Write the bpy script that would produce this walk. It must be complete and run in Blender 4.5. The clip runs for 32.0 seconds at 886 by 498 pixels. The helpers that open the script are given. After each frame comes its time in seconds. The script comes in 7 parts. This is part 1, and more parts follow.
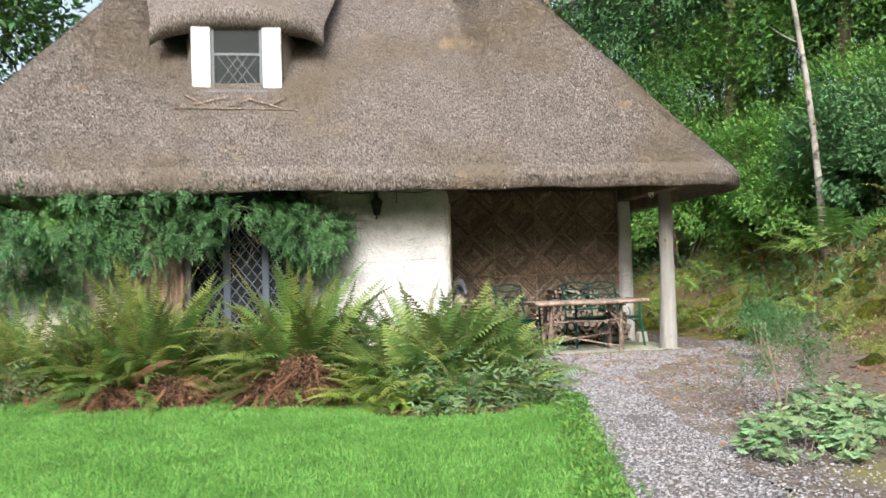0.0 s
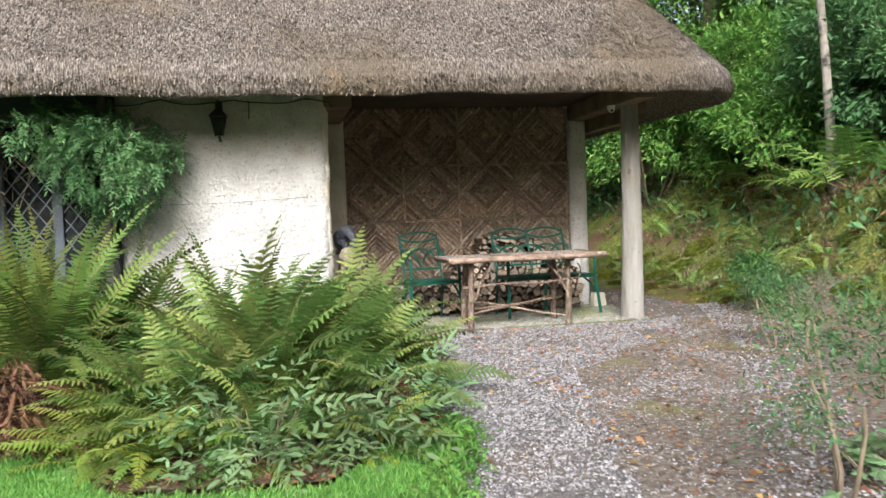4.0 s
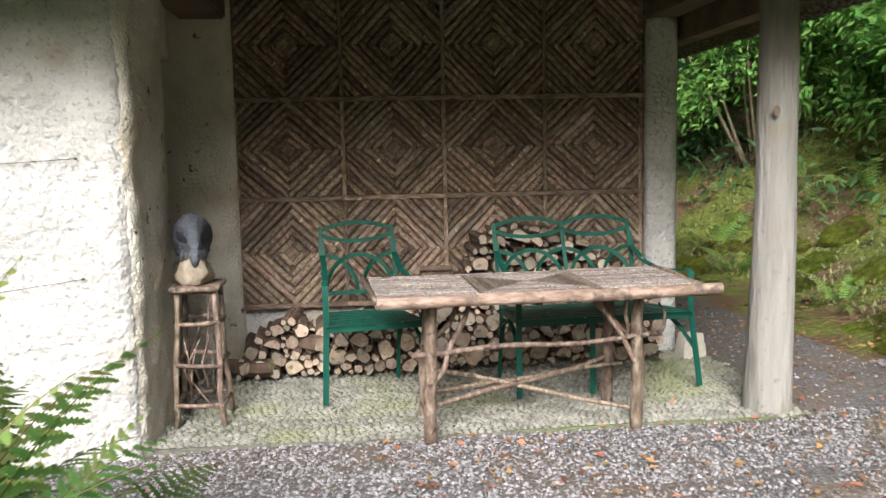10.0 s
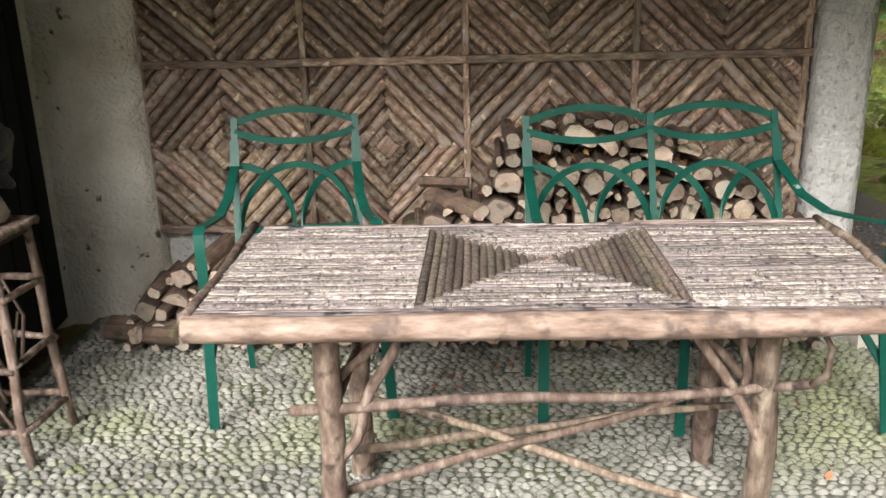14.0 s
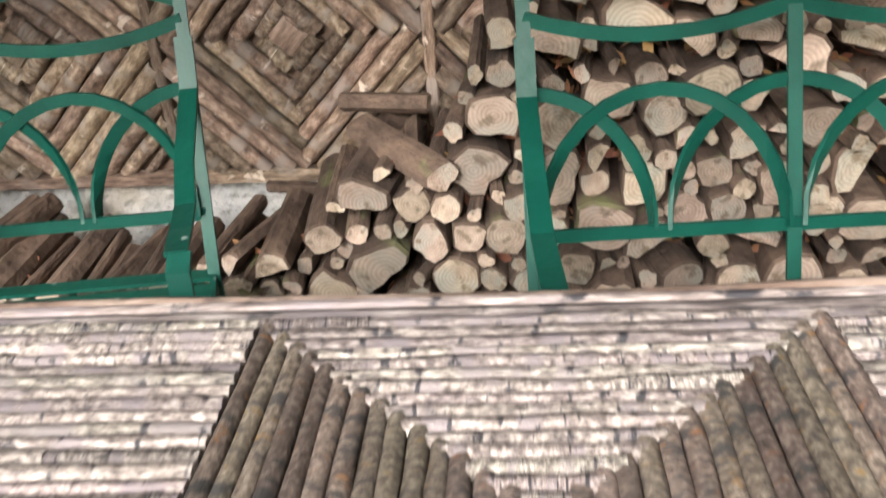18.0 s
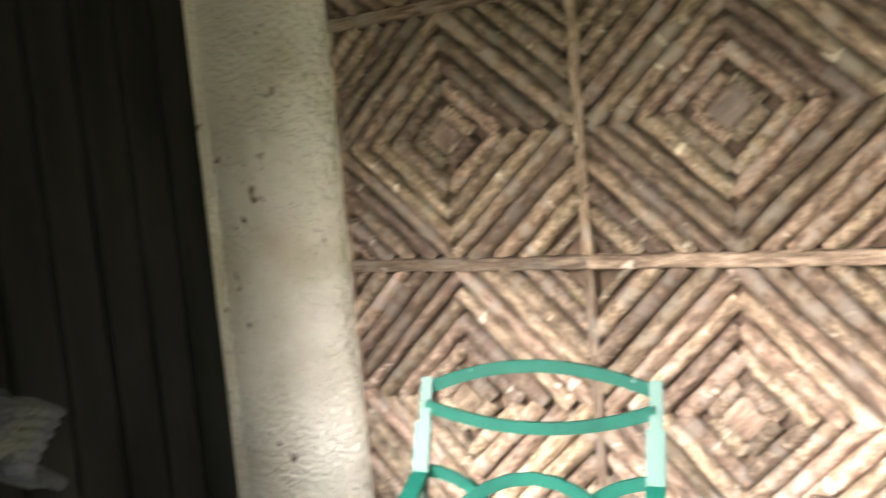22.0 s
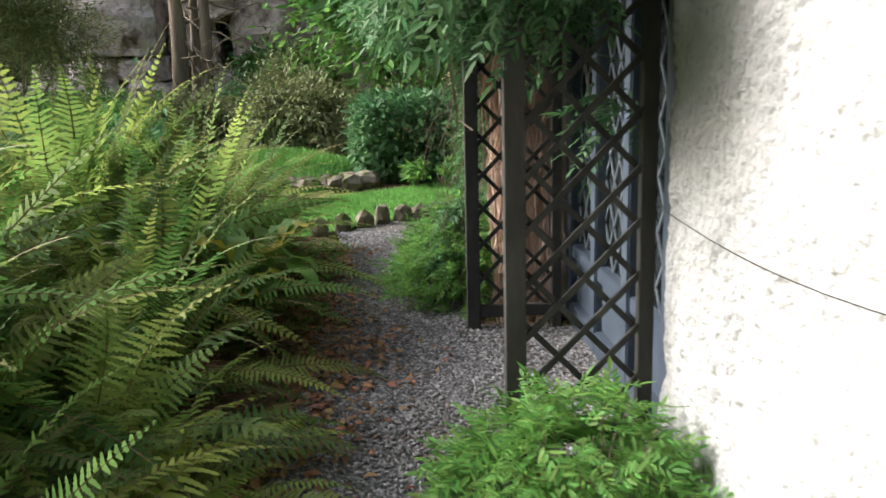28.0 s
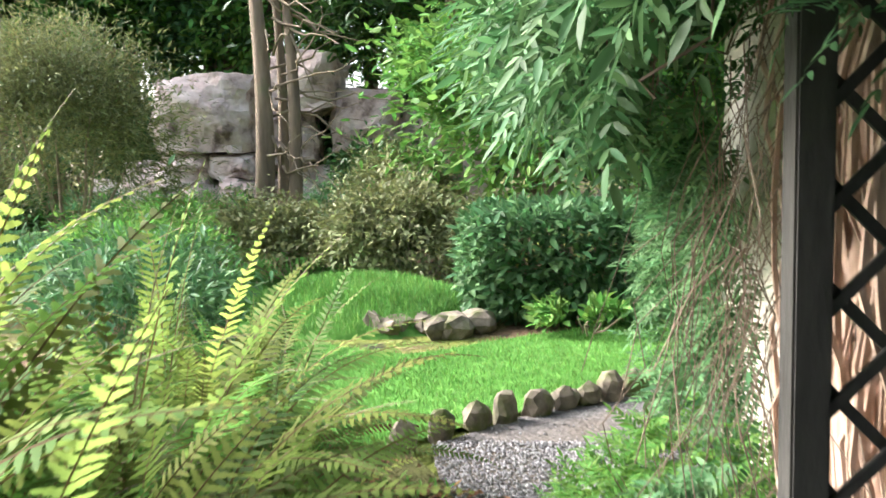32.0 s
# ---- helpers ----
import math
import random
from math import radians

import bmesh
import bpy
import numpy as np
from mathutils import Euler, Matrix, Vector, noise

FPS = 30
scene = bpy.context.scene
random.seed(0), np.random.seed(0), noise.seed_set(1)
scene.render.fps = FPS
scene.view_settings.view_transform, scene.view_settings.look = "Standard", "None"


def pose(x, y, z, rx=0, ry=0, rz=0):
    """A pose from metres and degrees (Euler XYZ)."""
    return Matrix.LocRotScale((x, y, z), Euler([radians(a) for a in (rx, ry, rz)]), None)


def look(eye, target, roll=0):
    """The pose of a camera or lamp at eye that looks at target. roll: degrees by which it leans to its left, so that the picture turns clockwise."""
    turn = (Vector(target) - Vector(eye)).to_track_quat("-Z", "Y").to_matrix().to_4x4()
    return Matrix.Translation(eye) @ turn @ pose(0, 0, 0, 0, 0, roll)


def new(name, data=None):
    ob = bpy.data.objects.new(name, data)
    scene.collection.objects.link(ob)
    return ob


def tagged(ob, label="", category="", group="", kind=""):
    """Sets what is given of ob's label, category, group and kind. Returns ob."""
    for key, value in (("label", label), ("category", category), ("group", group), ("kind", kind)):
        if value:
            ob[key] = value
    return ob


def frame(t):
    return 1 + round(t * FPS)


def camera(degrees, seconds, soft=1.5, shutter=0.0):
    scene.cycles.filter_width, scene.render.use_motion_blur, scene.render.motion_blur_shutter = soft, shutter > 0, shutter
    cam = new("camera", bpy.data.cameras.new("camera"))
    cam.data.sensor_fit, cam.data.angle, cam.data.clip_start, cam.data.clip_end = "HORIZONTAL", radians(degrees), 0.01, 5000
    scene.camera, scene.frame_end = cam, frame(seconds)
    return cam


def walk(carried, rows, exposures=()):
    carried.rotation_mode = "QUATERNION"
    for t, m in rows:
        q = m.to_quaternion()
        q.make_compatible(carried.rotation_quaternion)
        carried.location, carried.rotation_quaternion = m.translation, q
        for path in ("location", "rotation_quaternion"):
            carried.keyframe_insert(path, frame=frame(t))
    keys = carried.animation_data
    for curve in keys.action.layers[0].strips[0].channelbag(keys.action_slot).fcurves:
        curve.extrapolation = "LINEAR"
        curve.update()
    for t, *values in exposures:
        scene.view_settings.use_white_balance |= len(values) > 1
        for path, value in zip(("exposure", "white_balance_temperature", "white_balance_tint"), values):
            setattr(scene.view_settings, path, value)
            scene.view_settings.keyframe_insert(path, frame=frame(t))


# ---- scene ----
METRE = 1.1           # metres to one unit of the plan
cam = camera(55.4, 32.0, soft=1.5, shutter=0.4)
PATH = [
    (0, (-1.295, -11.894, 1.081), (-0.992, -9.918, 1.142), -1.8),
    (0.5, (-1.149, -11.503, 1.115), (-0.801, -9.533, 1.134), -0.9),
    (1, (-0.929, -11.127, 1.064), (-0.536, -9.167, 1.105), -1.7),
    (1.5, (-0.811, -10.773, 1.043), (-0.386, -8.819, 1.074), -0.9),
    (2, (-0.670, -10.398, 1.051), (-0.218, -8.449, 1.045), -1.8),
    (2.5, (-0.417, -10.055, 1.073), (0.000, -8.099, 1.043), -3.2),
    (3, (-0.253, -9.684, 1.110), (0.130, -7.722, 1.041), -2.5),
    (3.5, (-0.094, -9.402, 1.091), (0.272, -7.438, 1.014), -2.3),
    (5.5, (0.075, -7.726, 1.239), (0.461, -5.768, 1.105), -0.7),
    (6, (0.241, -7.409, 1.260), (0.601, -5.447, 1.116), -0.7),
    (6.5, (0.433, -7.108, 1.251), (0.754, -5.140, 1.100), -1.2),
    (7, (0.563, -6.838, 1.240), (0.816, -4.859, 1.089), -0.0),
    (7.5, (0.670, -6.514, 1.272), (0.913, -4.535, 1.114), 0.1),
    (8, (0.849, -6.188, 1.271), (1.084, -4.208, 1.125), -1.6),
    (8.5, (0.965, -5.931, 1.254), (1.201, -3.951, 1.097), -1.0),
    (9, (1.039, -5.638, 1.262), (1.310, -3.666, 1.071), -0.4),
    (9.5, (1.204, -5.359, 1.242), (1.456, -3.386, 1.029), -1.2),
    (10, (1.319, -5.122, 1.270), (1.531, -3.146, 1.051), -1.2),
    (10.5, (1.403, -4.840, 1.279), (1.608, -2.866, 1.033), -0.2),
    (11, (1.573, -4.583, 1.293), (1.713, -2.606, 1.025), -1.7),
    (11.5, (1.707, -4.369, 1.338), (1.736, -2.391, 1.043), -2.7),
    (12, (1.757, -4.091, 1.284), (1.748, -2.128, 0.899), -1.1),
    (12.5, (1.848, -3.851, 1.303), (1.795, -1.910, 0.823), -2.1),
    (13, (1.981, -3.611, 1.311), (1.818, -1.685, 0.797), -3.0),
    (13.5, (2.005, -3.396, 1.284), (1.833, -1.482, 0.730), -1.9),
    (14, (2.009, -3.182, 1.289), (1.876, -1.277, 0.695), -1.5),
    (14.5, (2.066, -2.965, 1.260), (1.929, -1.072, 0.630), -2.0),
    (16.5, (2.175, -2.151, 1.159), (1.995, -0.453, 0.117), -4.0),
    (17, (2.178, -2.036, 1.138), (1.923, -0.397, 0.021), -4.8),
    (17.5, (2.129, -1.894, 1.138), (1.889, -0.216, 0.077), -4.6),
    (18, (2.106, -1.781, 1.143), (1.889, -0.032, 0.198), -4.6),
    (18.5, (2.123, -1.665, 1.138), (1.845, 0.138, 0.317), -4.6),
    (19, (2.068, -1.678, 1.149), (1.780, 0.192, 0.502), -2.4),
    (19.5, (2.012, -1.695, 1.144), (1.771, 0.244, 0.716), -1.4),
    (20, (1.992, -1.680, 1.176), (1.763, 0.288, 0.898), -1.3),
    (20.5, (1.983, -1.670, 1.209), (1.739, 0.308, 1.035), -1.1),
    (21, (1.972, -1.687, 1.217), (1.621, 0.279, 1.110), -1.7),
    (21.5, (1.978, -1.675, 1.272), (1.277, 0.190, 1.104), -4.0),
    (22, (1.922, -1.694, 1.264), (0.913, 0.021, 1.065), -5.0),
    (22.5, (2.062, -1.567, 1.317), (0.607, -0.228, 1.016), -5.0),
    (23, (1.944, -1.560, 1.281), (0.306, -0.454, 0.973), -3.6),
    (23.5, (1.898, -1.519, 1.273), (0.137, -0.648, 0.915), -2.2),
    (24, (1.882, -1.524, 1.274), (0.078, -0.769, 0.848), -1.8),
    (24.5, (1.874, -1.535, 1.276), (0.025, -0.890, 0.836), -2.0),
    (26.5, (1.656, -1.892, 1.171), (-0.265, -1.520, 0.757), 3.9),
    (27, (1.414, -2.024, 1.079), (-0.529, -1.729, 0.704), 2.3),
    (27.5, (1.164, -2.101, 1.101), (-0.795, -1.934, 0.734), -1.2),
    (28, (0.832, -2.178, 1.072), (-1.127, -2.080, 0.683), -1.4),
    (28.5, (0.631, -2.253, 1.072), (-1.328, -2.146, 0.681), -0.6),
    (29, (0.273, -2.232, 1.065), (-1.685, -2.226, 0.660), -0.7),
    (29.5, (-0.002, -2.266, 1.037), (-1.960, -2.287, 0.628), 0.8),
    (30, (-0.324, -2.273, 1.041), (-2.287, -2.245, 0.659), 0.5),
    (30.5, (-0.651, -2.256, 1.037), (-2.618, -2.261, 0.675), 0.5),
    (31, (-0.908, -2.314, 1.017), (-2.886, -2.341, 0.721), 0.9),
    (31.5, (-1.171, -2.368, 1.059), (-3.162, -2.418, 0.876), -0.8),
    (32, (-1.484, -2.304, 1.158), (-3.472, -2.449, 0.994), -1.0),
]
EXPOSURES = [(0, 1.1), (3.5, 1.05), (6, 1.05), (8, 1.05), (9, 0.95), (11, 1.1), (12, 1.1), (13, 1.1), (14.5, 1.1), (17, 0.7), (18, 1.25), (19, 2.0), (20, 2.4), (21, 2.8), (22, 3.15), (23, 3.0), (24, 2.55), (24.5, 2.3), (26.5, 1.15), (28, 1.3), (29, 1.8), (30, 2.2), (31, 2.5), (32, 2.2)]

walk(cam, [(t, look(Vector(eye) * METRE, Vector(target) * METRE, roll)) for t, eye, target, roll in PATH], EXPOSURES)

# ---- daylight: bright overcast, open sky above the clearing ----
world = bpy.data.worlds.new("overcast_sky")
scene.world = world
world.use_nodes = True
_n = world.node_tree.nodes
_sky = _n.new("ShaderNodeTexSky")
_sky.sky_type = "NISHITA"
_sky.sun_disc = False
_sky.sun_elevation, _sky.sun_rotation = radians(34), radians(194)
_sky.dust_density, _sky.air_density = 5.0, 1.0
_pale = _n.new("ShaderNodeHueSaturation")          # cloud veil
_pale.inputs["Saturation"].default_value = 0.7
world.node_tree.links.new(_sky.outputs[0], _pale.inputs["Color"])
world.node_tree.links.new(_pale.outputs[0], _n["Background"].inputs["Color"])
_n["Background"].inputs["Strength"].default_value = 0.15
_sun = bpy.data.lights.new("sun", "SUN")
_sun.energy, _sun.angle, _sun.color = 2.2, radians(26), (0.975, 0.985, 1.0)
sun = new("sun", _sun)
sun.matrix_basis = look((-3.4, -14, 9.7), (0, 0, 0))

# ================= helpers =================
def part(name, bm, material, parent=None, label="", smooth=False):
    me = bpy.data.meshes.new(name)
    bm.to_mesh(me)
    bm.free()
    me.materials.append(material)
    if smooth:
        me.shade_smooth()
    ob = new(name, me)
    ob.parent = parent
    return tagged(ob, label)


def shape(name, verts, faces, material, parent=None, label="", smooth=False):
    me = bpy.data.meshes.new(name)
    me.from_pydata([tuple(v) for v in verts], [], [tuple(f) for f in faces])
    me.materials.append(material)
    if smooth:
        me.shade_smooth()
    ob = new(name, me)
    ob.parent = parent
    return tagged(ob, label)


def share(name, me, parent, m):
    ob = new(name, me)
    ob.parent = parent
    ob.matrix_basis = m
    return ob


def thing(name, label, category, x=0, y=0, z=0, rz=0, group="", kind=""):
    ob = new(name)
    ob.empty_display_size = 0.1
    ob.matrix_basis = pose(x, y, z, 0, 0, rz)
    return tagged(ob, label, category, group, kind)


def box(bm, x0, x1, y0, y1, z0, z1, bevel=0.0):
    m = Matrix.Translation(((x0 + x1) / 2, (y0 + y1) / 2, (z0 + z1) / 2)) @ Matrix.Diagonal((x1 - x0, y1 - y0, z1 - z0, 1))
    r = bmesh.ops.create_cube(bm, size=1, matrix=m)
    if bevel:
        es = list({e for v in r["verts"] for e in v.link_edges})
        bmesh.ops.bevel(bm, geom=es, offset=bevel, segments=2, affect="EDGES")
    return bm


def boxed(name, dims, material, parent=None, label="", bevel=0.0):
    return part(name, box(bmesh.new(), *dims, bevel=bevel), material, parent, label)


def stick(bm, a, b, r0, r1=None, seg=8, rings=6, wob=0.012, seed=0, caps=True):
    """A slightly crooked round stick from a to b, with knots."""
    a, b = Vector(a), Vector(b)
    r1 = r0 if r1 is None else r1
    d = (b - a)
    q = d.to_track_quat("Z", "Y")
    L = d.length
    rows = []
    for i in range(rings + 1):
        f = i / rings
        o = Vector((noise.noise((f * 2.3, seed * 3.1, 0.3)), noise.noise((f * 2.3, seed * 3.1, 9.3)), 0)) * wob * min(1, 4 * f * (1 - f) + 0.1)
        r = (r0 + (r1 - r0) * f) * (1 + 0.16 * noise.noise((f * 6, seed * 1.7, 4)))
        row = []
        for k in range(seg):
            t = 2 * math.pi * k / seg
            rr = r * (1 + 0.1 * noise.noise((math.cos(t) + seed, math.sin(t), f * 3)))
            row.append(bm.verts.new(a + q @ (o + Vector((rr * math.cos(t), rr * math.sin(t), L * f)))))
        rows.append(row)
    for i in range(rings):
        for k in range(seg):
            bm.faces.new((rows[i][k], rows[i][(k + 1) % seg], rows[i + 1][(k + 1) % seg], rows[i + 1][k]))
    if caps:
        bm.faces.new(rows[0][::-1])
        bm.faces.new(rows[-1])
    return bm


def tube(bm, pts, radii, seg=8, caps=True):
    """A round tube through the points."""
    pts = [Vector(p) for p in pts]
    rows, n = [], len(pts)
    u = (pts[1] - pts[0]).orthogonal().normalized()
    for i, p in enumerate(pts):
        d = (pts[min(i + 1, n - 1)] - pts[max(i - 1, 0)]).normalized()
        u = (u - d * u.dot(d)).normalized()
        w = d.cross(u).normalized()
        r = radii[i] if hasattr(radii, "__len__") else radii
        rows.append([bm.verts.new(p + (u * math.cos(2 * math.pi * k / seg) + w * math.sin(2 * math.pi * k / seg)) * r) for k in range(seg)])
    for i in range(n - 1):
        for k in range(seg):
            bm.faces.new((rows[i][k], rows[i][(k + 1) % seg], rows[i + 1][(k + 1) % seg], rows[i + 1][k]))
    if caps:
        bm.faces.new(rows[0][::-1])
        bm.faces.new(rows[-1])
    return bm


def strap(bm, pts, wide, thick, across):
    """A flat iron bar through the points, wide along 'across'."""
    pts = [Vector(p) for p in pts]
    a = Vector(across).normalized()
    n, rows = len(pts), []
    for i, p in enumerate(pts):
        d = (pts[min(i + 1, n - 1)] - pts[max(i - 1, 0)]).normalized()
        s = (a - d * a.dot(d)).normalized()
        t = d.cross(s).normalized()
        rows.append([bm.verts.new(p + s * (u * wide / 2) + t * (v * thick / 2)) for u, v in ((-1, -1), (1, -1), (1, 1), (-1, 1))])
    for i in range(n - 1):
        for k in range(4):
            bm.faces.new((rows[i][k], rows[i][(k + 1) % 4], rows[i + 1][(k + 1) % 4], rows[i + 1][k]))
    bm.faces.new(rows[0][::-1])
    bm.faces.new(rows[-1])
    return bm


def sheet(name, x0, x1, y0, y1, step, height, material, parent=None, label=""):
    nx, ny = max(2, int((x1 - x0) / step) + 1), max(2, int((y1 - y0) / step) + 1)
    vs = [(x, y, height(x, y)) for y in np.linspace(y0, y1, ny) for x in np.linspace(x0, x1, nx)]
    fs = [(j * nx + i, j * nx + i + 1, (j + 1) * nx + i + 1, (j + 1) * nx + i) for j in range(ny - 1) for i in range(nx - 1)]
    return shape(name, vs, fs, material, parent, label, smooth=True)


def joined(name, items, material, parent=None, label=""):
    """One mesh from many posed copies of small meshes: items of (mesh, pose)."""
    cache, vs, fs, k = {}, [], [], 0
    for me, m in items:
        if me.name not in cache:
            co = np.empty(len(me.vertices) * 3)
            me.vertices.foreach_get("co", co)
            cache[me.name] = (co.reshape(-1, 3), [tuple(p.vertices) for p in me.polygons])
        co, polys = cache[me.name]
        a = np.array(m)
        vs.append(co @ a[:3, :3].T + a[:3, 3])
        fs += [tuple(i + k for i in p) for p in polys]
        k += len(co)
    me = bpy.data.meshes.new(name)
    me.from_pydata(np.concatenate(vs).tolist(), [], fs)
    me.materials.append(material)
    me.shade_smooth()
    ob = new(name, me)
    ob.parent = parent
    return tagged(ob, label)


def smooth(a, b, v):
    t = min(1, max(0, (v - a) / (b - a)))
    return t * t * (3 - 2 * t)


# ================= materials =================
def mat(name, stops, scale=5.0, detail=6, rough=0.8, bump=0.3, bscale=60.0, stretch=(1, 1, 1), rand=0.0, island=0.0,
        spots=None, metal=0.0, translucent=0.0, large=None, spec=0.4, hue=0.0, dist=0.01):
    m = bpy.data.materials.new(name)
    m.use_nodes = True
    nt = m.node_tree
    N, Lk = nt.nodes, nt.links
    b = N["Principled BSDF"]
    co = N.new("ShaderNodeTexCoord").outputs["Object"]
    if rand:
        info = N.new("ShaderNodeObjectInfo")
        off = N.new("ShaderNodeVectorMath"); off.operation = "MULTIPLY_ADD"
        Lk.new(info.outputs["Random"], off.inputs[0]); off.inputs[1].default_value = (37, 19, 53); Lk.new(co, off.inputs[2])
        co = off.outputs[0]
    mp = N.new("ShaderNodeMapping"); mp.inputs["Scale"].default_value = stretch
    Lk.new(co, mp.inputs[0])
    tx = N.new("ShaderNodeTexNoise"); tx.inputs["Scale"].default_value = scale; tx.inputs["Detail"].default_value = detail; tx.inputs["Roughness"].default_value = 0.62
    Lk.new(mp.outputs[0], tx.inputs["Vector"])
    fac = tx.outputs["Fac"]
    ramp = N.new("ShaderNodeValToRGB")
    e = ramp.color_ramp.elements
    for i, (p, c) in enumerate(stops):
        el = e[i] if i < 2 else e.new(p)
        el.position, el.color = p, (*c, 1)
    Lk.new(fac, ramp.inputs[0])
    col = ramp.outputs[0]

    def mix(c1, c2, f, mode="MIX"):
        x = N.new("ShaderNodeMix"); x.data_type = "RGBA"; x.blend_type = mode
        for sock, v in ((x.inputs[0], f), (x.inputs[6], c1), (x.inputs[7], c2)):
            if hasattr(v, "is_linked"):
                Lk.new(v, sock)
            else:
                sock.default_value = v if not isinstance(v, tuple) else (*v, 1)
        return x.outputs[2]

    for sp in (large, spots):
        if sp:
            c, sc, lo, hi = sp[:4]
            t2 = N.new("ShaderNodeTexNoise"); t2.inputs["Scale"].default_value = sc; t2.inputs["Detail"].default_value = 5
            Lk.new(co, t2.inputs["Vector"])
            r2 = N.new("ShaderNodeMapRange"); r2.inputs[1].default_value, r2.inputs[2].default_value = lo, hi
            Lk.new(t2.outputs["Fac"], r2.inputs[0])
            col = mix(col, c, r2.outputs[0])
    for amount, kind in ((rand, 0), (island, 1)):
        if amount:
            src = N.new("ShaderNodeObjectInfo").outputs["Random"] if kind == 0 else N.new("ShaderNodeNewGeometry").outputs["Random Per Island"]
            hv = N.new("ShaderNodeHueSaturation")
            mr = N.new("ShaderNodeMapRange"); mr.inputs[3].default_value, mr.inputs[4].default_value = 1 - amount, 1 + amount
            Lk.new(src, mr.inputs[0]); Lk.new(mr.outputs[0], hv.inputs["Value"])
            if hue:
                w = N.new("ShaderNodeMath"); w.operation = "MULTIPLY"; w.inputs[1].default_value = 7.31
                fr = N.new("ShaderNodeMath"); fr.operation = "FRACT"
                mh = N.new("ShaderNodeMapRange"); mh.inputs[3].default_value, mh.inputs[4].default_value = 0.5 - hue, 0.5 + hue
                Lk.new(src, w.inputs[0]); Lk.new(w.outputs[0], fr.inputs[0]); Lk.new(fr.outputs[0], mh.inputs[0]); Lk.new(mh.outputs[0], hv.inputs["Hue"])
            Lk.new(col, hv.inputs["Color"])
            col = hv.outputs[0]
    Lk.new(col, b.inputs["Base Color"])
    b.inputs["Roughness"].default_value, b.inputs["Metallic"].default_value = rough, metal
    b.inputs["Specular IOR Level"].default_value = spec
    if bump:
        tb = N.new("ShaderNodeTexNoise"); tb.inputs["Scale"].default_value = bscale; tb.inputs["Detail"].default_value = 5
        Lk.new(mp.outputs[0], tb.inputs["Vector"])
        bp = N.new("ShaderNodeBump"); bp.inputs["Strength"].default_value = bump; bp.inputs["Distance"].default_value = dist
        Lk.new(tb.outputs["Fac"], bp.inputs["Height"]); Lk.new(bp.outputs[0], b.inputs["Normal"])
    if translucent:
        tr = N.new("ShaderNodeBsdfTranslucent")
        Lk.new(col, tr.inputs["Color"])
        ms = N.new("ShaderNodeMixShader"); ms.inputs[0].default_value = translucent
        Lk.new(b.outputs[0], ms.inputs[1]); Lk.new(tr.outputs[0], ms.inputs[2])
        Lk.new(ms.outputs[0], N["Material Output"].inputs["Surface"])
    return m


# fine grey flecks paint the shade inside the plaster's small pits
M_PLASTER = mat("limewash_plaster", [(0.3, (0.41, 0.41, 0.40)), (0.6, (0.57, 0.57, 0.555))], 3, rough=0.9, bump=1.0, bscale=34, dist=0.03,
                spots=((0.40, 0.33, 0.23), 1.7, 0.62, 0.78), large=((0.37, 0.363, 0.348), 44, 0.56, 0.68))
M_PLASTER_OLD = mat("stained_limewash", [(0.3, (0.54, 0.505, 0.43)), (0.65, (0.79, 0.755, 0.68))], 2.2, rough=0.92, bump=1.0, bscale=62, dist=0.02,
                    spots=((0.13, 0.085, 0.055), 15, 0.66, 0.72), large=((0.50, 0.44, 0.33), 2.4, 0.5, 0.75))
M_THATCH = mat("reed_thatch", [(0.34, (0.04, 0.035, 0.032)), (0.5, (0.165, 0.141, 0.125)), (0.66, (0.39, 0.35, 0.318))], 62, detail=10, stretch=(1.5, 0.38, 0.38), rough=0.95, bump=1.0, bscale=80, dist=0.035,
               spots=((0.36, 0.25, 0.14), 1.3, 0.63, 0.82), large=((0.15, 0.122, 0.092), 0.55, 0.48, 0.66), spec=0.1)
M_REED = mat("reed_ends", [(0.3, (0.083, 0.071, 0.062)), (0.7, (0.258, 0.227, 0.20))], 3, rough=0.95, bump=0, island=0.75, hue=0.015, spec=0.1,
             spots=((0.35, 0.24, 0.13), 1.3, 0.62, 0.82), large=((0.15, 0.122, 0.092), 0.55, 0.48, 0.66))
M_GRAVEL = mat("gravel_bed", [(0.3, (0.06, 0.055, 0.055)), (0.5, (0.13, 0.122, 0.122)), (0.7, (0.26, 0.25, 0.245))], 55, detail=8, rough=0.9, bump=1.0, bscale=45, dist=0.02,
               spots=((0.15, 0.118, 0.094), 1.6, 0.46, 0.66))
M_PEBBLE = mat("gravel_stone", [(0.3, (0.17, 0.163, 0.17)), (0.7, (0.33, 0.32, 0.33))], 30, rough=0.75, bump=0.2, bscale=120, island=0.55, hue=0.02)
M_SOIL = mat("leaf_soil", [(0.3, (0.045, 0.03, 0.02)), (0.5, (0.12, 0.075, 0.045)), (0.72, (0.24, 0.15, 0.09))], 24, detail=9, rough=0.95, bump=1.0, bscale=50, dist=0.03,
             large=((0.10, 0.115, 0.025), 0.9, 0.5, 0.66))
M_EARTH = mat("trodden_earth", [(0.3, (0.06, 0.046, 0.036)), (0.5, (0.14, 0.112, 0.09)), (0.72, (0.27, 0.23, 0.19))], 28, detail=10, rough=0.92, bump=0.9, bscale=70, dist=0.015, large=((0.17, 0.16, 0.05), 1.1, 0.56, 0.7))
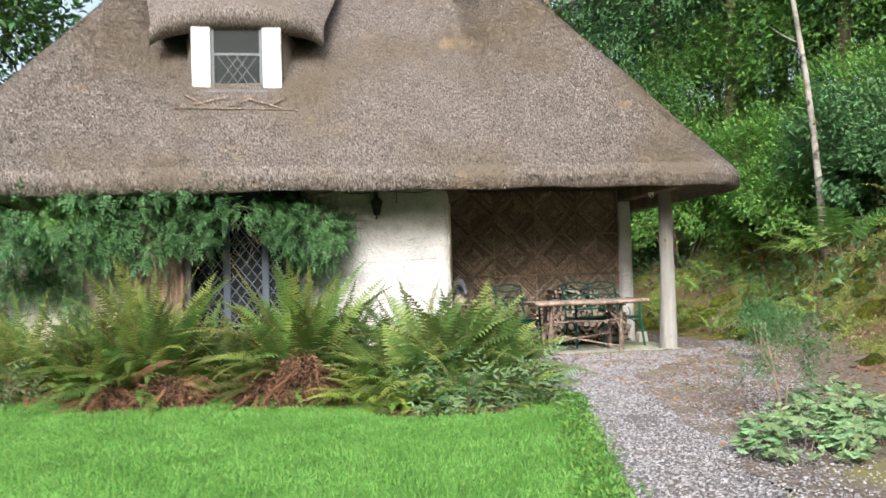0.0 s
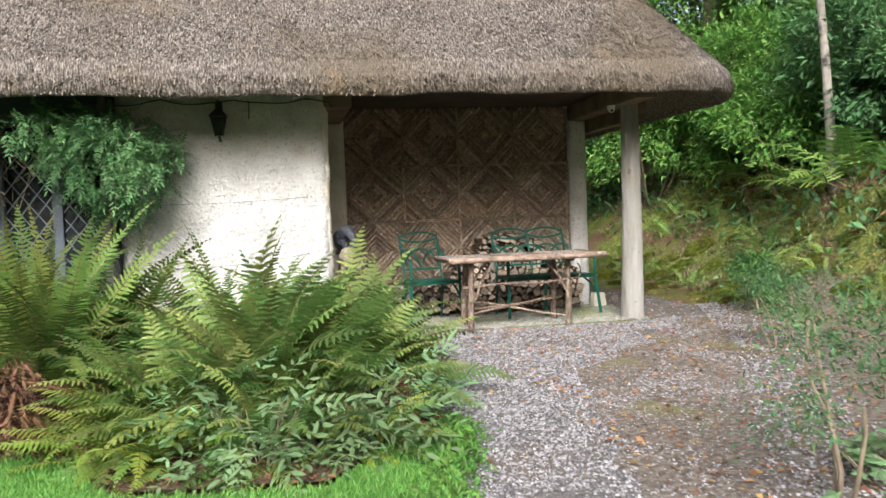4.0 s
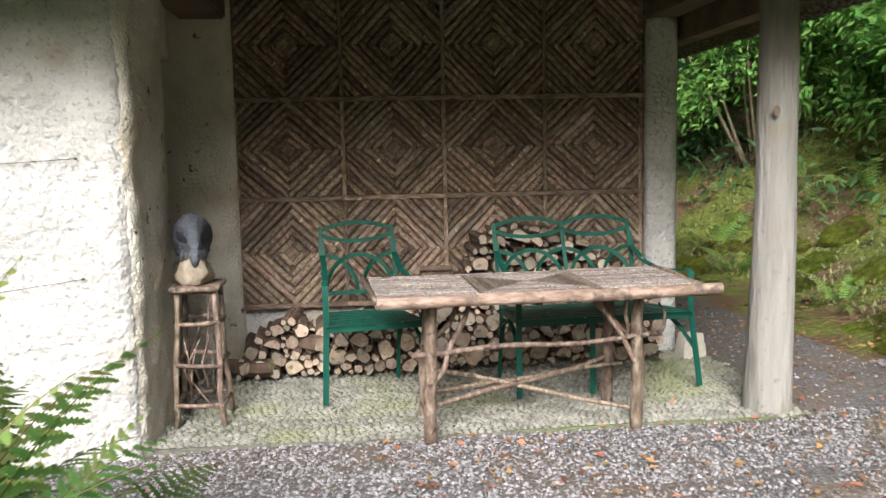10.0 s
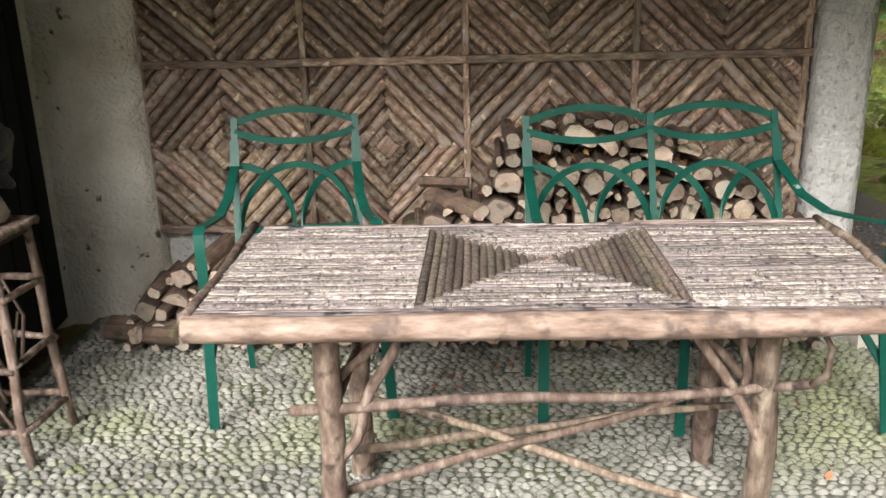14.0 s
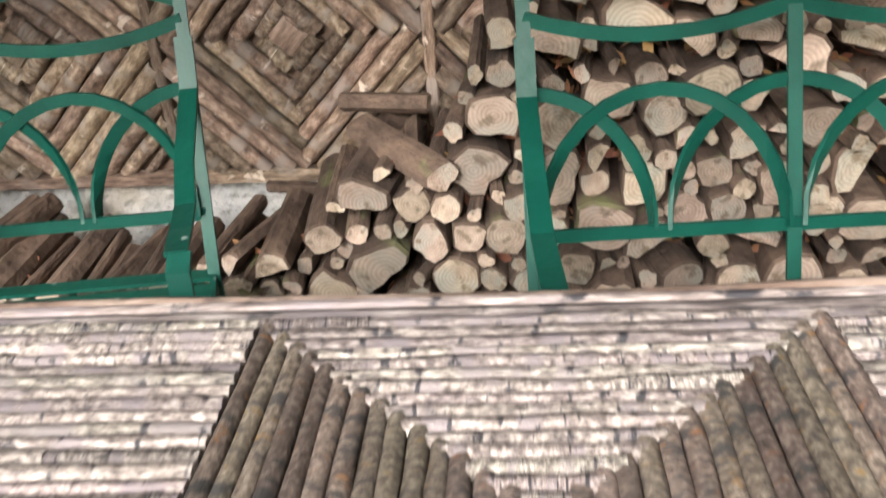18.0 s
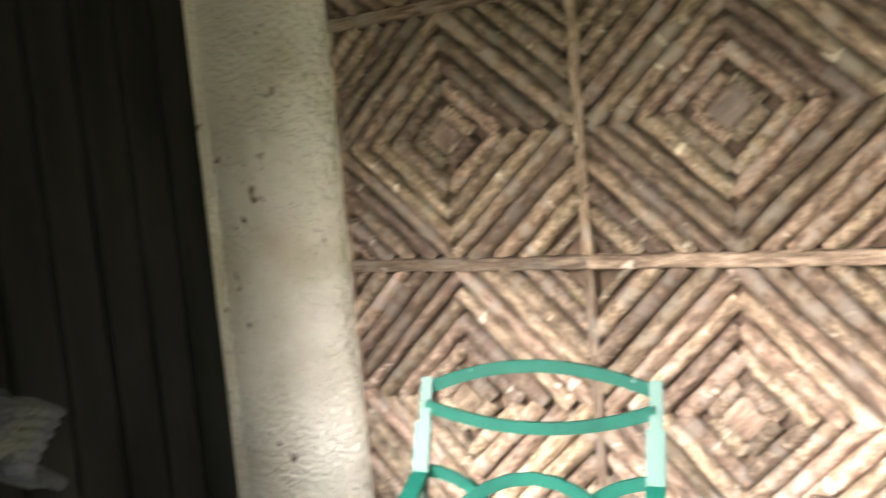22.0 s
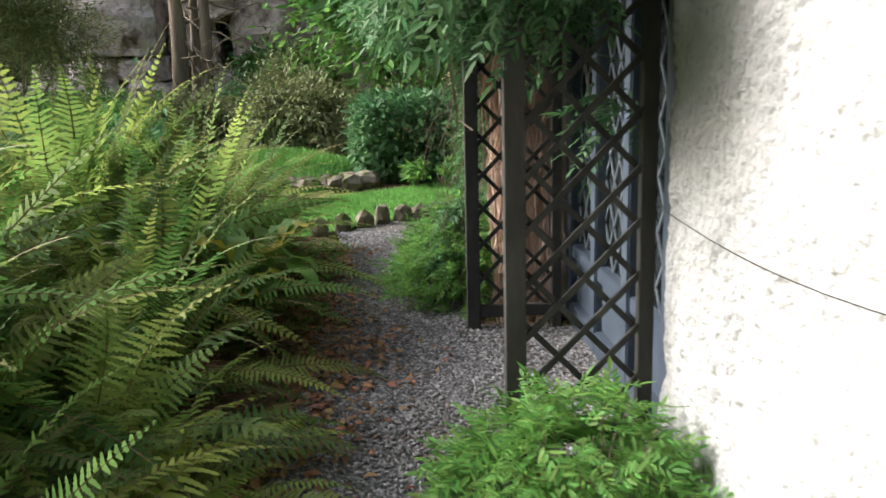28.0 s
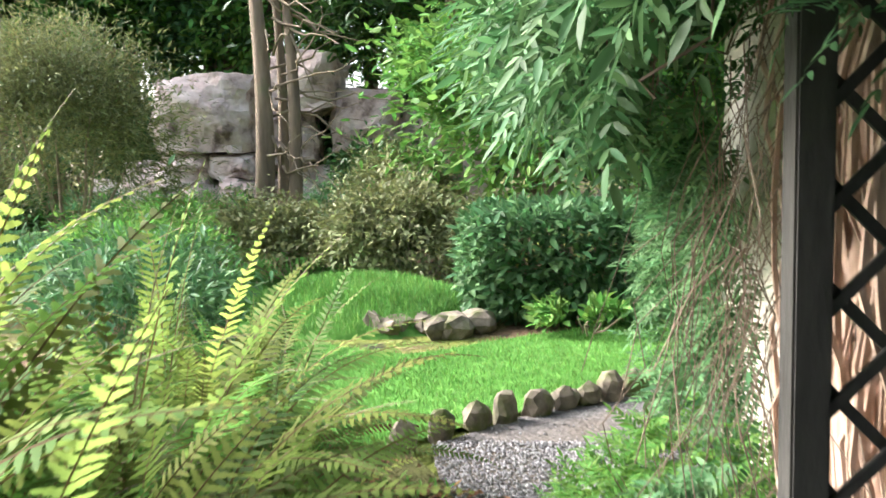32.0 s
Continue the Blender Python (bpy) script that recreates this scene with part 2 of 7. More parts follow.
M_LAWN = mat("lawn_turf", [(0.3, (0.07, 0.19, 0.035)), (0.6, (0.125, 0.31, 0.06)), (0.8, (0.19, 0.41, 0.09))], 9, detail=9, rough=0.9, bump=0.9, bscale=160, dist=0.02, spec=0.1)
M_GRASS = mat("grass_blade", [(0.3, (0.10, 0.25, 0.045)), (0.7, (0.20, 0.41, 0.10))], 2, rough=0.6, bump=0, island=0.3, hue=0.02, translucent=0.3)
# near-black spots paint the dark, shaded gaps between moss lumps
M_MOSS = mat("moss", [(0.3, (0.075, 0.09, 0.016)), (0.6, (0.20, 0.235, 0.04)), (0.8, (0.34, 0.30, 0.10))], 5, detail=9, rough=0.95, bump=1.0, bscale=22, dist=0.10,
             large=((0.17, 0.105, 0.06), 1.3, 0.46, 0.58), spots=((0.03, 0.028, 0.015), 3.1, 0.60, 0.68))
M_MOSSCUSHION = mat("moss_cushion", [(0.3, (0.07, 0.09, 0.012)), (0.6, (0.21, 0.25, 0.035)), (0.8, (0.36, 0.36, 0.08))], 4, detail=10, rough=0.95, bump=1.0, bscale=30, dist=0.15, rand=0.35, hue=0.02, spec=0.1, spots=((0.14, 0.085, 0.045), 1.5, 0.56, 0.66))
M_COBBLE = mat("cobble_stone", [(0.3, (0.09, 0.092, 0.077)), (0.7, (0.27, 0.265, 0.235))], 14, rough=0.7, bump=0.3, bscale=80, rand=0.3, hue=0.01,
               large=((0.16, 0.18, 0.08), 1.5, 0.52, 0.75))
M_MORTAR = mat("cobble_bed", [(0.3, (0.08, 0.08, 0.065)), (0.7, (0.19, 0.19, 0.155))], 20, rough=0.95, bump=0.8, large=((0.13, 0.17, 0.05), 1.2, 0.5, 0.7))
M_BARK = mat("bark_log", [(0.3, (0.060, 0.040, 0.028)), (0.5, (0.205, 0.145, 0.102)), (0.68, (0.41, 0.315, 0.24))], 48, detail=9, stretch=(1, 1, 0.22), rough=0.6, bump=0.9, bscale=45, rand=0.42, hue=0.013, dist=0.008,
             spots=((0.56, 0.48, 0.40), 11, 0.65, 0.70), large=((0.27, 0.225, 0.19), 7, 0.52, 0.64))
M_BARK2 = mat("dark_bark", [(0.3, (0.05, 0.035, 0.028)), (0.7, (0.19, 0.13, 0.095))], 12, detail=8, rough=0.9, bump=0.9, bscale=35, rand=0.4, dist=0.01, spots=((0.2, 0.22, 0.09), 5, 0.62, 0.75))
M_ENDGRAIN = mat("sawn_end", [(0.3, (0.27, 0.20, 0.15)), (0.7, (0.50, 0.40, 0.315))], 22, rough=0.85, bump=0.5, bscale=90, rand=0.4, hue=0.012, spots=((0.20, 0.155, 0.11), 30, 0.56, 0.66), large=((0.33, 0.30, 0.25), 9, 0.48, 0.62))
_nt = M_ENDGRAIN.node_tree
_wv = _nt.nodes.new("ShaderNodeTexWave")
_wv.wave_type, _wv.rings_direction = "RINGS", "Y"
_wv.inputs["Scale"].default_value, _wv.inputs["Distortion"].default_value, _wv.inputs["Detail"].default_value = 42, 2.5, 2
_nt.links.new(_nt.nodes["Texture Coordinate"].outputs["Object"], _wv.inputs["Vector"])
_rg = _nt.nodes.new("ShaderNodeMapRange")
_rg.inputs[3].default_value, _rg.inputs[4].default_value = 0.85, 1.05
_nt.links.new(_wv.outputs["Fac"], _rg.inputs[0])
_ml = _nt.nodes.new("ShaderNodeMix")
_ml.data_type, _ml.blend_type = "RGBA", "MULTIPLY"
_ml.inputs[0].default_value = 1.0
_nt.links.new(_nt.nodes["Principled BSDF"].inputs["Base Color"].links[0].from_socket, _ml.inputs[6])
_nt.links.new(_rg.outputs[0], _ml.inputs[7])
_nt.links.new(_ml.outputs[2], _nt.nodes["Principled BSDF"].inputs["Base Color"])
M_STICK = mat("peeled_stick", [(0.3, (0.06, 0.042, 0.033)), (0.5, (0.165, 0.118, 0.09)), (0.72, (0.37, 0.30, 0.245))], 38, detail=9, stretch=(1, 1, 0.35), rough=0.75, bump=0.6, bscale=60, rand=0.35, hue=0.015, dist=0.006, spots=((0.05, 0.037, 0.03), 22, 0.58, 0.68))
M_REDSTICK = mat("table_stick", [(0.32, (0.045, 0.037, 0.035)), (0.43, (0.155, 0.13, 0.117)), (0.54, (0.30, 0.258, 0.23)), (0.68, (0.57, 0.53, 0.48))], 15, detail=10, stretch=(10, 10, 1.9), rough=0.5, bump=0.6, bscale=30, rand=0.45, hue=0.03, dist=0.006, spots=((0.04, 0.037, 0.042), 26, 0.60, 0.66), large=((0.235, 0.20, 0.20), 7, 0.52, 0.62))
M_DARKSTICK = mat("dark_table_stick", [(0.3, (0.045, 0.034, 0.028)), (0.5, (0.15, 0.118, 0.095)), (0.72, (0.36, 0.30, 0.245))], 15, detail=10, stretch=(9, 9, 4.0), rough=0.7, bump=0.6, bscale=40, rand=0.35, hue=0.02, dist=0.005, spots=((0.24, 0.135, 0.06), 42, 0.63, 0.69), large=((0.055, 0.052, 0.05), 26, 0.55, 0.63))
M_EDGE = mat("peeled_edge_branch", [(0.3, (0.08, 0.05, 0.038)), (0.46, (0.25, 0.175, 0.135)), (0.68, (0.46, 0.36, 0.30))], 30, detail=10, stretch=(0.3, 1, 1), rough=0.7, bump=0.8, bscale=60, dist=0.006, spots=((0.13, 0.095, 0.078), 16, 0.54, 0.64))
M_IRON = mat("green_painted_iron", [(0.3, (0.002, 0.05, 0.036)), (0.7, (0.005, 0.085, 0.06))], 6, rough=0.45, bump=0.15, bscale=60, spots=((0.3, 0.36, 0.33), 22, 0.70, 0.74), spec=0.35)
# door paint; also painted on the sheets that stand for unlit rooms
M_BLACK = mat("black_door_and_unlit_room", [(0.3, (0.010, 0.011, 0.0105)), (0.7, (0.027, 0.029, 0.027))], 6, rough=0.85, spec=0.12, bump=0.2, bscale=40, stretch=(1, 1, 0.2))
M_BLACKMETAL = mat("black_metal", [(0.3, (0.012, 0.012, 0.012)), (0.7, (0.03, 0.03, 0.03))], 10, rough=0.5, bump=0.1)
M_POST = mat("pale_debarked_post", [(0.3, (0.18, 0.172, 0.158)), (0.6, (0.30, 0.29, 0.275)), (0.8, (0.40, 0.39, 0.375))], 5, stretch=(1, 1, 0.15), rough=0.85, bump=1.0, bscale=34, dist=0.02, spots=((0.22, 0.19, 0.12), 2.6, 0.58, 0.75), large=((0.20, 0.18, 0.145), 22, 0.63, 0.72))
M_BIRCH = mat("birch_bark", [(0.3, (0.10, 0.09, 0.075)), (0.5, (0.27, 0.25, 0.22)), (0.75, (0.40, 0.38, 0.34))], 4, stretch=(1, 1, 1.6), rough=0.85, bump=0.5, bscale=20, spots=((0.05, 0.045, 0.035), 5, 0.56, 0.64))
M_BEAM = mat("dark_beam", [(0.3, (0.10, 0.075, 0.055)), (0.7, (0.22, 0.165, 0.12))], 5, stretch=(0.2, 1, 1), rough=0.85, bump=0.4, bscale=40)
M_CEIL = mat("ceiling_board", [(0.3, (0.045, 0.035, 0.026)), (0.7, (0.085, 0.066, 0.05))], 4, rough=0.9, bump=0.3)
M_STONEBIRD = mat("blue_grey_cast", [(0.3, (0.028, 0.032, 0.042)), (0.7, (0.10, 0.11, 0.135))], 16, rough=0.6, bump=0.9, bscale=90, large=((0.10, 0.11, 0.07), 7, 0.55, 0.68), dist=0.012)
M_ROCK = mat("pale_boulder", [(0.3, (0.22, 0.18, 0.135)), (0.7, (0.47, 0.41, 0.33))], 14, rough=0.85, bump=0.8, bscale=40, spots=((0.13, 0.10, 0.07), 18, 0.6, 0.7))
M_EDGESTONE = mat("mossy_edging", [(0.3, (0.09, 0.075, 0.055)), (0.7, (0.28, 0.235, 0.185))], 14, rough=0.9, bump=0.7, bscale=40, rand=0.3, large=((0.09, 0.11, 0.03), 6, 0.5, 0.65))
M_CLIFF = mat("cliff_rock", [(0.32, (0.16, 0.11, 0.10)), (0.46, (0.56, 0.44, 0.41)), (0.7, (0.78, 0.68, 0.65))], 2.6, detail=9, rough=0.92, bump=0.9, bscale=6, dist=0.12, rand=0.2, spots=((0.05, 0.045, 0.04), 1.3, 0.6, 0.72))
M_LATTICE = mat("weathered_lattice", [(0.3, (0.015, 0.0145, 0.013)), (0.7, (0.058, 0.055, 0.05))], 8, rough=0.75, bump=0.4, bscale=50, stretch=(1, 1, 0.3), rand=0.25)
M_BLUEGREY = mat("blue_grey_joinery", [(0.3, (0.045, 0.06, 0.085)), (0.7, (0.075, 0.096, 0.125))], 4, rough=0.5, bump=0.1)
M_LEAD = mat("lead_came", [(0.3, (0.06, 0.072, 0.082)), (0.7, (0.11, 0.125, 0.14))], 8, rough=0.45, bump=0.1)
M_CAME = mat("pale_came", [(0.3, (0.10, 0.12, 0.14)), (0.7, (0.16, 0.185, 0.21))], 8, rough=0.5, bump=0.1)
M_STALK = mat("brown_stalk", [(0.3, (0.10, 0.06, 0.025)), (0.7, (0.22, 0.15, 0.06))], 6, rough=0.6, bump=0, rand=0.3)
M_TRUNK = mat("tree_bark", [(0.3, (0.10, 0.075, 0.055)), (0.6, (0.25, 0.19, 0.14)), (0.8, (0.42, 0.34, 0.26))], 5, stretch=(1, 1, 0.2), detail=8, rough=0.9, bump=0.8, bscale=14, dist=0.03, spots=((0.14, 0.16, 0.07), 1.6, 0.56, 0.7))
M_PAPERBARK = mat("peeling_bark", [(0.3, (0.20, 0.12, 0.085)), (0.5, (0.48, 0.34, 0.26)), (0.7, (0.72, 0.58, 0.49))], 9, stretch=(1, 1, 0.12), detail=8, rough=0.8, bump=1.0, bscale=18, dist=0.03, island=0.25)
M_FERN = mat("fern_green", [(0.3, (0.074, 0.15, 0.034)), (0.7, (0.245, 0.345, 0.085))], 4, rough=0.65, bump=0, rand=0.55, hue=0.045, translucent=0.54, spec=0.2)
M_FERNBROAD = mat("broad_fern_green", [(0.3, (0.095, 0.185, 0.045)), (0.7, (0.265, 0.385, 0.11))], 4, rough=0.5, bump=0, rand=0.55, hue=0.045, translucent=0.50, spec=0.35)
M_BRACKEN = mat("bracken_green", [(0.3, (0.10, 0.22, 0.04)), (0.7, (0.22, 0.37, 0.09))], 4, rough=0.55, bump=0, rand=0.35, hue=0.03, translucent=0.3)
M_FERNFRESH = mat("fresh_fern_green", [(0.3, (0.14, 0.23, 0.03)), (0.7, (0.31, 0.42, 0.08))], 4, rough=0.55, bump=0, rand=0.3, hue=0.03, translucent=0.45)
M_FERNDRY = mat("fern_brown", [(0.3, (0.085, 0.04, 0.02)), (0.7, (0.25, 0.13, 0.07))], 5, rough=0.8, bump=0, rand=0.4, hue=0.015, translucent=0.2)
M_DEADFERN = mat("dead_fern_brown", [(0.3, (0.055, 0.026, 0.015)), (0.7, (0.19, 0.098, 0.056))], 6, rough=0.85, bump=0, island=0.6, hue=0.02)
M_LEAF = mat("leaf_green", [(0.3, (0.05, 0.13, 0.05)), (0.7, (0.12, 0.245, 0.095))], 1.2, rough=0.55, bump=0, island=0.4, hue=0.025, translucent=0.3, spec=0.25)
M_LEAFBRIGHT = mat("leaf_bright", [(0.3, (0.09, 0.22, 0.04)), (0.7, (0.18, 0.355, 0.085))], 1.2, rough=0.55, bump=0, island=0.35, hue=0.025, translucent=0.4, spec=0.25)
M_GROUNDCOVER = mat("soft_leaf_green", [(0.3, (0.13, 0.24, 0.105)), (0.7, (0.26, 0.39, 0.195))], 3, rough=0.6, bump=0, rand=0.3, hue=0.03, translucent=0.3, spec=0.25)
M_LEAFPALE = mat("leaf_pale", [(0.3, (0.20, 0.34, 0.10)), (0.7, (0.34, 0.48, 0.18))], 8, rough=0.4, bump=0.2, rand=0.2, hue=0.02, translucent=0.35)
M_LEAFYELLOW = mat("leaf_yellow", [(0.3, (0.45, 0.38, 0.05)), (0.7, (0.62, 0.52, 0.09))], 12, rough=0.5, bump=0.2, rand=0.2, hue=0.02, translucent=0.35, spots=((0.24, 0.32, 0.06), 14, 0.5, 0.62))
M_LEAFDARK = mat("leaf_dark", [(0.3, (0.034, 0.10, 0.025)), (0.7, (0.075, 0.17, 0.046))], 1.0, rough=0.4, bump=0, island=0.45, hue=0.02, translucent=0.15)
M_LEAFOLIVE = mat("leaf_olive", [(0.3, (0.13, 0.155, 0.06)), (0.7, (0.26, 0.28, 0.12))], 1.0, rough=0.6, bump=0, island=0.4, hue=0.03, translucent=0.25)
M_LEAFDRY = mat("dry_leaf", [(0.3, (0.16, 0.075, 0.035)), (0.7, (0.36, 0.19, 0.09))], 2, rough=0.8, bump=0, island=0.5, hue=0.03)
M_TWIG = mat("dry_twig", [(0.3, (0.16, 0.12, 0.085)), (0.7, (0.36, 0.29, 0.21))], 8, rough=0.85, bump=0.2)
M_WHITE = mat("white_plastic", [(0.3, (0.65, 0.65, 0.63)), (0.7, (0.75, 0.75, 0.73))], 5, rough=0.4, bump=0)
M_CEMENT = mat("pale_block", [(0.3, (0.4, 0.38, 0.32)), (0.7, (0.55, 0.52, 0.45))], 12, rough=0.9, bump=0.4)
M_GLASS = bpy.data.materials.new("window_glass")
M_GLASS.use_nodes = True
_g = M_GLASS.node_tree.nodes["Principled BSDF"]
_g.inputs["Base Color"].default_value = (0.05, 0.06, 0.065, 1)
_g.inputs["Roughness"].default_value = 0.06
_g.inputs["IOR"].default_value = 1.2
_g.inputs["Specular IOR Level"].default_value = 0.08
_g.inputs["Transmission Weight"].default_value = 0.6

# ================= ground =================
def bank(x, y):
    """Height of the wooded bank beyond the gravel."""
    edge = 4.45 + 0.3 * math.sin(y * 0.8) - 1.3 * smooth(-3.0, -7.0, y) - 1.2 * smooth(-6.0, -9.0, y)
    d = max(0.0, x - edge)
    return 3.6 * math.tanh(d / 5.8) * smooth(-0.3, 2.2, d) + smooth(0.2, 2, d) * (0.3 * noise.noise((x * 0.8, y * 0.8, 2)) + 0.14 * noise.noise((x * 2.3, y * 2.3, 6)))


def height(x, y):
    z = bank(x, y) + 0.015 * noise.noise((x * 1.3, y * 1.3, 0))
    z += 0.08 * smooth(-3.0, -5.5, x)
    far = max(0.0, -x - 9)
    z += 1.5 * math.tanh(far / 30) * smooth(0, 5, far)
    back = max(0.0, y - 5)
    return z + 4.0 * math.tanh(back / 9) * smooth(0, 6, back)


def graded(a, b, n, mid, fine):
    """Coordinates from a to b that lie closer together round mid."""
    u = np.linspace(-1, 1, n)
    w = np.sign(u) * (fine * np.abs(u) + (1 - fine) * np.abs(u) ** 3)
    return np.where(w < 0, mid + (mid - a) * w, mid + (b - mid) * w)


gx, gy = graded(-400, 400, 300, 0.0, 0.045), graded(-400, 400, 300, -2.0, 0.045)
gv = [(x, y, height(x, y) - 0.012) for y in gy for x in gx]
gf = [(j * 300 + i, j * 300 + i + 1, (j + 1) * 300 + i + 1, (j + 1) * 300 + i) for j in range(299) for i in range(299)]
ground = shape("ground", gv, gf, M_MOSS, smooth=True)
tagged(ground, "mossy brown earth with leaf litter rising to a bank", "ground", kind="structure")


def inside(poly, x, y):
    c, j = False, len(poly) - 1
    for i in range(len(poly)):
        (xi, yi), (xj, yj) = poly[i], poly[j]
        if (yi > y) != (yj > y) and x < (xj - xi) * (y - yi) / (yj - yi) + xi:
            c = not c
        j = i
    return c


def wobbly(poly, step=0.25, amp=0.07):
    out = []
    for i, p in enumerate(poly):
        q = poly[(i + 1) % len(poly)]
        n = max(1, int(math.dist(p, q) / step))
        for k in range(n):
            x, y = p[0] + (q[0] - p[0]) * k / n, p[1] + (q[1] - p[1]) * k / n
            out.append((x + amp * noise.noise((x * 2, y * 2, 1)), y + amp * noise.noise((x * 2, y * 2, 7))))
    return out


def patch(name, poly, lift, step, material, label, category):
    """A sheet of ground cover that fills an outline, a little above the earth."""
    xs, ys = [p[0] for p in poly], [p[1] for p in poly]
    bm = bmesh.new()
    vs = [bm.verts.new((x, y, 0)) for x, y in poly]
    f = bm.faces.new(vs)
    for lo, hi, ax in ((min(xs), max(xs), 0), (min(ys), max(ys), 1)):
        for v in np.arange(lo + step, hi, step):
            co, no = ((v, 0, 0), (1, 0, 0)) if ax == 0 else ((0, v, 0), (0, 1, 0))
            bmesh.ops.bisect_plane(bm, geom=bm.verts[:] + bm.edges[:] + bm.faces[:], plane_co=co, plane_no=no)
    bmesh.ops.triangulate(bm, faces=bm.faces[:])
    for v in bm.verts:
        v.co.z = height(v.co.x, v.co.y) + lift
    for fc in bm.faces:
        if fc.normal.z < 0:
            fc.normal_flip()
    ob = part(name, bm, material, smooth=True)
    return tagged(ob, label, category, kind="structure")


GRAVEL = wobbly([(0.42, -1.44), (3.3, -1.36), (3.35, 2.5), (4.25, 2.5), (4.3, 0.2), (4.35, -0.6), (3.9, -1.7), (3.45, -2.9), (2.6, -4.6), (1.6, -6.4), (1.0, -7.6), (0.4, -9.5), (0.0, -14.0), (-1.6, -14.0),
                 (-0.2, -9.5), (0.12, -8.0), (0.5, -6.4), (0.85, -5.0), (0.75, -4.0), (0.75, -3.1), (0.2, -2.75), (-1.4, -2.6), (-2.9, -2.56), (-4.4, -2.55), (-4.85, -2.62), (-5.25, -2.2), (-5.6, -1.75), (-6.3, -1.2), (-7.5, -0.6),
                 (-7.6, 0.2), (-6.0, -0.3), (-4.6, -1.15), (-3.9, -1.6), (-3.2, -1.75), (-2.75, -1.86), (-2.72, -1.42), (-1.4, -1.42), (-1.38, -1.9), (-0.7, -1.95), (0.0, -1.6)], amp=0.05)
LAWN = wobbly([(-5.6, -3.85), (-4.8, -3.75), (-2.7, -3.75), (-1.2, -4.6), (-0.75, -5.5), (0.1, -5.6), (0.6, -4.75), (0.82, -5.0), (0.47, -6.4), (0.09, -8.0), (-0.25, -9.5), (-1.7, -14.0), (-7.0, -14.0), (-6.4, -8.0)], amp=0.04)
LAWN_2 = wobbly([(-4.88, -2.72), (-5.3, -2.2), (-5.65, -1.75), (-6.4, -1.15), (-8.2, -0.7), (-7.7, -1.5), (-7.1, -2.2), (-6.6, -2.9), (-7.0, -3.7), (-5.2, -3.7), (-4.7, -3.0)], amp=0.05)
BED = wobbly([(0.72, -3.1), (0.2, -2.72), (-1.4, -2.57), (-4.4, -2.52), (-4.75, -2.7), (-4.9, -3.7), (-2.7, -3.72), (-1.2, -4.56), (-0.72, -5.46), (0.1, -5.56), (0.62, -4.7), (0.8, -4.2)], amp=0.04)
patch("path", GRAVEL, 0.004, 0.3, M_GRAVEL, "grey gravel path with fallen leaves", "path")
patch("lawn", LAWN, 0.008, 0.5, M_LAWN, "mown bright green lawn", "lawn")
patch("lawn_2", LAWN_2, 0.012, 0.4, M_LAWN, "small mown lawn edged with stones", "lawn")
patch("bed", BED, 0.02, 0.3, M_SOIL, "brown leaf-strewn soil under the ferns", "flower bed")
EARTH = wobbly([(4.5, -0.7), (4.1, -1.5), (3.3, -2.15), (2.6, -2.8), (1.95, -3.6), (1.62, -4.5), (1.4, -5.6), (1.2, -6.6), (0.95, -7.6), (0.5, -9.4), (1.4, -9.4), (2.3, -7.2), (3.2, -5.8), (4.0, -4.6), (4.8, -2.9), (5.3, -1.2), (5.0, -0.4)], amp=0.3)
patch("bank_soil", EARTH, 0.011, 0.3, M_EARTH, "brown trodden earth with sparse gravel and leaves beside the path", "soil")
patch("lawn_3", wobbly([(-8.4, -4.4), (-9.0, -3.0), (-8.2, -2.4), (-9.6, -2.6), (-11.5, -4.0), (-16.0, -9.5), (-14.0, -10.5), (-9.0, -6.0)]), 0.012, 0.6, M_LAWN, "far patch of bright lawn", "lawn")

# ================= cottage =================
WX, WY = 0.40, -1.46          # corner of the white front wall
PX0, PX1 = 0.63, 3.14         # log panel
CEIL = 2.25


def plaster(name, p0, p1, z0, z1, depth, material, amp=0.02, step=0.03, parent=None, label="", lean=0.0):
    """A thick plaster wall from p0 to p1 with a lumpy face on its right-hand side."""
    a, b = Vector((*p0, 0)), Vector((*p1, 0))
    d = (b - a).normalized()
    nrm = Vector((d.y, -d.x, 0))
    L = (b - a).length
    n, m = max(2, int(L / step)), max(2, int((z1 - z0) / step))
    vs, fs = [], []
    for j in range(m + 1):
        for i in range(n + 1):
            s, z = L * i / n, z0 + (z1 - z0) * j / m
            p = a + d * s
            w = amp * (noise.noise((p.x * 3, p.y * 3, z * 3)) + 0.5 * noise.noise((p.x * 9, p.y * 9, z * 9)) + 0.42 * noise.noise((p.x * 24, p.y * 24, z * 24)) + 0.34 * noise.noise((p.x * 50, p.y * 50, z * 50)))
            e = min(1, min(s, L - s) / 0.06)
            w -= 0.03 * (1 - e) ** 2
            q = p + nrm * (w + lean * (z1 - z))
            vs.append((q.x, q.y, z))
    W = n + 1
    for j in range(m):
        for i in range(n):
            fs.append((j * W + i, j * W + i + 1, (j + 1) * W + i + 1, (j + 1) * W + i))
    k = len(vs)
    rim = [i for i in range(W)] + [j * W + n for j in range(1, m + 1)] + [m * W + i for i in range(n - 1, -1, -1)] + [j * W for j in range(m - 1, 0, -1)]
    for r in rim:
        v = Vector(vs[r])
        base = a + d * ((v - a).dot(d))
        q = base - nrm * depth
        vs.append((q.x, q.y, v.z))
    c = len(rim)
    for i in range(c):
        fs.append((rim[(i + 1) % c], rim[i], k + i, k + (i + 1) % c))
    fs.append(tuple(k + i for i in range(c))[::-1])
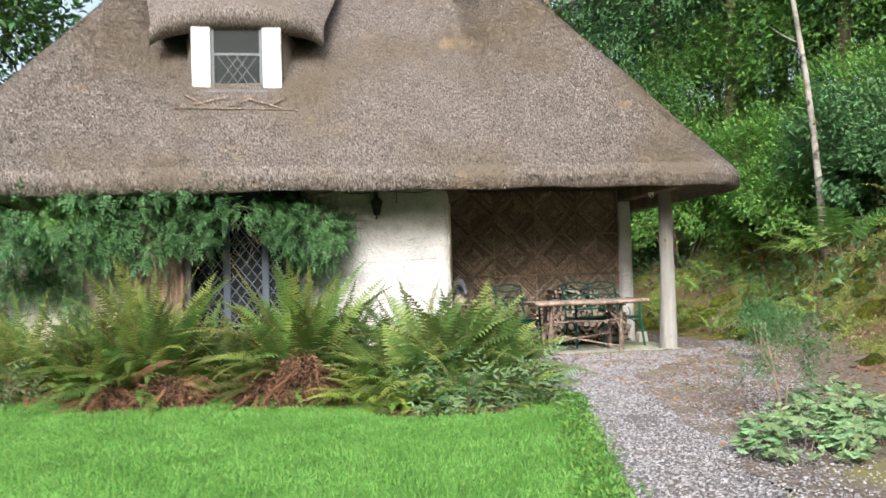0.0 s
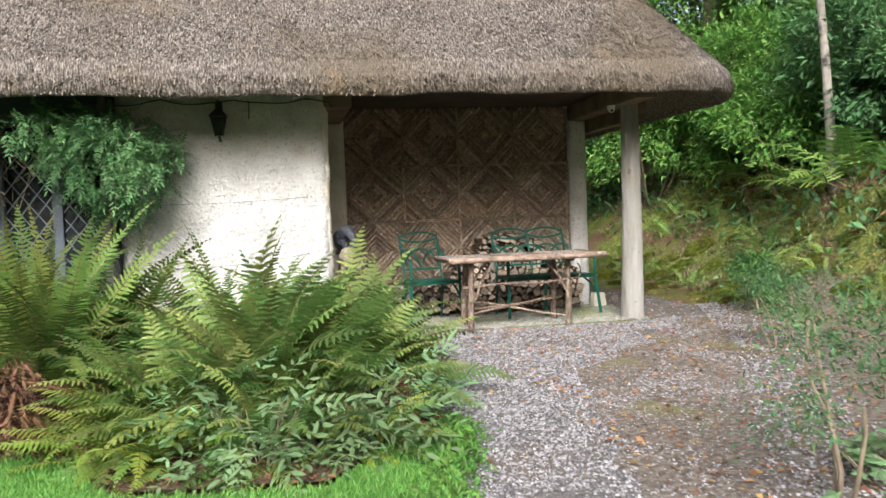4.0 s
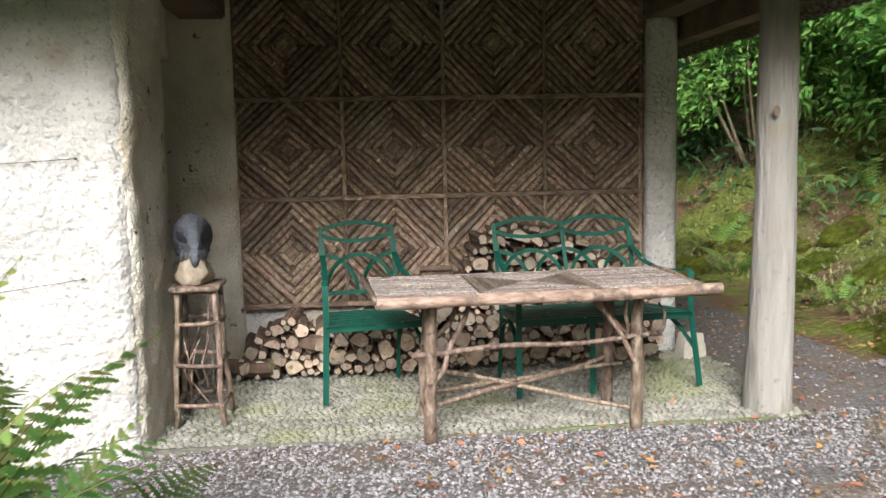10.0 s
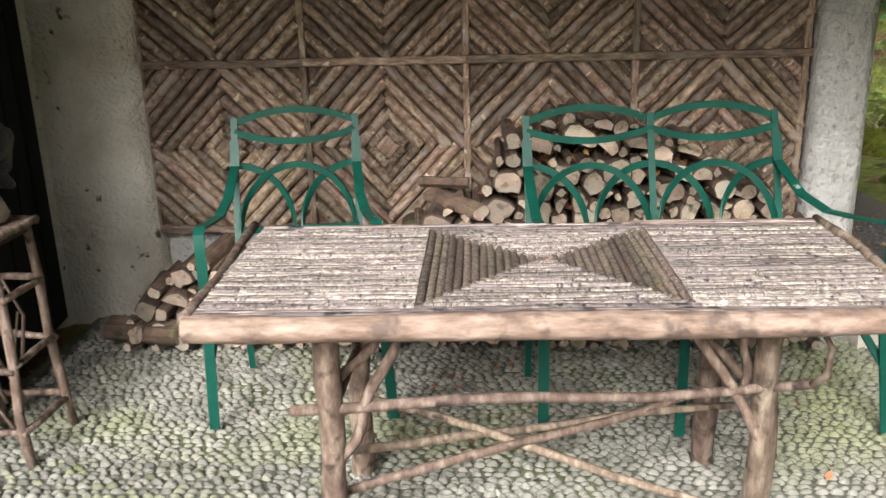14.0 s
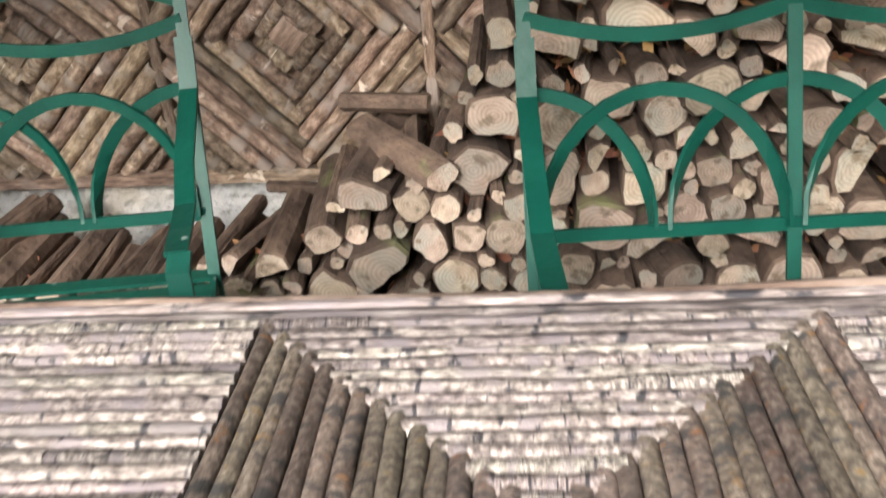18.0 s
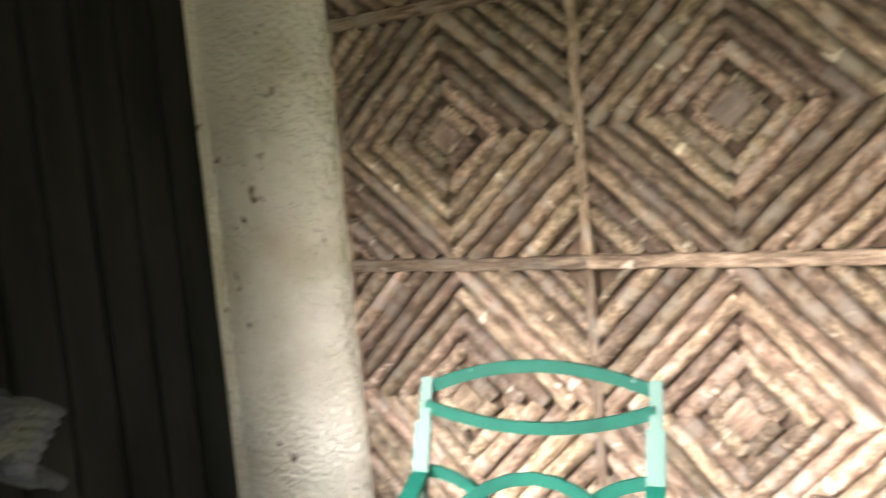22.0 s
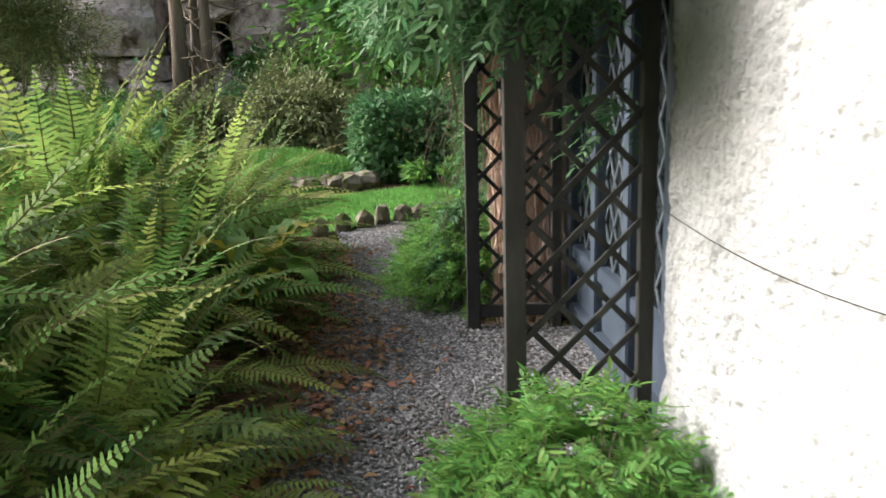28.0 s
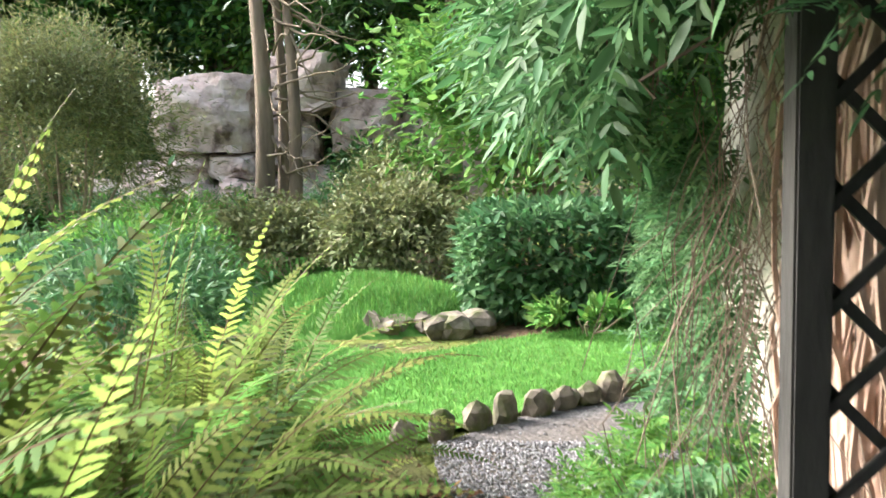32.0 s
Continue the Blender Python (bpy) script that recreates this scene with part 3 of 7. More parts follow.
    return shape(name, vs, fs, material, parent, label, smooth=True)


HOOK = -1.38
wall_front = plaster("wall_front", (HOOK, WY), (WX - 0.02, WY), -0.1, 2.3, 0.35, M_PLASTER, amp=0.02, step=0.018, lean=0.012)
tagged(wall_front, "rough whitewashed cottage wall with grey streaks", "wall", kind="structure")
DX, DOOR0, DOOR1 = 0.43, -0.84, -0.20
wall_side = plaster("wall_side", (WX + 0.004, WY + 0.008), (DX, DOOR0), -0.1, CEIL, 0.3, M_PLASTER_OLD, amp=0.018, step=0.015)
tagged(wall_side, "stained cream limewashed side wall of the open porch", "wall", kind="structure")
wall_lintel = plaster("wall_lintel", (DX, DOOR0), (0.30, 0.0), 1.86, CEIL, 0.3, M_PLASTER_OLD, amp=0.01)
tagged(wall_lintel, "limewashed wall over the black door", "wall", kind="structure")
wall_side_2 = plaster("wall_side_2", (0.205, -0.12), (0.33, 0.09), -0.1, 1.86, 0.2, M_PLASTER_OLD, amp=0.01, step=0.04)
tagged(wall_side_2, "weathered limewashed wall beside the door", "wall", kind="structure")
wall_jamb = plaster("wall_pillar_left", (0.20, -0.035), (PX0 + 0.022, -0.052), -0.05, CEIL, 0.25, M_PLASTER_OLD, amp=0.012, step=0.035)
tagged(wall_jamb, "narrow limewashed wall with dark stains beside the log panel", "wall", kind="structure")
wall_back = boxed("wall_back", (PX0 - 0.2, 3.34, 0.065, 0.35, -0.1, 2.3), M_PLASTER)
tagged(wall_back, "white plastered wall behind the log panel", "wall", kind="structure")
pillar_r = plaster("wall_pillar_right", (PX1, -0.08), (PX1 + 0.19, -0.08), -0.05, 2.075, 0.145, M_PLASTER, amp=0.008)
tagged(pillar_r, "white limewashed pillar at the end of the log panel", "pillar", kind="structure")
wall_west = plaster("wall_west", (-4.9, WY), (-2.86, WY), -0.1, 2.3, 0.35, M_PLASTER_OLD, amp=0.02, step=0.08)
tagged(wall_west, "shaded limewashed wall overgrown with creeper", "wall", kind="structure")
for nm, dims in (("wall_end", (-4.9, -4.6, WY + 0.36, 4.2, -0.1, 2.3)), ("wall_rear", (-4.9, 3.34, 4.0, 4.3, -0.1, 2.3)), ("wall_east", (3.05, 3.34, 0.36, 4.0, -0.1, 2.3))):
    tagged(boxed(nm, dims, M_PLASTER), "plain white cottage wall", "wall", kind="structure")

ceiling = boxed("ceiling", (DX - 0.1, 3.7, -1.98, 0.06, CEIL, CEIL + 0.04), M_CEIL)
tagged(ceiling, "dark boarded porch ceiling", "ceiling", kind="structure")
for nm, dims in (("beam_left", (0.36, PX0, -1.44, 0.0, 2.08, CEIL - 0.003)), ("beam_right", (PX1, PX1 + 0.2, -1.9, -0.02, 2.08, CEIL - 0.003)),
                 ("beam_end", (3.36, 3.5, -1.3, 3.5, 1.95, 2.12))):
    tagged(boxed(nm, dims, M_BEAM, bevel=0.012), "brown timber beam under the thatch", "beam", kind="structure")

# ---- roof ----
RX0, RX1, RY0, RY1, EAVE, SLOPE = -6.0, 4.2, -2.35, 5.2, 2.12, 1.0


roof = thing("roof", "thick weathered brown thatched roof with a rounded eave", "roof", kind="structure")
CORNER = 0.9
CX0, CX1, CY = RX0 + 3.3, RX1 - 3.3, (RY0 + RY1) / 2


def eave_line(step):
    per = []
    for cx, cy, a0 in ((RX1 - CORNER, RY0 + CORNER, -90), (RX1 - CORNER, RY1 - CORNER, 0), (RX0 + CORNER, RY1 - CORNER, 90), (RX0 + CORNER, RY0 + CORNER, 180)):
        per += [(cx + CORNER * math.cos(radians(a0 + 90 * k / 12)), cy + CORNER * math.sin(radians(a0 + 90 * k / 12))) for k in range(13)]
    out = []
    for i, p in enumerate(per):
        q = per[(i + 1) % len(per)]
        n = max(1, int(math.dist(p, q) / step))
        out += [(p[0] + (q[0] - p[0]) * k / n, p[1] + (q[1] - p[1]) * k / n) for k in range(n)]
    return out


def roof_point(x, y, d, h):
    """The point of the roof that lies d in from the eave at (x, y)."""
    tx = min(max(x, CX0), CX1)
    L = math.hypot(tx - x, CY - y)
    px, py = x + (tx - x) * d / L, y + (CY - y) * d / L
    return px, py, EAVE + h + 0.03 * noise.noise((px * 0.9, py * 0.9, 5)) + 0.014 * noise.noise((px * 5, py * 5, h))


def thatch():
    out = eave_line(0.11)
    prof = [(1.6, 0.20), (0.5, 0.05), (0.12, 0.0), (0.07, -0.05), (0.045, -0.055), (0.02, -0.04), (0.0, 0.01), (0.0, 0.09), (0.03, 0.17), (0.10, 0.25)] + [(0.10 + 3.4 * k / 30, 0.25 + 3.4 * k / 30 * SLOPE) for k in range(1, 31)]
    vs = [roof_point(x, y, d, h) for d, h in prof for x, y in out]
    n = len(out)
    fs = [(j * n + i, j * n + (i + 1) % n, (j + 1) * n + (i + 1) % n, (j + 1) * n + i) for j in range(len(prof) - 1) for i in range(n)]
    fs.append(tuple((len(prof) - 1) * n + i for i in range(n)))
    return shape("thatch", vs, fs, M_THATCH, roof, smooth=True)


thatch()


def reeds(count):
    """Loose reed ends that stand out of the front and the hip of the thatch."""
    rng = random.Random(3)
    line = [p for p in eave_line(0.02) if p[1] < RY0 + 1.2 or p[0] > RX1 - 1.0]
    vs, fs = [], []
    for _ in range(count):
        x, y = rng.choice(line)
        d = 0.02 + 3.2 * rng.random() ** 1.2
        h = rng.uniform(-0.04, 0.2) if d < 0.1 else 0.25 + (d - 0.1) * SLOPE
        d = 0.0 if d < 0.1 and h < 0.12 else d
        p = Vector(roof_point(x, y, d, h))
        tx = min(max(x, CX0), CX1)
        out = Vector((x - tx, y - CY, 0)).normalized()
        down = (out - Vector((0, 0, SLOPE * 0.75))).normalized()
        side = down.cross(Vector((0, 0, 1))).normalized()
        up = side.cross(down).normalized()
        if up.z < 0:
            up = -up
        L, w = rng.uniform(0.02, 0.06), rng.uniform(0.003, 0.0065)
        t = (down + side * rng.gauss(0, 0.35) + up * rng.uniform(0.0, 0.5)).normalized()
        k = len(vs)
        a = p - up * 0.004
        vs += [a - side * w, a + side * w, a + t * L + side * w * 0.7, a + t * L - side * w * 0.7]
        fs.append((k, k + 1, k + 2, k + 3))
    ob = shape("reed_ends", vs, fs, M_REED, roof)
    tagged(ob, kind="stuff")


reeds(150000)

# ---- post ----
def porch_post(x, y):
    t = thing("porch_post", "thick pale debarked tree-trunk post with a knot, carrying the eave", "post", x, y, 0)
    bm = bmesh.new()
    rings, seg = 26, 20
    rows = []
    for j in range(rings + 1):
        z = -0.05 + 2.28 * j / rings
        r = 0.094 + 0.02 * smooth(1.2, 0, z) - 0.012 * smooth(1.3, 2.2, z)
        row = []
        for k in range(seg):
            a = 2 * math.pi * k / seg
            rr = r * (1 + 0.06 * noise.noise((math.cos(a) * 1.3, math.sin(a) * 1.3, z * 1.6))) + 0.012 * math.exp(-((z - 1.44) ** 2) / 0.004 - ((a - 4.3) ** 2) / 0.2)
            row.append(bm.verts.new((rr * math.cos(a) + 0.02 * math.sin(z), rr * math.sin(a), z)))
        rows.append(row)
    for j in range(rings):
        for k in range(seg):
            bm.faces.new((rows[j][k], rows[j][(k + 1) % seg], rows[j + 1][(k + 1) % seg], rows[j + 1][k]))
    part("trunk", bm, M_POST, t, smooth=True)
    kb = bmesh.new()
    bmesh.ops.create_uvsphere(kb, u_segments=10, v_segments=6, radius=0.02, matrix=Matrix.Translation((-0.045, -0.118, 1.44)) @ Matrix.Diagonal((0.8, 0.5, 1.3, 1)))
    part("knot", kb, M_BEAM, t, "dark knot")
    return t


porch_post(3.29, -1.33)

# ---- dormer ----
def dormer():
    t = thing("dormer", "thatched eyebrow dormer with white jambs and a dark leaded window", "dormer", -2.185, -1.016, 3.57)
    for x0, x1 in ((-0.555, -0.325), (0.315, 0.55)):
        part("jamb", box(bmesh.new(), x0, x1, -0.10, 0.5, -0.11, 0.76, 0.01), M_PLASTER, t, "white plastered jamb")
    part("sill", box(bmesh.new(), -0.38, 0.37, -0.17, 0.0, -0.155, -0.105, 0.012), M_LEAD, t, "grey lead sill")
    # black sheet in place of the unlit room behind the dormer window
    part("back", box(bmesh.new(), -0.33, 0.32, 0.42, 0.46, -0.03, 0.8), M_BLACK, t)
    fr = bmesh.new()
    for d in ((-0.325, -0.285, -0.05, 0.0, -0.11, 0.75), (0.275, 0.315, -0.05, 0.0, -0.11, 0.75), (-0.325, 0.315, -0.045, -0.005, -0.11, -0.02), (-0.325, 0.315, -0.045, -0.005, 0.36, 0.39)):
        box(fr, *d)
    frame_part = part("window_frame", fr, M_LEAD, t)
    came = bmesh.new()
    for k in range(-5, 6):
        for sgn in (1, -1):
            # diagonal lead lines clipped to the lower sash
            pts = []
            for s in np.linspace(0, 0.33, 2):
                pts.append((k * 0.115 + sgn * (s - 0.165) * 0.8, s + 0.03))
            (xa, za), (xb, zb) = pts
            if min(xa, xb) > -0.29 and max(xa, xb) < 0.28:
                strap(came, [(xa, -0.035, za - 0.04), (xb, -0.035, zb)], 0.008, 0.006, (1, 0, 0.3))
    part("lead_lattice", came, M_LEAD, frame_part)
    part("pane", box(bmesh.new(), -0.285, 0.275, -0.028, -0.024, -0.02, 0.75), M_GLASS, t)
    # flat apron of combed reed below the sill
    apron = []
    for k in (0.03, -0.06):
        for y, z in ((-0.13, -0.14), (-0.47, -0.49)):
            apron += [(x, y - k * 0.7, z + k * 0.7) for x in (-0.60, 0.60)]
    shape("apron", apron, [(0, 1, 3, 2), (4, 6, 7, 5), (0, 4, 5, 1), (2, 3, 7, 6), (0, 2, 6, 4), (1, 5, 7, 3)], M_THATCH, t, "combed reed apron under the window")
    # thatched hood
    vs, fs = [], []
    n, m = 30, 10
    prof = [(-0.12, 0.04), (-0.2, 0.12), (-0.2, 0.22), (-0.1, 0.31), (0.2, 0.5), (0.6, 0.82), (1.0, 1.15), (1.3, 1.3)]
    for d, h in prof:
        for i in range(n + 1):
            u = -1 + 2 * i / n
            x = u * (1.09 + 0.25 * max(0, d))
            arch = 0.10 * (1 - u * u) - 0.09 * max(0, abs(u) - 0.85) / 0.15 - 0.02
            vs.append((x, d + 0.28 * abs(u) ** 3, 0.60 + h + arch + 0.012 * noise.noise((x * 4, d * 4, 3))))
    for d, h in [(0.9, 0.35), (0.0, 0.02)]:
        for i in range(n + 1):
            u = -1 + 2 * i / n
            vs.append((u * 1.02, d + 0.28 * abs(u) ** 3, 0.60 + h + 0.06 * (1 - u * u)))
    W = n + 1
    for j in range(len(prof) - 1):
        fs += [(j * W + i, j * W + i + 1, (j + 1) * W + i + 1, (j + 1) * W + i) for i in range(n)]
    k = len(prof) * W
    fs += [(k + i, k + i + 1, k + W + i + 1, k + W + i) for i in range(n)]
    fs += [(k + W + i, k + W + i + 1, i + 1, i) for i in range(n)]
    shape("hood", vs, fs, M_THATCH, t, "thick thatched hood", smooth=True)
    for sx in (-1, 1):
        vs, fs = [], []
        for j in range(7):
            for i in range(5):
                z = -0.12 + 0.85 * j / 6
                y = 0.9 * i / 4
                vs.append((sx * (0.56 + 0.35 * (i / 4) * (1 - j / 6) + 0.22 * (j / 6) * (i / 4) + 0.01 * noise.noise((y * 5, z * 5, sx))), y + 0.02, z))
        fs = [(j * 5 + i, j * 5 + i + 1, (j + 1) * 5 + i + 1, (j + 1) * 5 + i) for j in range(6) for i in range(4)]
        shape("cheek", vs, fs, M_REED, t, "reddish reed cheek", smooth=True)
    for a, b in (((-0.72, -0.28, -0.30), (0.75, -0.28, -0.33)), ((-0.62, -0.09, -0.1), (-0.3, -0.28, -0.3)), ((-0.5, -0.24, -0.25), (-0.1, -0.12, -0.13)), ((-0.15, -0.28, -0.31), (0.25, -0.12, -0.13)), ((0.1, -0.14, -0.14), (0.55, -0.28, -0.31)), ((0.35, -0.27, -0.3), (0.6, -0.13, -0.14))):
        part("spar", stick(bmesh.new(), Vector(a) + Vector((0, -0.20, -0.09)), Vector(b) + Vector((0, -0.20, -0.09)), 0.011, seg=5, rings=3, seed=a[0]), M_STICK, t)
    return t


dormer()


# ---- black door of the open porch ----
def plank_door():
    t = thing("door_1", "closed black-painted plank door in the porch side wall", "door", DX - 0.08, DOOR0 - 0.02, 0.03, 8.8, kind="structure")
    for k in range(6):
        part("plank", box(bmesh.new(), -0.02, 0.015 + 0.002 * (k % 2), 0.135 * k + 0.003, 0.135 * k + 0.132, 0, 1.84, 0.006), M_BLACK, t)
    part("door_frame", box(bmesh.new(), -0.045, -0.021, -0.03, 0.86, 0, 1.86), M_BLACK, t)
    return t


plank_door()


def leaf_mesh(name, C, D, N, L, W, material, parent=None, fold=0.15, rounded=False):
    """Many pointed leaves as one mesh: base points C, tip directions D, normals N, lengths L and widths W."""
    n = len(C)
    D = D / np.linalg.norm(D, axis=1, keepdims=True)
    S = np.cross(D, N)
    S /= np.linalg.norm(S, axis=1, keepdims=True) + 1e-9
    U = np.cross(S, D)
    L, W = np.broadcast_to(L, n)[:, None], np.broadcast_to(W, n)[:, None]
    V = np.empty((n, 7 if rounded else 4, 3))
    V[:, 0] = C
    V[:, 1] = C + D * L * 0.45 + S * W * 0.5 + U * W * fold
    V[:, 2] = C + D * L - U * L * 0.08
    V[:, 3] = C + D * L * 0.45 - S * W * 0.5 + U * W * fold
    I = np.arange(n)[:, None] * V.shape[1]
    F = np.concatenate([I + [0, 1, 2], I + [0, 2, 3]], 1).reshape(-1, 3)
    if rounded:                                        # oval blade, folded along the midrib
        for k, a, s in ((1, 0.26, 0.42), (2, 0.62, 0.40), (4, 0.62, -0.40), (5, 0.26, -0.42)):
            V[:, k] = C + D * L * a + S * W * s + U * (W * fold - L * 0.08 * a)
        V[:, 3] = C + D * L - U * L * 0.08
        V[:, 6] = C + D * L * 0.5 - U * L * 0.03
        F = np.concatenate([I + [k, (k + 1) % 6, 6] for k in range(6)], 1).reshape(-1, 3)
    me = bpy.data.meshes.new(name)
    me.vertices.add(V.shape[0] * V.shape[1])
    me.vertices.foreach_set("co", V.astype(np.float32).ravel())
    me.loops.add(len(F) * 3)
    me.loops.foreach_set("vertex_index", F.astype(np.int32).ravel())
    me.polygons.add(len(F))
    me.polygons.foreach_set("loop_start", np.arange(0, len(F) * 3, 3, dtype=np.int32))
    me.update(calc_edges=True)
    me.materials.append(material)
    ob = new(name, me)
    ob.parent = parent
    return ob



# ================= log panel =================
COLS = [PX0, 1.28, 1.89, 2.51, PX1]
ROWS_Z = [0.385, 1.03, 1.62, CEIL]


def log_mesh(name, seed, radius, seg=9, rings=7, material=None, knots=0.14):
    bm = bmesh.new()
    rng = random.Random(seed)
    rows = []
    for j in range(rings + 1):
        f = j / rings
        row = []
        bend = Vector((noise.noise((f * 2, seed, 1)), noise.noise((f * 2, seed, 5)), 0)) * radius * 0.25
        for k in range(seg):
            a = 2 * math.pi * k / seg
            r = radius * (1 + knots * noise.noise((math.cos(a) * 1.2 + seed * 3, math.sin(a) * 1.2, f * 4)) + 0.08 * noise.noise((seed, f * 9, 0)))
            row.append(bm.verts.new((bend.x + r * math.cos(a), bend.y + r * math.sin(a), f)))
        rows.append(row)
    for j in range(rings):
        for k in range(seg):
            bm.faces.new((rows[j][k], rows[j][(k + 1) % seg], rows[j + 1][(k + 1) % seg], rows[j + 1][k]))
    bm.faces.new([bm.verts.new(v.co) for v in rows[0]][::-1])
    bm.faces.new([bm.verts.new(v.co) for v in rows[-1]])
    me = bpy.data.meshes.new(name)
    bm.to_mesh(me)
    bm.free()
    me.materials.append(material)
    me.shade_smooth()
    return me


STICKS = [log_mesh("panel_log", s, 0.026, material=M_BARK) for s in range(6)]


def rail_mesh(seed):
    """A flat slat of unit length along z with uneven edges."""
    vs, fs, n = [], [], 9
    for j in range(n + 1):
        w = 0.026 * (1 + 0.10 * noise.noise((j * 0.9, seed * 5.0, 0)))
        d = 0.022 * (1 + 0.12 * noise.noise((j * 0.9, seed * 5.0, 7)))
        o = 0.003 * noise.noise((j * 0.5, seed * 3.0, 2))
        vs += [(o + a * w, b * d, j / n) for a, b in ((-1, -0.7), (-0.8, -1), (0.8, -1), (1, -0.7), (1, 1), (-1, 1))]
    for j in range(n):
        fs += [(6 * j + k, 6 * j + (k + 1) % 6, 6 * j + 6 + (k + 1) % 6, 6 * j + 6 + k) for k in range(6)]
    fs += [tuple(range(6))[::-1], tuple(6 * n + k for k in range(6))]
    me = bpy.data.meshes.new("rail")
    me.from_pydata(vs, [], fs)
    me.materials.append(M_BARK)
    return me


RAILS = [rail_mesh(k) for k in range(3)]
LOZENGE = boxed("panel_log", (-0.035, 0.035, 0.002, 0.03, -0.035, 0.035), M_BARK, bevel=0.006)
LOZENGE_MESH = LOZENGE.data
bpy.data.objects.remove(LOZENGE)


def between(a, b, s=1.0, roll=0.0):
    """The pose that lays a mesh of unit length along z from a to b."""
    a, b = Vector(a), Vector(b)
    d = b - a
    return Matrix.LocRotScale(a, d.to_track_quat("Z", "Y") @ Euler((0, 0, roll)).to_quaternion(), (s, s, d.length))


panel = thing("log_panel", "wall panel of split bark logs laid in concentric diamonds", "wall panel", 0, 0, 0, kind="structure")
part("backing", box(bmesh.new(), PX0, PX1, 0.028, 0.062, ROWS_Z[0] - 0.02, CEIL - 0.004), M_BARK2, panel, "dark backing boards")
_r = random.Random(11)
for x in COLS:
    for z0, z1 in zip(ROWS_Z, ROWS_Z[1:]):
        xx = min(max(x, PX0 + 0.022), PX1 - 0.022)
        share("rail", _r.choice(RAILS), panel, Matrix.LocRotScale((xx, 0.012, z0), None, (0.50, 0.62, z1 - z0)))
for z in ROWS_Z[:-1]:
    for x0, x1 in zip(COLS, COLS[1:]):
        share("rail", _r.choice(RAILS), panel, Matrix.LocRotScale((x0, 0.010, z), Euler((0, radians(90), 0)), (0.60, 0.70, x1 - x0)))
for ci, (x0, x1) in enumerate(zip(COLS, COLS[1:])):
    for ri, (z0, z1) in enumerate(zip(ROWS_Z, ROWS_Z[1:])):
        cx, cz, hx, hz = (x0 + x1) / 2, (z0 + z1) / 2, (x1 - x0) / 2 - 0.010, (z1 - z0) / 2 - 0.010
        share("panel_log", LOZENGE_MESH, panel, pose(cx, 0, cz, 0, 45, 0))
        for sx in (-1, 1):
            for sz in (-1, 1):
                s = 0.23
                while s < 1.86:
                    w = _r.uniform(0.165, 0.205)
                    rad = w * 0.5 * 0.62 * (hx + hz) / 2 / 0.026 * 1.12
                    e = 0.01
                    if s <= 1:
                        p, q = (0, s), (s, 0)
                    else:
                        p, q = (s - 1, 1), (1, s - 1)
                    a = (cx + sx * p[0] * hx, 0.018 + _r.uniform(-0.004, 0.003), cz + sz * p[1] * hz)
                    b = (cx + sx * q[0] * hx, 0.018 + _r.uniform(-0.006, 0.004), cz + sz * q[1] * hz)
                    cut = 0.0 if s > 0.3 else 0.06
                    a, b = Vector(a).lerp(Vector(b), cut), Vector(b).lerp(Vector(a), cut)
                    m = between(a, b, rad * (0.55 if s > 1.7 else 1), _r.random() * 6)
                    share("panel_log", _r.choice(STICKS), panel, m)
                    s += w


# ================= firewood =================
def firewood_mesh(seed, split):
    rng = random.Random(seed)
    bm = bmesh.new()
    n = 13
    pts = []
    for k in range(n):
        a = 2 * math.pi * k / n
        r = 0.05 * (1 + 0.5 * noise.noise((math.cos(a) * 0.9 + seed * 5, math.sin(a), 0)))
        x, z = r * math.cos(a), r * math.sin(a)
        if split:
            z = max(z, -0.012 + 0.004 * rng.random())
        pts.append((x, z))
    L = rng.uniform(0.27, 0.34)
    rows = []
    for j, (f, g) in enumerate(((0, 0.9), (0.02, 1.0), (0.35, 1.03), (0.7, 0.98), (0.98, 1.0), (1.0, 0.9))):
        rows.append([bm.verts.new((x * g * (1 + 0.05 * noise.noise((x * 30, z * 30, f * 5 + seed))), L * f, z * g)) for x, z in pts])
    for j in range(len(rows) - 1):
        for k in range(n):
            bm.faces.new((rows[j][k], rows[j + 1][k], rows[j + 1][(k + 1) % n], rows[j][(k + 1) % n]))
    for ring in (rows[0], rows[-1][::-1]):
        c = bm.verts.new(sum((v.co for v in ring), Vector()) / n + Vector((0, 0.003 * rng.random(), 0)))
        for k in range(n):
            f = bm.faces.new((ring[k], ring[(k + 1) % n], c))
            f.material_index = 1
    me = bpy.data.meshes.new("log")
    bm.to_mesh(me)
    bm.free()
    me.materials.append(M_BARK2)
    me.materials.append(M_ENDGRAIN)
    return me


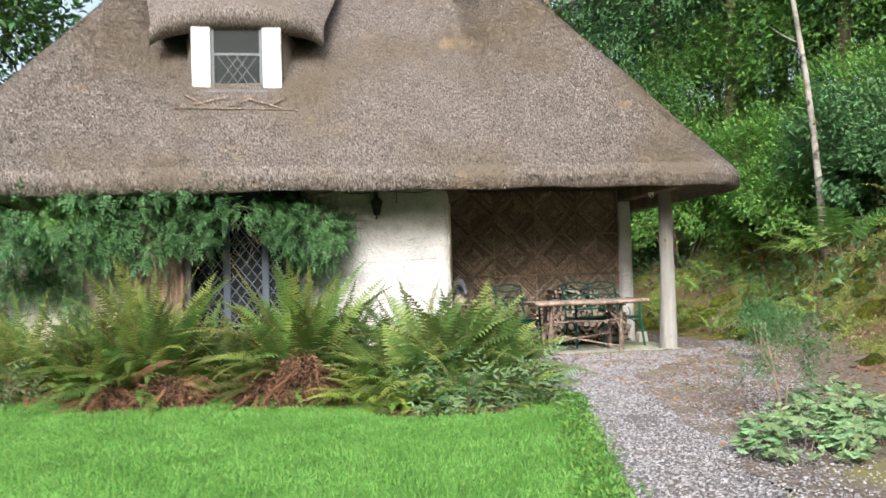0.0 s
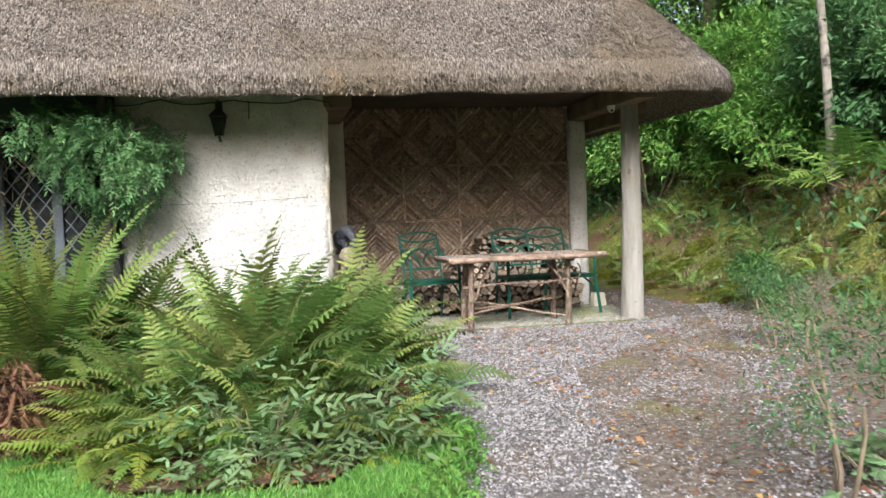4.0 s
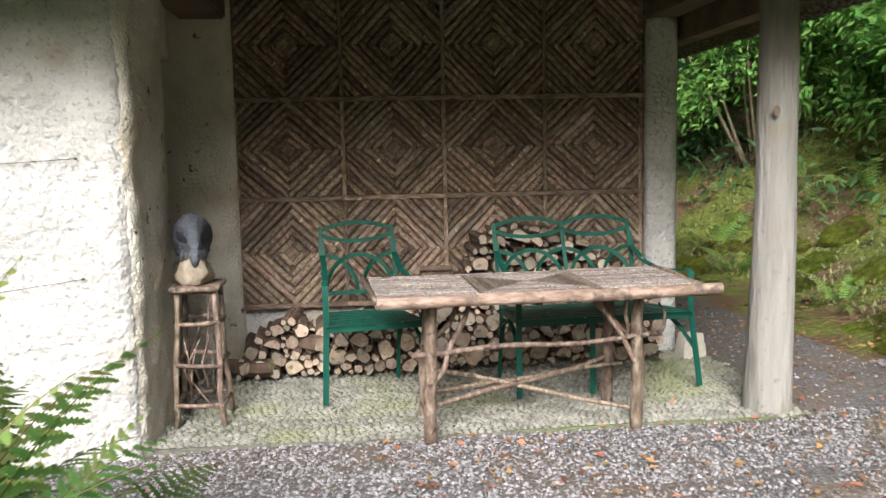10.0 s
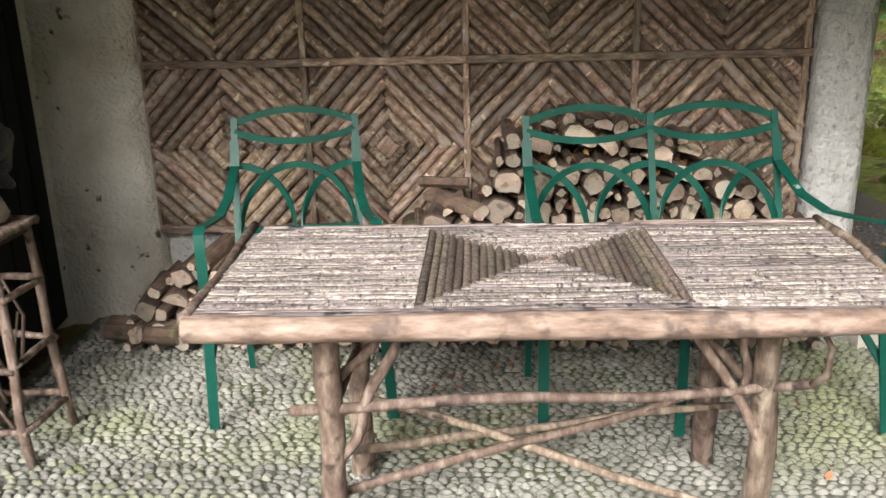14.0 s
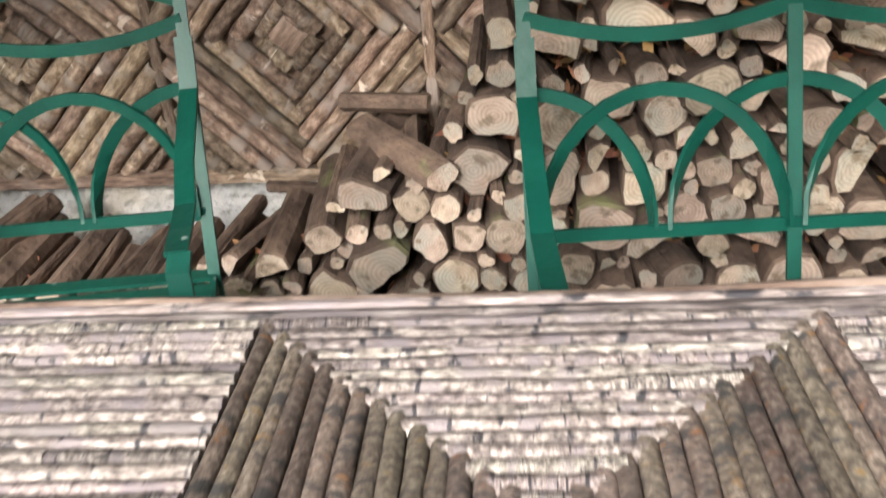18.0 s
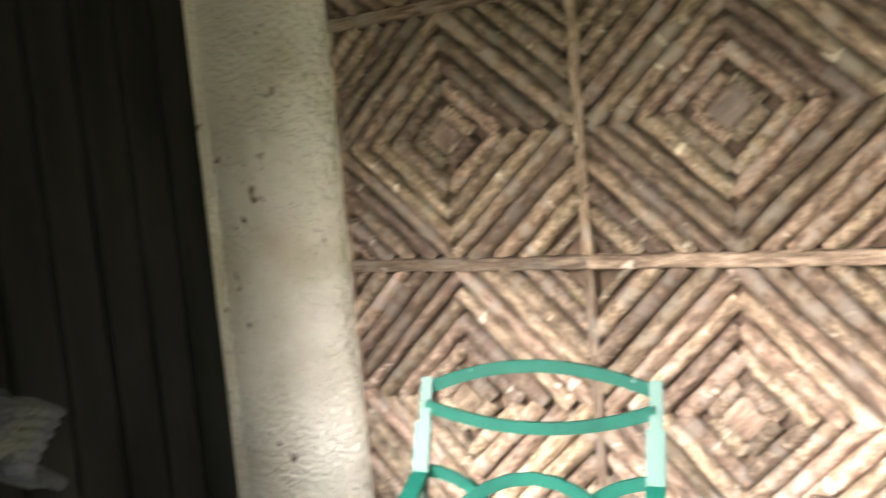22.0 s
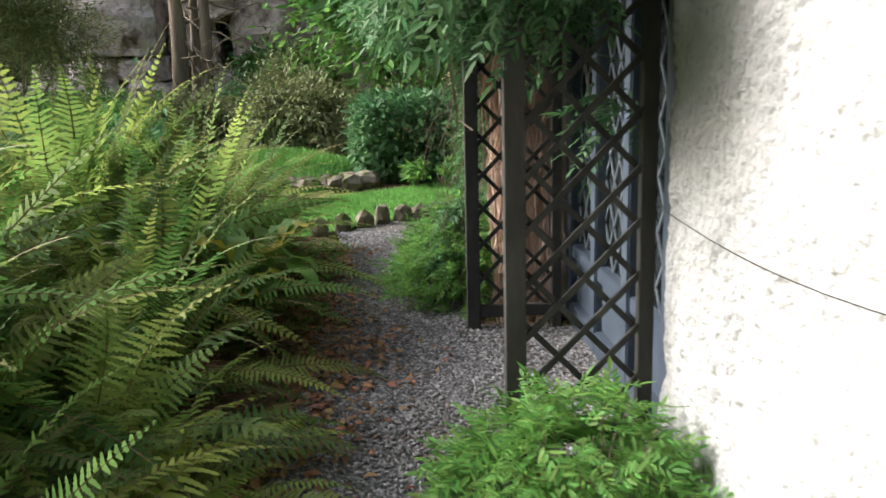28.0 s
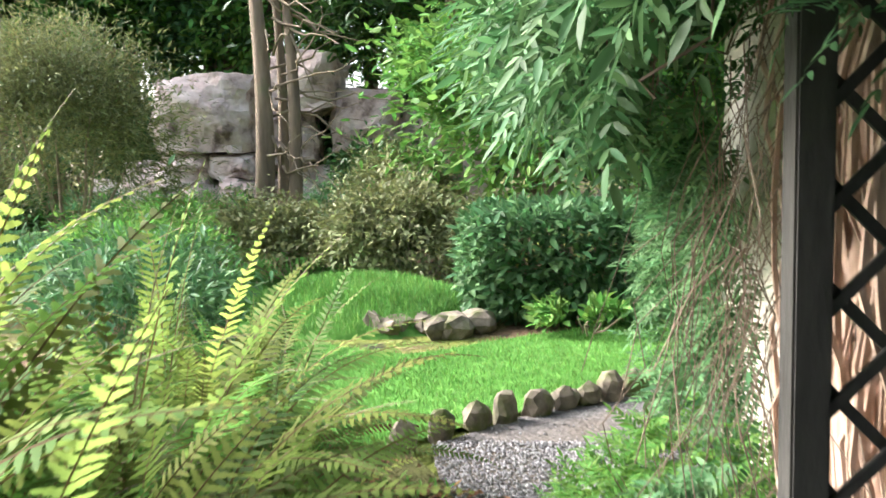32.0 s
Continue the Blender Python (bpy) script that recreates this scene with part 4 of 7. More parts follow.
def firewood():
    rng = random.Random(5)
    round_logs = [firewood_mesh(s, False) for s in range(9)]
    split_logs = [firewood_mesh(s + 20, True) for s in range(4)]

    def top(x):
        t = 0.29 + 0.04 * math.sin(x * 9) + 0.07 * smooth(1.55, 1.75, x)
        t += 0.17 * smooth(1.66, 1.85, x) + 0.24 * smooth(1.9, 2.08, x) - 0.22 * smooth(2.62, 2.82, x) - 0.2 * smooth(2.85, 3.1, x)
        return t * smooth(0.5, 0.95, x) + 0.03

    placed = []
    for r0, r1, tries in ((0.048, 0.062, 160), (0.036, 0.048, 2500), (0.027, 0.036, 7000), (0.015, 0.027, 26000)):
        for _ in range(tries):
            r = rng.uniform(r0, r1)
            x, z = rng.uniform(0.66, 3.1), rng.uniform(0.05 + r, 1.0)
            if z + r > top(x) + 0.05:
                continue
            if all((x - a) ** 2 + (z - b) ** 2 > ((r + c) * 0.86) ** 2 for a, b, c in placed):
                placed.append((x, z, r))
    # settle each log on what lies below it
    placed.sort(key=lambda p: p[1])
    for x, z, r in placed:
        half = rng.random() < 0.22
        me = rng.choice(split_logs if half else round_logs)
        s = r / 0.05
        out = -0.36 - 0.05 * rng.random() - 0.05 * (1 - z)
        m = Matrix.LocRotScale((x, out, z), Euler((rng.gauss(0, 0.05), rng.random() * 6.28 if not half else rng.gauss(0, 0.5), rng.gauss(0, 0.09))), (s, 1, s * rng.uniform(0.8, 1.05)))
        o = new("log", me)
        o.matrix_basis = m
        tagged(o, "split firewood log with a pale face" if half else "sawn firewood log with a pale round end", "log", "firewood stack by the wall")
    # bark chips and splinters between the logs
    g = np.random.default_rng(6)
    X, Zc = g.uniform(0.68, 3.1, 2600), g.uniform(0.06, 0.95, 2600)
    C = np.array([(x, -0.33 - 0.05 * (1 - z) + 0.05 * u, z) for x, z, u in zip(X, Zc, g.uniform(0, 1, 2600)) if z < top(x) + 0.03])
    chips = leaf_mesh("bark_chips", C, g.normal(size=C.shape), g.normal(size=C.shape) * 0.6 + np.array([0, -1, 0.3]), g.uniform(0.015, 0.05, len(C)), g.uniform(0.006, 0.022, len(C)), M_LEAFDRY)
    tagged(chips, "reddish bark chips and splinters between the firewood logs", "bark", kind="stuff")
    # logs that lie askew on the front of the heap
    for x, y, z, rz, ry, s in ((1.60, -0.40, 0.30, 62, 8, 0.8), (1.12, -0.47, 0.24, 40, -10, 0.9), (1.95, -0.44, 0.56, 35, 25, 0.6), (1.90, -0.16, 0.60, 80, 3, 0.4), (1.66, -0.16, 0.42, 80, 2, 0.27), (0.86, -0.42, 0.11, 80, 0, 1.0)):
        o = new("log", rng.choice(round_logs))
        o.matrix_basis = Matrix.LocRotScale((x, y, z), Euler((0, radians(ry), radians(rz))), (s, min(1, 1.7 * s), s))
        tagged(o, "dark bark-covered firewood log lying askew", "log", "firewood stack by the wall")


firewood()


# ================= table =================
def rustic_table():
    t = thing("table", "rustic table of peeled sticks with a diamond-patterned top", "table", 2.11, -1.355, 0.035, 1.2)
    Z = 0.655
    x0, x1, y0, y1 = -0.715, 0.715, -0.365, 0.335
    rng = random.Random(8)
    light = [log_mesh("top_stick", 40 + s, 0.0086, seg=6, rings=7, material=M_REDSTICK, knots=0.3) for s in range(6)]
    dark = [log_mesh("top_stick_dark", 60 + s, 0.0097, seg=7, rings=7, material=M_DARKSTICK, knots=0.3) for s in range(4)]
    top = part("tabletop", box(bmesh.new(), x0, x1, y0 + 0.02, y1 - 0.02, Z - 0.04, Z - 0.014, 0.004), M_BARK2, t)
    step, half = 0.0172, 0.275
    dy0, dy1, cym = -0.285, 0.275, 0.015
    n = int((y1 - y0 - 0.05) / step)
    for i in range(n):
        y = y0 + 0.05 + i * step
        # runs: beside the square, and in the square's front and back triangles
        f = min(1, abs(y - cym) / (cym - dy0 if y < cym else dy1 - cym))
        runs = [(x0, -half), (half, x1)]
        if f * half > 0.008:
            runs.append((-half * f - 0.012, half * f + 0.012))
        if y < dy0 or y > dy1:
            runs = [(x0, x1)]
        for a, b in runs:
            cuts = sorted([a, b] + ([rng.uniform(a + 0.08, b - 0.08)] if b - a > 0.3 and rng.random() < 0.6 else []))
            for p, q in zip(cuts, cuts[1:]):
                share("top_stick", rng.choice(light), top, between((p, y + rng.gauss(0, 0.001), Z - 0.006), (q, y + rng.gauss(0, 0.001), Z - 0.006 + rng.gauss(0, 0.0012)), rng.uniform(0.9, 1.15), rng.random() * 6))
    step = 0.0184
    for sx in (-1, 1):
        for i in range(int(half / step) + 1):
            x = half - 0.010 - i * step
            f = x / half
            ya, yb = cym + (dy0 - cym) * f, cym + (dy1 - cym) * f
            if yb - ya > 0.008:
                share("top_stick", rng.choice(dark), top, between((sx * x, ya, Z - 0.006), (sx * x + rng.gauss(0, 0.001), yb, Z - 0.006), 1.0, rng.random() * 6))
    part("front_edge", stick(bmesh.new(), (x0 + 0.005, y0 + 0.010, Z - 0.012), (x1 + 0.06, y0 + 0.03, Z - 0.012), 0.026, seg=12, rings=22, wob=0.014, seed=3), M_EDGE, t, "thick pale edge branch", smooth=True)
    part("back_edge", stick(bmesh.new(), (x0, y1 - 0.012, Z - 0.012), (x1, y1 - 0.012, Z - 0.008), 0.012, seg=8, rings=14, wob=0.01, seed=4), M_EDGE, t, smooth=True)
    for sx, x in ((0, x0), (1, x1)):
        part("end_stick", stick(bmesh.new(), (x, y0 + 0.02, Z - 0.002), (x - 0.03 + 0.04 * sx, y1 - 0.01, Z + 0.002), 0.012, seg=7, rings=8, wob=0.012, seed=7 + sx), M_STICK, t, smooth=True)
    legs = {"fl": (-0.48, -0.155), "fr": (0.48, -0.10), "bl": (-0.475, 0.19), "br": (0.46, 0.25)}
    tops = {"fl": (-0.47, -0.20), "fr": (0.47, -0.17), "bl": (-0.45, 0.12), "br": (0.44, 0.15)}
    for k, (x, y) in legs.items():
        tx, ty = tops[k]
        part("leg", stick(bmesh.new(), (x, y, -0.04), (tx, ty, Z - 0.03), 0.031, 0.026, seg=10, rings=12, wob=0.025, seed=x * 7 + y), M_STICK, t, smooth=True)
    bars = (((-0.56, -0.19, 0.38), (0.57, -0.15, 0.42), 0.013), ((-0.48, 0.03, 0.15), (0.5, 0.15, 0.21), 0.012), ((-0.50, -0.12, 0.12), (0.5, 0.22, 0.25), 0.012), ((-0.47, 0.17, 0.23), (0.50, -0.12, 0.06), 0.012),
            ((-0.48, -0.17, 0.22), (-0.30, -0.19, 0.60), 0.013), ((-0.47, -0.13, 0.42), (-0.26, 0.0, 0.62), 0.012), ((0.48, -0.14, 0.26), (0.28, -0.16, 0.60), 0.013), ((0.47, -0.1, 0.38), (0.24, -0.05, 0.62), 0.011),
            ((-0.47, -0.2, 0.38), (-0.46, 0.16, 0.40), 0.012), ((0.48, -0.16, 0.43), (0.46, 0.18, 0.42), 0.012), ((-0.5, -0.24, 0.60), (-0.48, 0.2, 0.60), 0.017), ((0.5, -0.22, 0.60), (0.49, 0.22, 0.60), 0.017), ((0.42, -0.15, 0.42), (0.43, -0.16, 0.62), 0.010))
    for i, (a, b, r) in enumerate(bars):
        part("brace", stick(bmesh.new(), a, b, r, r * 0.85, seg=8, rings=9, wob=0.03, seed=i * 1.7 + 30), M_STICK, t, smooth=True)
    curl = bmesh.new()
    tube(curl, [(0.56, -0.16, 0.42), (0.585, -0.17, 0.45), (0.59, -0.17, 0.51), (0.565, -0.16, 0.56)], [0.009, 0.008, 0.007, 0.005], 6)
    part("twig", curl, M_STICK, t, "curled twig", smooth=True)
    return t


rustic_table()


# ================= iron seats =================
def arc(p, q, rise, n=14, axis=(0, 0, 1)):
    p, q, a = Vector(p), Vector(q), Vector(axis)
    return [p.lerp(q, i / n) + a * rise * (1 - (2 * i / n - 1) ** 2) for i in range(n + 1)]


def half_ring(x0, x1, z, r_z, y, n=14):
    c, r = (x0 + x1) / 2, (x1 - x0) / 2
    return [(c - r * math.cos(math.pi * i / n), y, z + r_z * math.sin(math.pi * i / n)) for i in range(n + 1)]


def iron_seat(name, label, category, wide, bays, x, y, rz, flare=(0.03, 0.03)):
    """A seat of green flat iron bar with lens-shaped top rails and crossing arches; its origin is on the floor below the back's left end."""
    t = thing(name, label, category, x, y, 0.045, rz)
    W, T, H, SEAT, D = 0.021, 0.007, 0.85, 0.40, 0.36
    lean = lambda z: 0.16 * max(0, z - SEAT) / (H - SEAT)

    def bar(nm, pts, wide_=W, across=(0, 0, 1)):
        return part(nm, strap(bmesh.new(), pts, wide_, T, across), M_IRON, t)

    bx = wide / bays
    for i in range(bays + 1):
        full = i in (0, bays)
        pts = [(i * bx, lean(z) + 0.06 * smooth(0.3, 0.0, z), z) for z in ((0.0, 0.15, 0.3, SEAT, 0.55, 0.7, H) if full else (SEAT - 0.02, 0.55, 0.7, H))]
        bar("back_post", pts, 0.021, (1, 0, 0))
    for i in range(bays):
        a, b = i * bx, (i + 1) * bx
        bar("top_rail", arc((a, lean(H), H - 0.02), (b, lean(H), H - 0.02), 0.042))
        bar("lower_rail", arc((a, lean(H - 0.05), H - 0.045), (b, lean(H - 0.05), H - 0.045), -0.035))
        zb = SEAT + 0.10
        tall = 0.20
        # arches follow the lean of the back
        ring = [(x_, lean(z_) - 0.006, z_) for x_, _, z_ in half_ring(a + 0.012, b - 0.012, zb, tall, 0)]
        bar("arch", ring)
        for sgn, e in ((1, a), (-1, b)):
            q = [(e + sgn * (bx / 2 - 0.012) * math.sin(math.pi / 2 * k / 10), lean(zb + tall * math.cos(math.pi / 2 * k / 10)) + 0.004, zb + tall * math.cos(math.pi / 2 * k / 10)) for k in range(11)]
            bar("half_arch", q)
        bar("back_rail", [(a, lean(zb), zb), (b, lean(zb), zb)])
    n = 8
    for k in range(n):
        f = k / (n - 1)
        bar("seat_slat", [(-flare[0] * f, -D * f, SEAT), (wide + flare[1] * f, -D * f, SEAT)], 0.032, (0, 1, 0))
    for xx, fl in ((0, -flare[0]), (wide, flare[1])):
        X = lambda yy: xx + fl * (-yy / D)
        bar("seat_side", [(xx, 0.0, SEAT - 0.012), (X(-D), -D, SEAT - 0.012)], 0.03, (0, 0, 1))
        bar("front_leg", [(X(-D) + fl * 0.4, -D, 0.0), (X(-D) + fl * 0.2, -D, 0.2), (X(-D), -D, SEAT), (X(-D), -D, 0.56), (X(-D), -D + 0.005, 0.60), (X(-D), -D + 0.03, 0.615)], 0.03, (1, 0, 0))
        bar("arm_rest", [(X(yy), yy, zz) for yy, zz in ((-D + 0.03, 0.615), (-0.24, 0.605), (-0.15, 0.60), (-0.05, 0.63))] + [(xx, lean(0.70) - 0.012, 0.70), (xx, lean(0.78) - 0.009, 0.78)], 0.03, (1, 0, 0))
        bar("leg_hoop", [(X(-D) + fl * 0.2, -D, 0.2), (X(-D + 0.07), -D + 0.07, 0.31), (X(-D / 2), -D / 2, 0.375), (xx, -0.05, 0.32), (xx, 0.015, 0.22)], 0.022, (1, 0, 0))
    bar("front_apron", [(-flare[0], -D, SEAT - 0.02), (wide + flare[1], -D, SEAT - 0.02)], 0.03, (0, 0, 1))
    for xx in [i * bx for i in range(bays + 1)][1:-1]:
        bar("middle_leg", [(xx, -D + 0.01, 0.0), (xx, -D + 0.01, SEAT - 0.02)], 0.028, (1, 0, 0))
    return t


iron_seat("garden_chair", "green-painted iron garden armchair with arched back beside the table", "chair", 0.395, 1, 1.165, -0.62, 8, (0.04, 0.06))
iron_seat("garden_bench", "green-painted two-seat iron garden bench with arched back", "bench", 0.78, 2, 2.105, -0.68, 4, (0.0, 0.14))


# ================= stool with the bird =================
def twig_stool():
    t = thing("plant_stand", "tall twig stand with a slatted top and ladder rungs", "stand", 0.585, -1.05, 0.045)
    H = 0.63
    top = part("top", box(bmesh.new(), -0.09, 0.09, -0.105, 0.105, H - 0.02, H - 0.005), M_BARK2, t)
    rng = random.Random(4)
    for k in range(9):
        y = -0.104 + 0.026 * k
        part("top_slat", stick(bmesh.new(), (-0.095, y, H + 0.004), (0.095, y, H + 0.004), 0.0125, seg=7, rings=4, wob=0.006, seed=k), M_STICK, top, smooth=True)
    for y in (-0.122, 0.118):
        part("edge", stick(bmesh.new(), (-0.108, y, H + 0.006), (0.106, y, H + 0.006), 0.013, seg=8, rings=6, wob=0.008, seed=y), M_STICK, t, smooth=True)
    for x in (-0.104, 0.102):
        part("edge", stick(bmesh.new(), (x, -0.125, H + 0.010), (x, 0.122, H + 0.010), 0.0115, seg=8, rings=6, wob=0.008, seed=x * 50), M_STICK, t, smooth=True)
    for sx in (-1, 1):
        for sy in (-1, 1):
            part("leg", stick(bmesh.new(), (sx * 0.112, sy * 0.122, -0.02), (sx * 0.085, sy * 0.095, H - 0.005), 0.0145, 0.013, seg=8, rings=8, wob=0.02, seed=sx + 3 * sy), M_STICK, t, smooth=True)
    for z in (0.09, 0.28, 0.47):
        for a, b in (((-1, -1), (1, -1)), ((1, -1), (1, 1)), ((1, 1), (-1, 1)), ((-1, 1), (-1, -1))):
            w = 0.112 - 0.035 * z
            part("rung", stick(bmesh.new(), (a[0] * w, a[1] * (w + 0.01), z), (b[0] * w, b[1] * (w + 0.01), z + rng.uniform(-0.015, 0.015)), 0.0105, seg=7, rings=4, wob=0.01, seed=z * 9 + a[0] + b[1]), M_STICK, t, smooth=True)
    for k in range(9):
        x, y = rng.uniform(-0.07, 0.07), rng.choice((-0.07, 0.07, 0.0))
        a = Vector((x, y, rng.uniform(0.05, 0.3)))
        part("twig", tube(bmesh.new(), [a, a + Vector((rng.gauss(0, 0.03), rng.gauss(0, 0.03), 0.13)), a + Vector((rng.gauss(0, 0.04), rng.gauss(0, 0.04), 0.28))], [0.006, 0.005, 0.003], 5), M_STICK, t, smooth=True)


twig_stool()


def pedestal_stone():
    bm = bmesh.new()
    bmesh.ops.create_icosphere(bm, subdivisions=4, radius=1)
    for v in bm.verts:
        q = v.co.copy()
        for d, cap in (((0.9, -0.25, 0.45), 0.62), ((-0.8, 0.5, 0.4), 0.7), ((0.35, -0.85, 0.55), 0.66), ((-0.3, 0.1, 0.95), 0.8), ((0.6, 0.7, 0.3), 0.72), ((-0.7, -0.6, 0.1), 0.75), ((0.8, -0.5, -0.4), 0.7), ((0.2, 0.3, 0.95), 0.84)):
            d = Vector(d).normalized()
            over = q.dot(d) - cap
            if over > 0:
                q -= d * over * 0.94
        v.co = Vector((q.x * 0.10, q.y * 0.108, max(q.z, -0.62) * 0.088))
        v.co += v.co.normalized() * (0.005 * noise.noise(v.co * 26) + 0.0025 * noise.noise(v.co * 70))
    ob = part("stone", bm, M_ROCK, smooth=True)
    ob.matrix_basis = pose(0.575, -1.045, 0.045 + 0.645 + 0.057, 0, 0, 12)
    tagged(ob, "pale angular stone under the bird on the twig stand", "stone")


pedestal_stone()


def bird():
    """A bird of prey leaning forward over its perch; y runs from the beak (-) to the tail (+), z up from the feet."""
    bm = bmesh.new()

    def blob(c, r, rot=(0, 0, 0), sub=3):
        bmesh.ops.create_icosphere(bm, subdivisions=sub, radius=1, matrix=pose(*c, *rot) @ Matrix.Diagonal((*r, 1)))

    spine = [(-0.140, 0.073, 0.030), (-0.112, 0.091, 0.034), (-0.083, 0.106, 0.041), (-0.045, 0.118, 0.051), (0.000, 0.118, 0.064), (0.045, 0.106, 0.077), (0.090, 0.085, 0.078), (0.135, 0.062, 0.066), (0.175, 0.036, 0.045), (0.205, 0.012, 0.022)]
    tube(bm, [(0, y, z) for y, z, r in spine], [r for y, z, r in spine], 20)
    # head with a flat brow and a crest behind, cere and hooked beak
    blob((0, -0.152, 0.066), (0.030, 0.046, 0.031), (48, 0, 0))
    blob((0, -0.168, 0.064), (0.027, 0.034, 0.012), (52, 0, 0))
    blob((0, -0.124, 0.096), (0.024, 0.014, 0.022), (40, 0, 0))
    blob((0, -0.184, 0.013), (0.018, 0.014, 0.012))
    tube(bm, [(0, -0.174, 0.032), (0, -0.184, 0.008), (0, -0.190, -0.016), (0, -0.187, -0.033), (0, -0.178, -0.044), (0, -0.169, -0.047)], [0.018, 0.024, 0.021, 0.014, 0.007, 0.002], 12)
    for sx in (-1, 1):
        blob((sx * 0.026, -0.163, 0.052), (0.007, 0.010, 0.007))
        # folded wing: rounded shoulder, long flight feathers behind
        blob((sx * 0.066, 0.112, 0.074), (0.030, 0.062, 0.062), (-22, 0, 0), 4)
        for k in range(6):
            a = Vector((sx * (0.074 - 0.002 * k), 0.12 + 0.006 * k, 0.100 - 0.020 * k))
            b = Vector((sx * (0.050 - 0.002 * k), 0.292 - 0.016 * k, 0.040 - 0.015 * k))
            tube(bm, [a, a.lerp(b, 0.45) + Vector((sx * 0.008, 0, 0.004)), a.lerp(b, 0.85), b], [0.020, 0.019, 0.014, 0.006], 8)
        # thigh and clenched toes
        blob((sx * 0.034, 0.055, 0.020), (0.036, 0.052, 0.046), (20, 0, 0))
        tube(bm, [(sx * 0.034, 0.03, 0.03), (sx * 0.034, 0.012, 0.008), (sx * 0.034, 0.004, -0.015)], [0.026, 0.020, 0.018], 10)
        for k in (-1, 0, 1):
            blob((sx * 0.034 + 0.017 * k, -0.012, 0.010), (0.011, 0.015, 0.013))
            blob((sx * 0.034 + 0.019 * k, -0.022, -0.010), (0.010, 0.012, 0.014))
            tube(bm, [(sx * 0.034 + 0.019 * k, -0.024, -0.012), (sx * 0.034 + 0.019 * k, -0.026, -0.028), (sx * 0.034 + 0.019 * k, -0.018, -0.038)], [0.008, 0.006, 0.002], 6)
    for k in range(-2, 3):
        tube(bm, [(k * 0.010, 0.150, 0.000), (k * 0.014, 0.23, -0.045 - 0.003 * abs(k)), (k * 0.016, 0.300 - 0.008 * abs(k), -0.090)], [0.020, 0.018, 0.014], 8)
    # overlapping feathers on neck, back and breast
    rng = random.Random(2)
    for i in range(330):
        f = rng.random() ** 0.8 * 5.2 + 0.6
        j = min(8, int(f))
        (y0, z0, r0), (y1, z1, r1) = spine[j], spine[j + 1]
        g = f - j
        y, z, r = y0 + (y1 - y0) * g, z0 + (z1 - z0) * g, r0 + (r1 - r0) * g
        a = rng.uniform(0.1, math.pi - 0.1) if rng.random() < 0.7 else rng.uniform(-0.6, math.pi + 0.6)
        tilt = math.degrees(math.atan2(z1 - z0, y1 - y0))
        blob((r * 0.985 * math.cos(a), y, z + r * 0.985 * math.sin(a)), (0.0055, 0.017, 0.0042), (tilt + 7, math.degrees(math.pi / 2 - a), 0), 1)
    ob = part("bird_statue", bm, M_STONEBIRD)
    rm = ob.modifiers.new("fuse", "REMESH")
    rm.mode, rm.voxel_size, rm.use_smooth_shade = "VOXEL", 0.0030, True
    sm = ob.modifiers.new("soften", "SMOOTH")
    sm.factor, sm.iterations = 0.5, 2
    ob.matrix_basis = pose(0.572, -1.068, 0.045 + 0.645 + 0.150, 0, 0, 12) @ Matrix.Scale(1.01, 4)
    tagged(ob, "blue-grey cast statue of a crouching bird of prey", "statue")


bird()


# ================= wall fittings =================
def lantern():
    t = thing("wall_lantern", "black metal coach lantern with a curved bracket on the white wall", "lantern", -0.52, WY - 0.02, 1.80)
    part("back_plate", box(bmesh.new(), -0.03, 0.03, -0.01, 0.02, 0.16, 0.34, 0.006), M_BLACKMETAL, t)
    part("bracket", tube(bmesh.new(), [(0, -0.01, 0.30), (0, -0.06, 0.34), (0, -0.11, 0.33), (0, -0.12, 0.27)], 0.008, 8), M_BLACKMETAL, t)
    part("tail", tube(bmesh.new(), [(0, -0.01, 0.18), (0, -0.03, 0.09), (0, -0.02, 0.02), (0, 0.01, 0.0)], [0.008, 0.008, 0.008, 0.015], 8), M_BLACKMETAL, t)
    def ring(z, w):
        return [Vector((x * w, -0.12 + y * w, z)) for x, y in ((-1, -1), (1, -1), (1, 1), (-1, 1))]
    for k in range(4):
        bm = bmesh.new()
        tube(bm, [ring(0.03, 0.03)[k], ring(0.19, 0.062)[k]], 0.005, 6)
        part("corner_bar", bm, M_BLACKMETAL, t)
    bm = bmesh.new()
    a, b = ring(0.035, 0.028), ring(0.188, 0.058)
    va, vb = [bm.verts.new(p) for p in a], [bm.verts.new(p) for p in b]
    for k in range(4):
        bm.faces.new((va[k], va[(k + 1) % 4], vb[(k + 1) % 4], vb[k]))
    part("glass", bm, M_GLASS, t, "dark glass panes")
    bm = bmesh.new()
    rows = [[bm.verts.new(p) for p in ring(z, w)] for z, w in ((0.185, 0.072), (0.20, 0.072), (0.25, 0.03), (0.27, 0.012))]
    for i in range(3):
        for k in range(4):
            bm.faces.new((rows[i][k], rows[i][(k + 1) % 4], rows[i + 1][(k + 1) % 4], rows[i + 1][k]))
    bm.faces.new(rows[0][::-1]); bm.faces.new(rows[-1])
    part("cap", bm, M_BLACKMETAL, t)
    bm = bmesh.new()
    bmesh.ops.create_uvsphere(bm, u_segments=10, v_segments=6, radius=0.013, matrix=Matrix.Translation((0, -0.12, 0.018)))
    part("finial", bm, M_BLACKMETAL, t)


lantern()


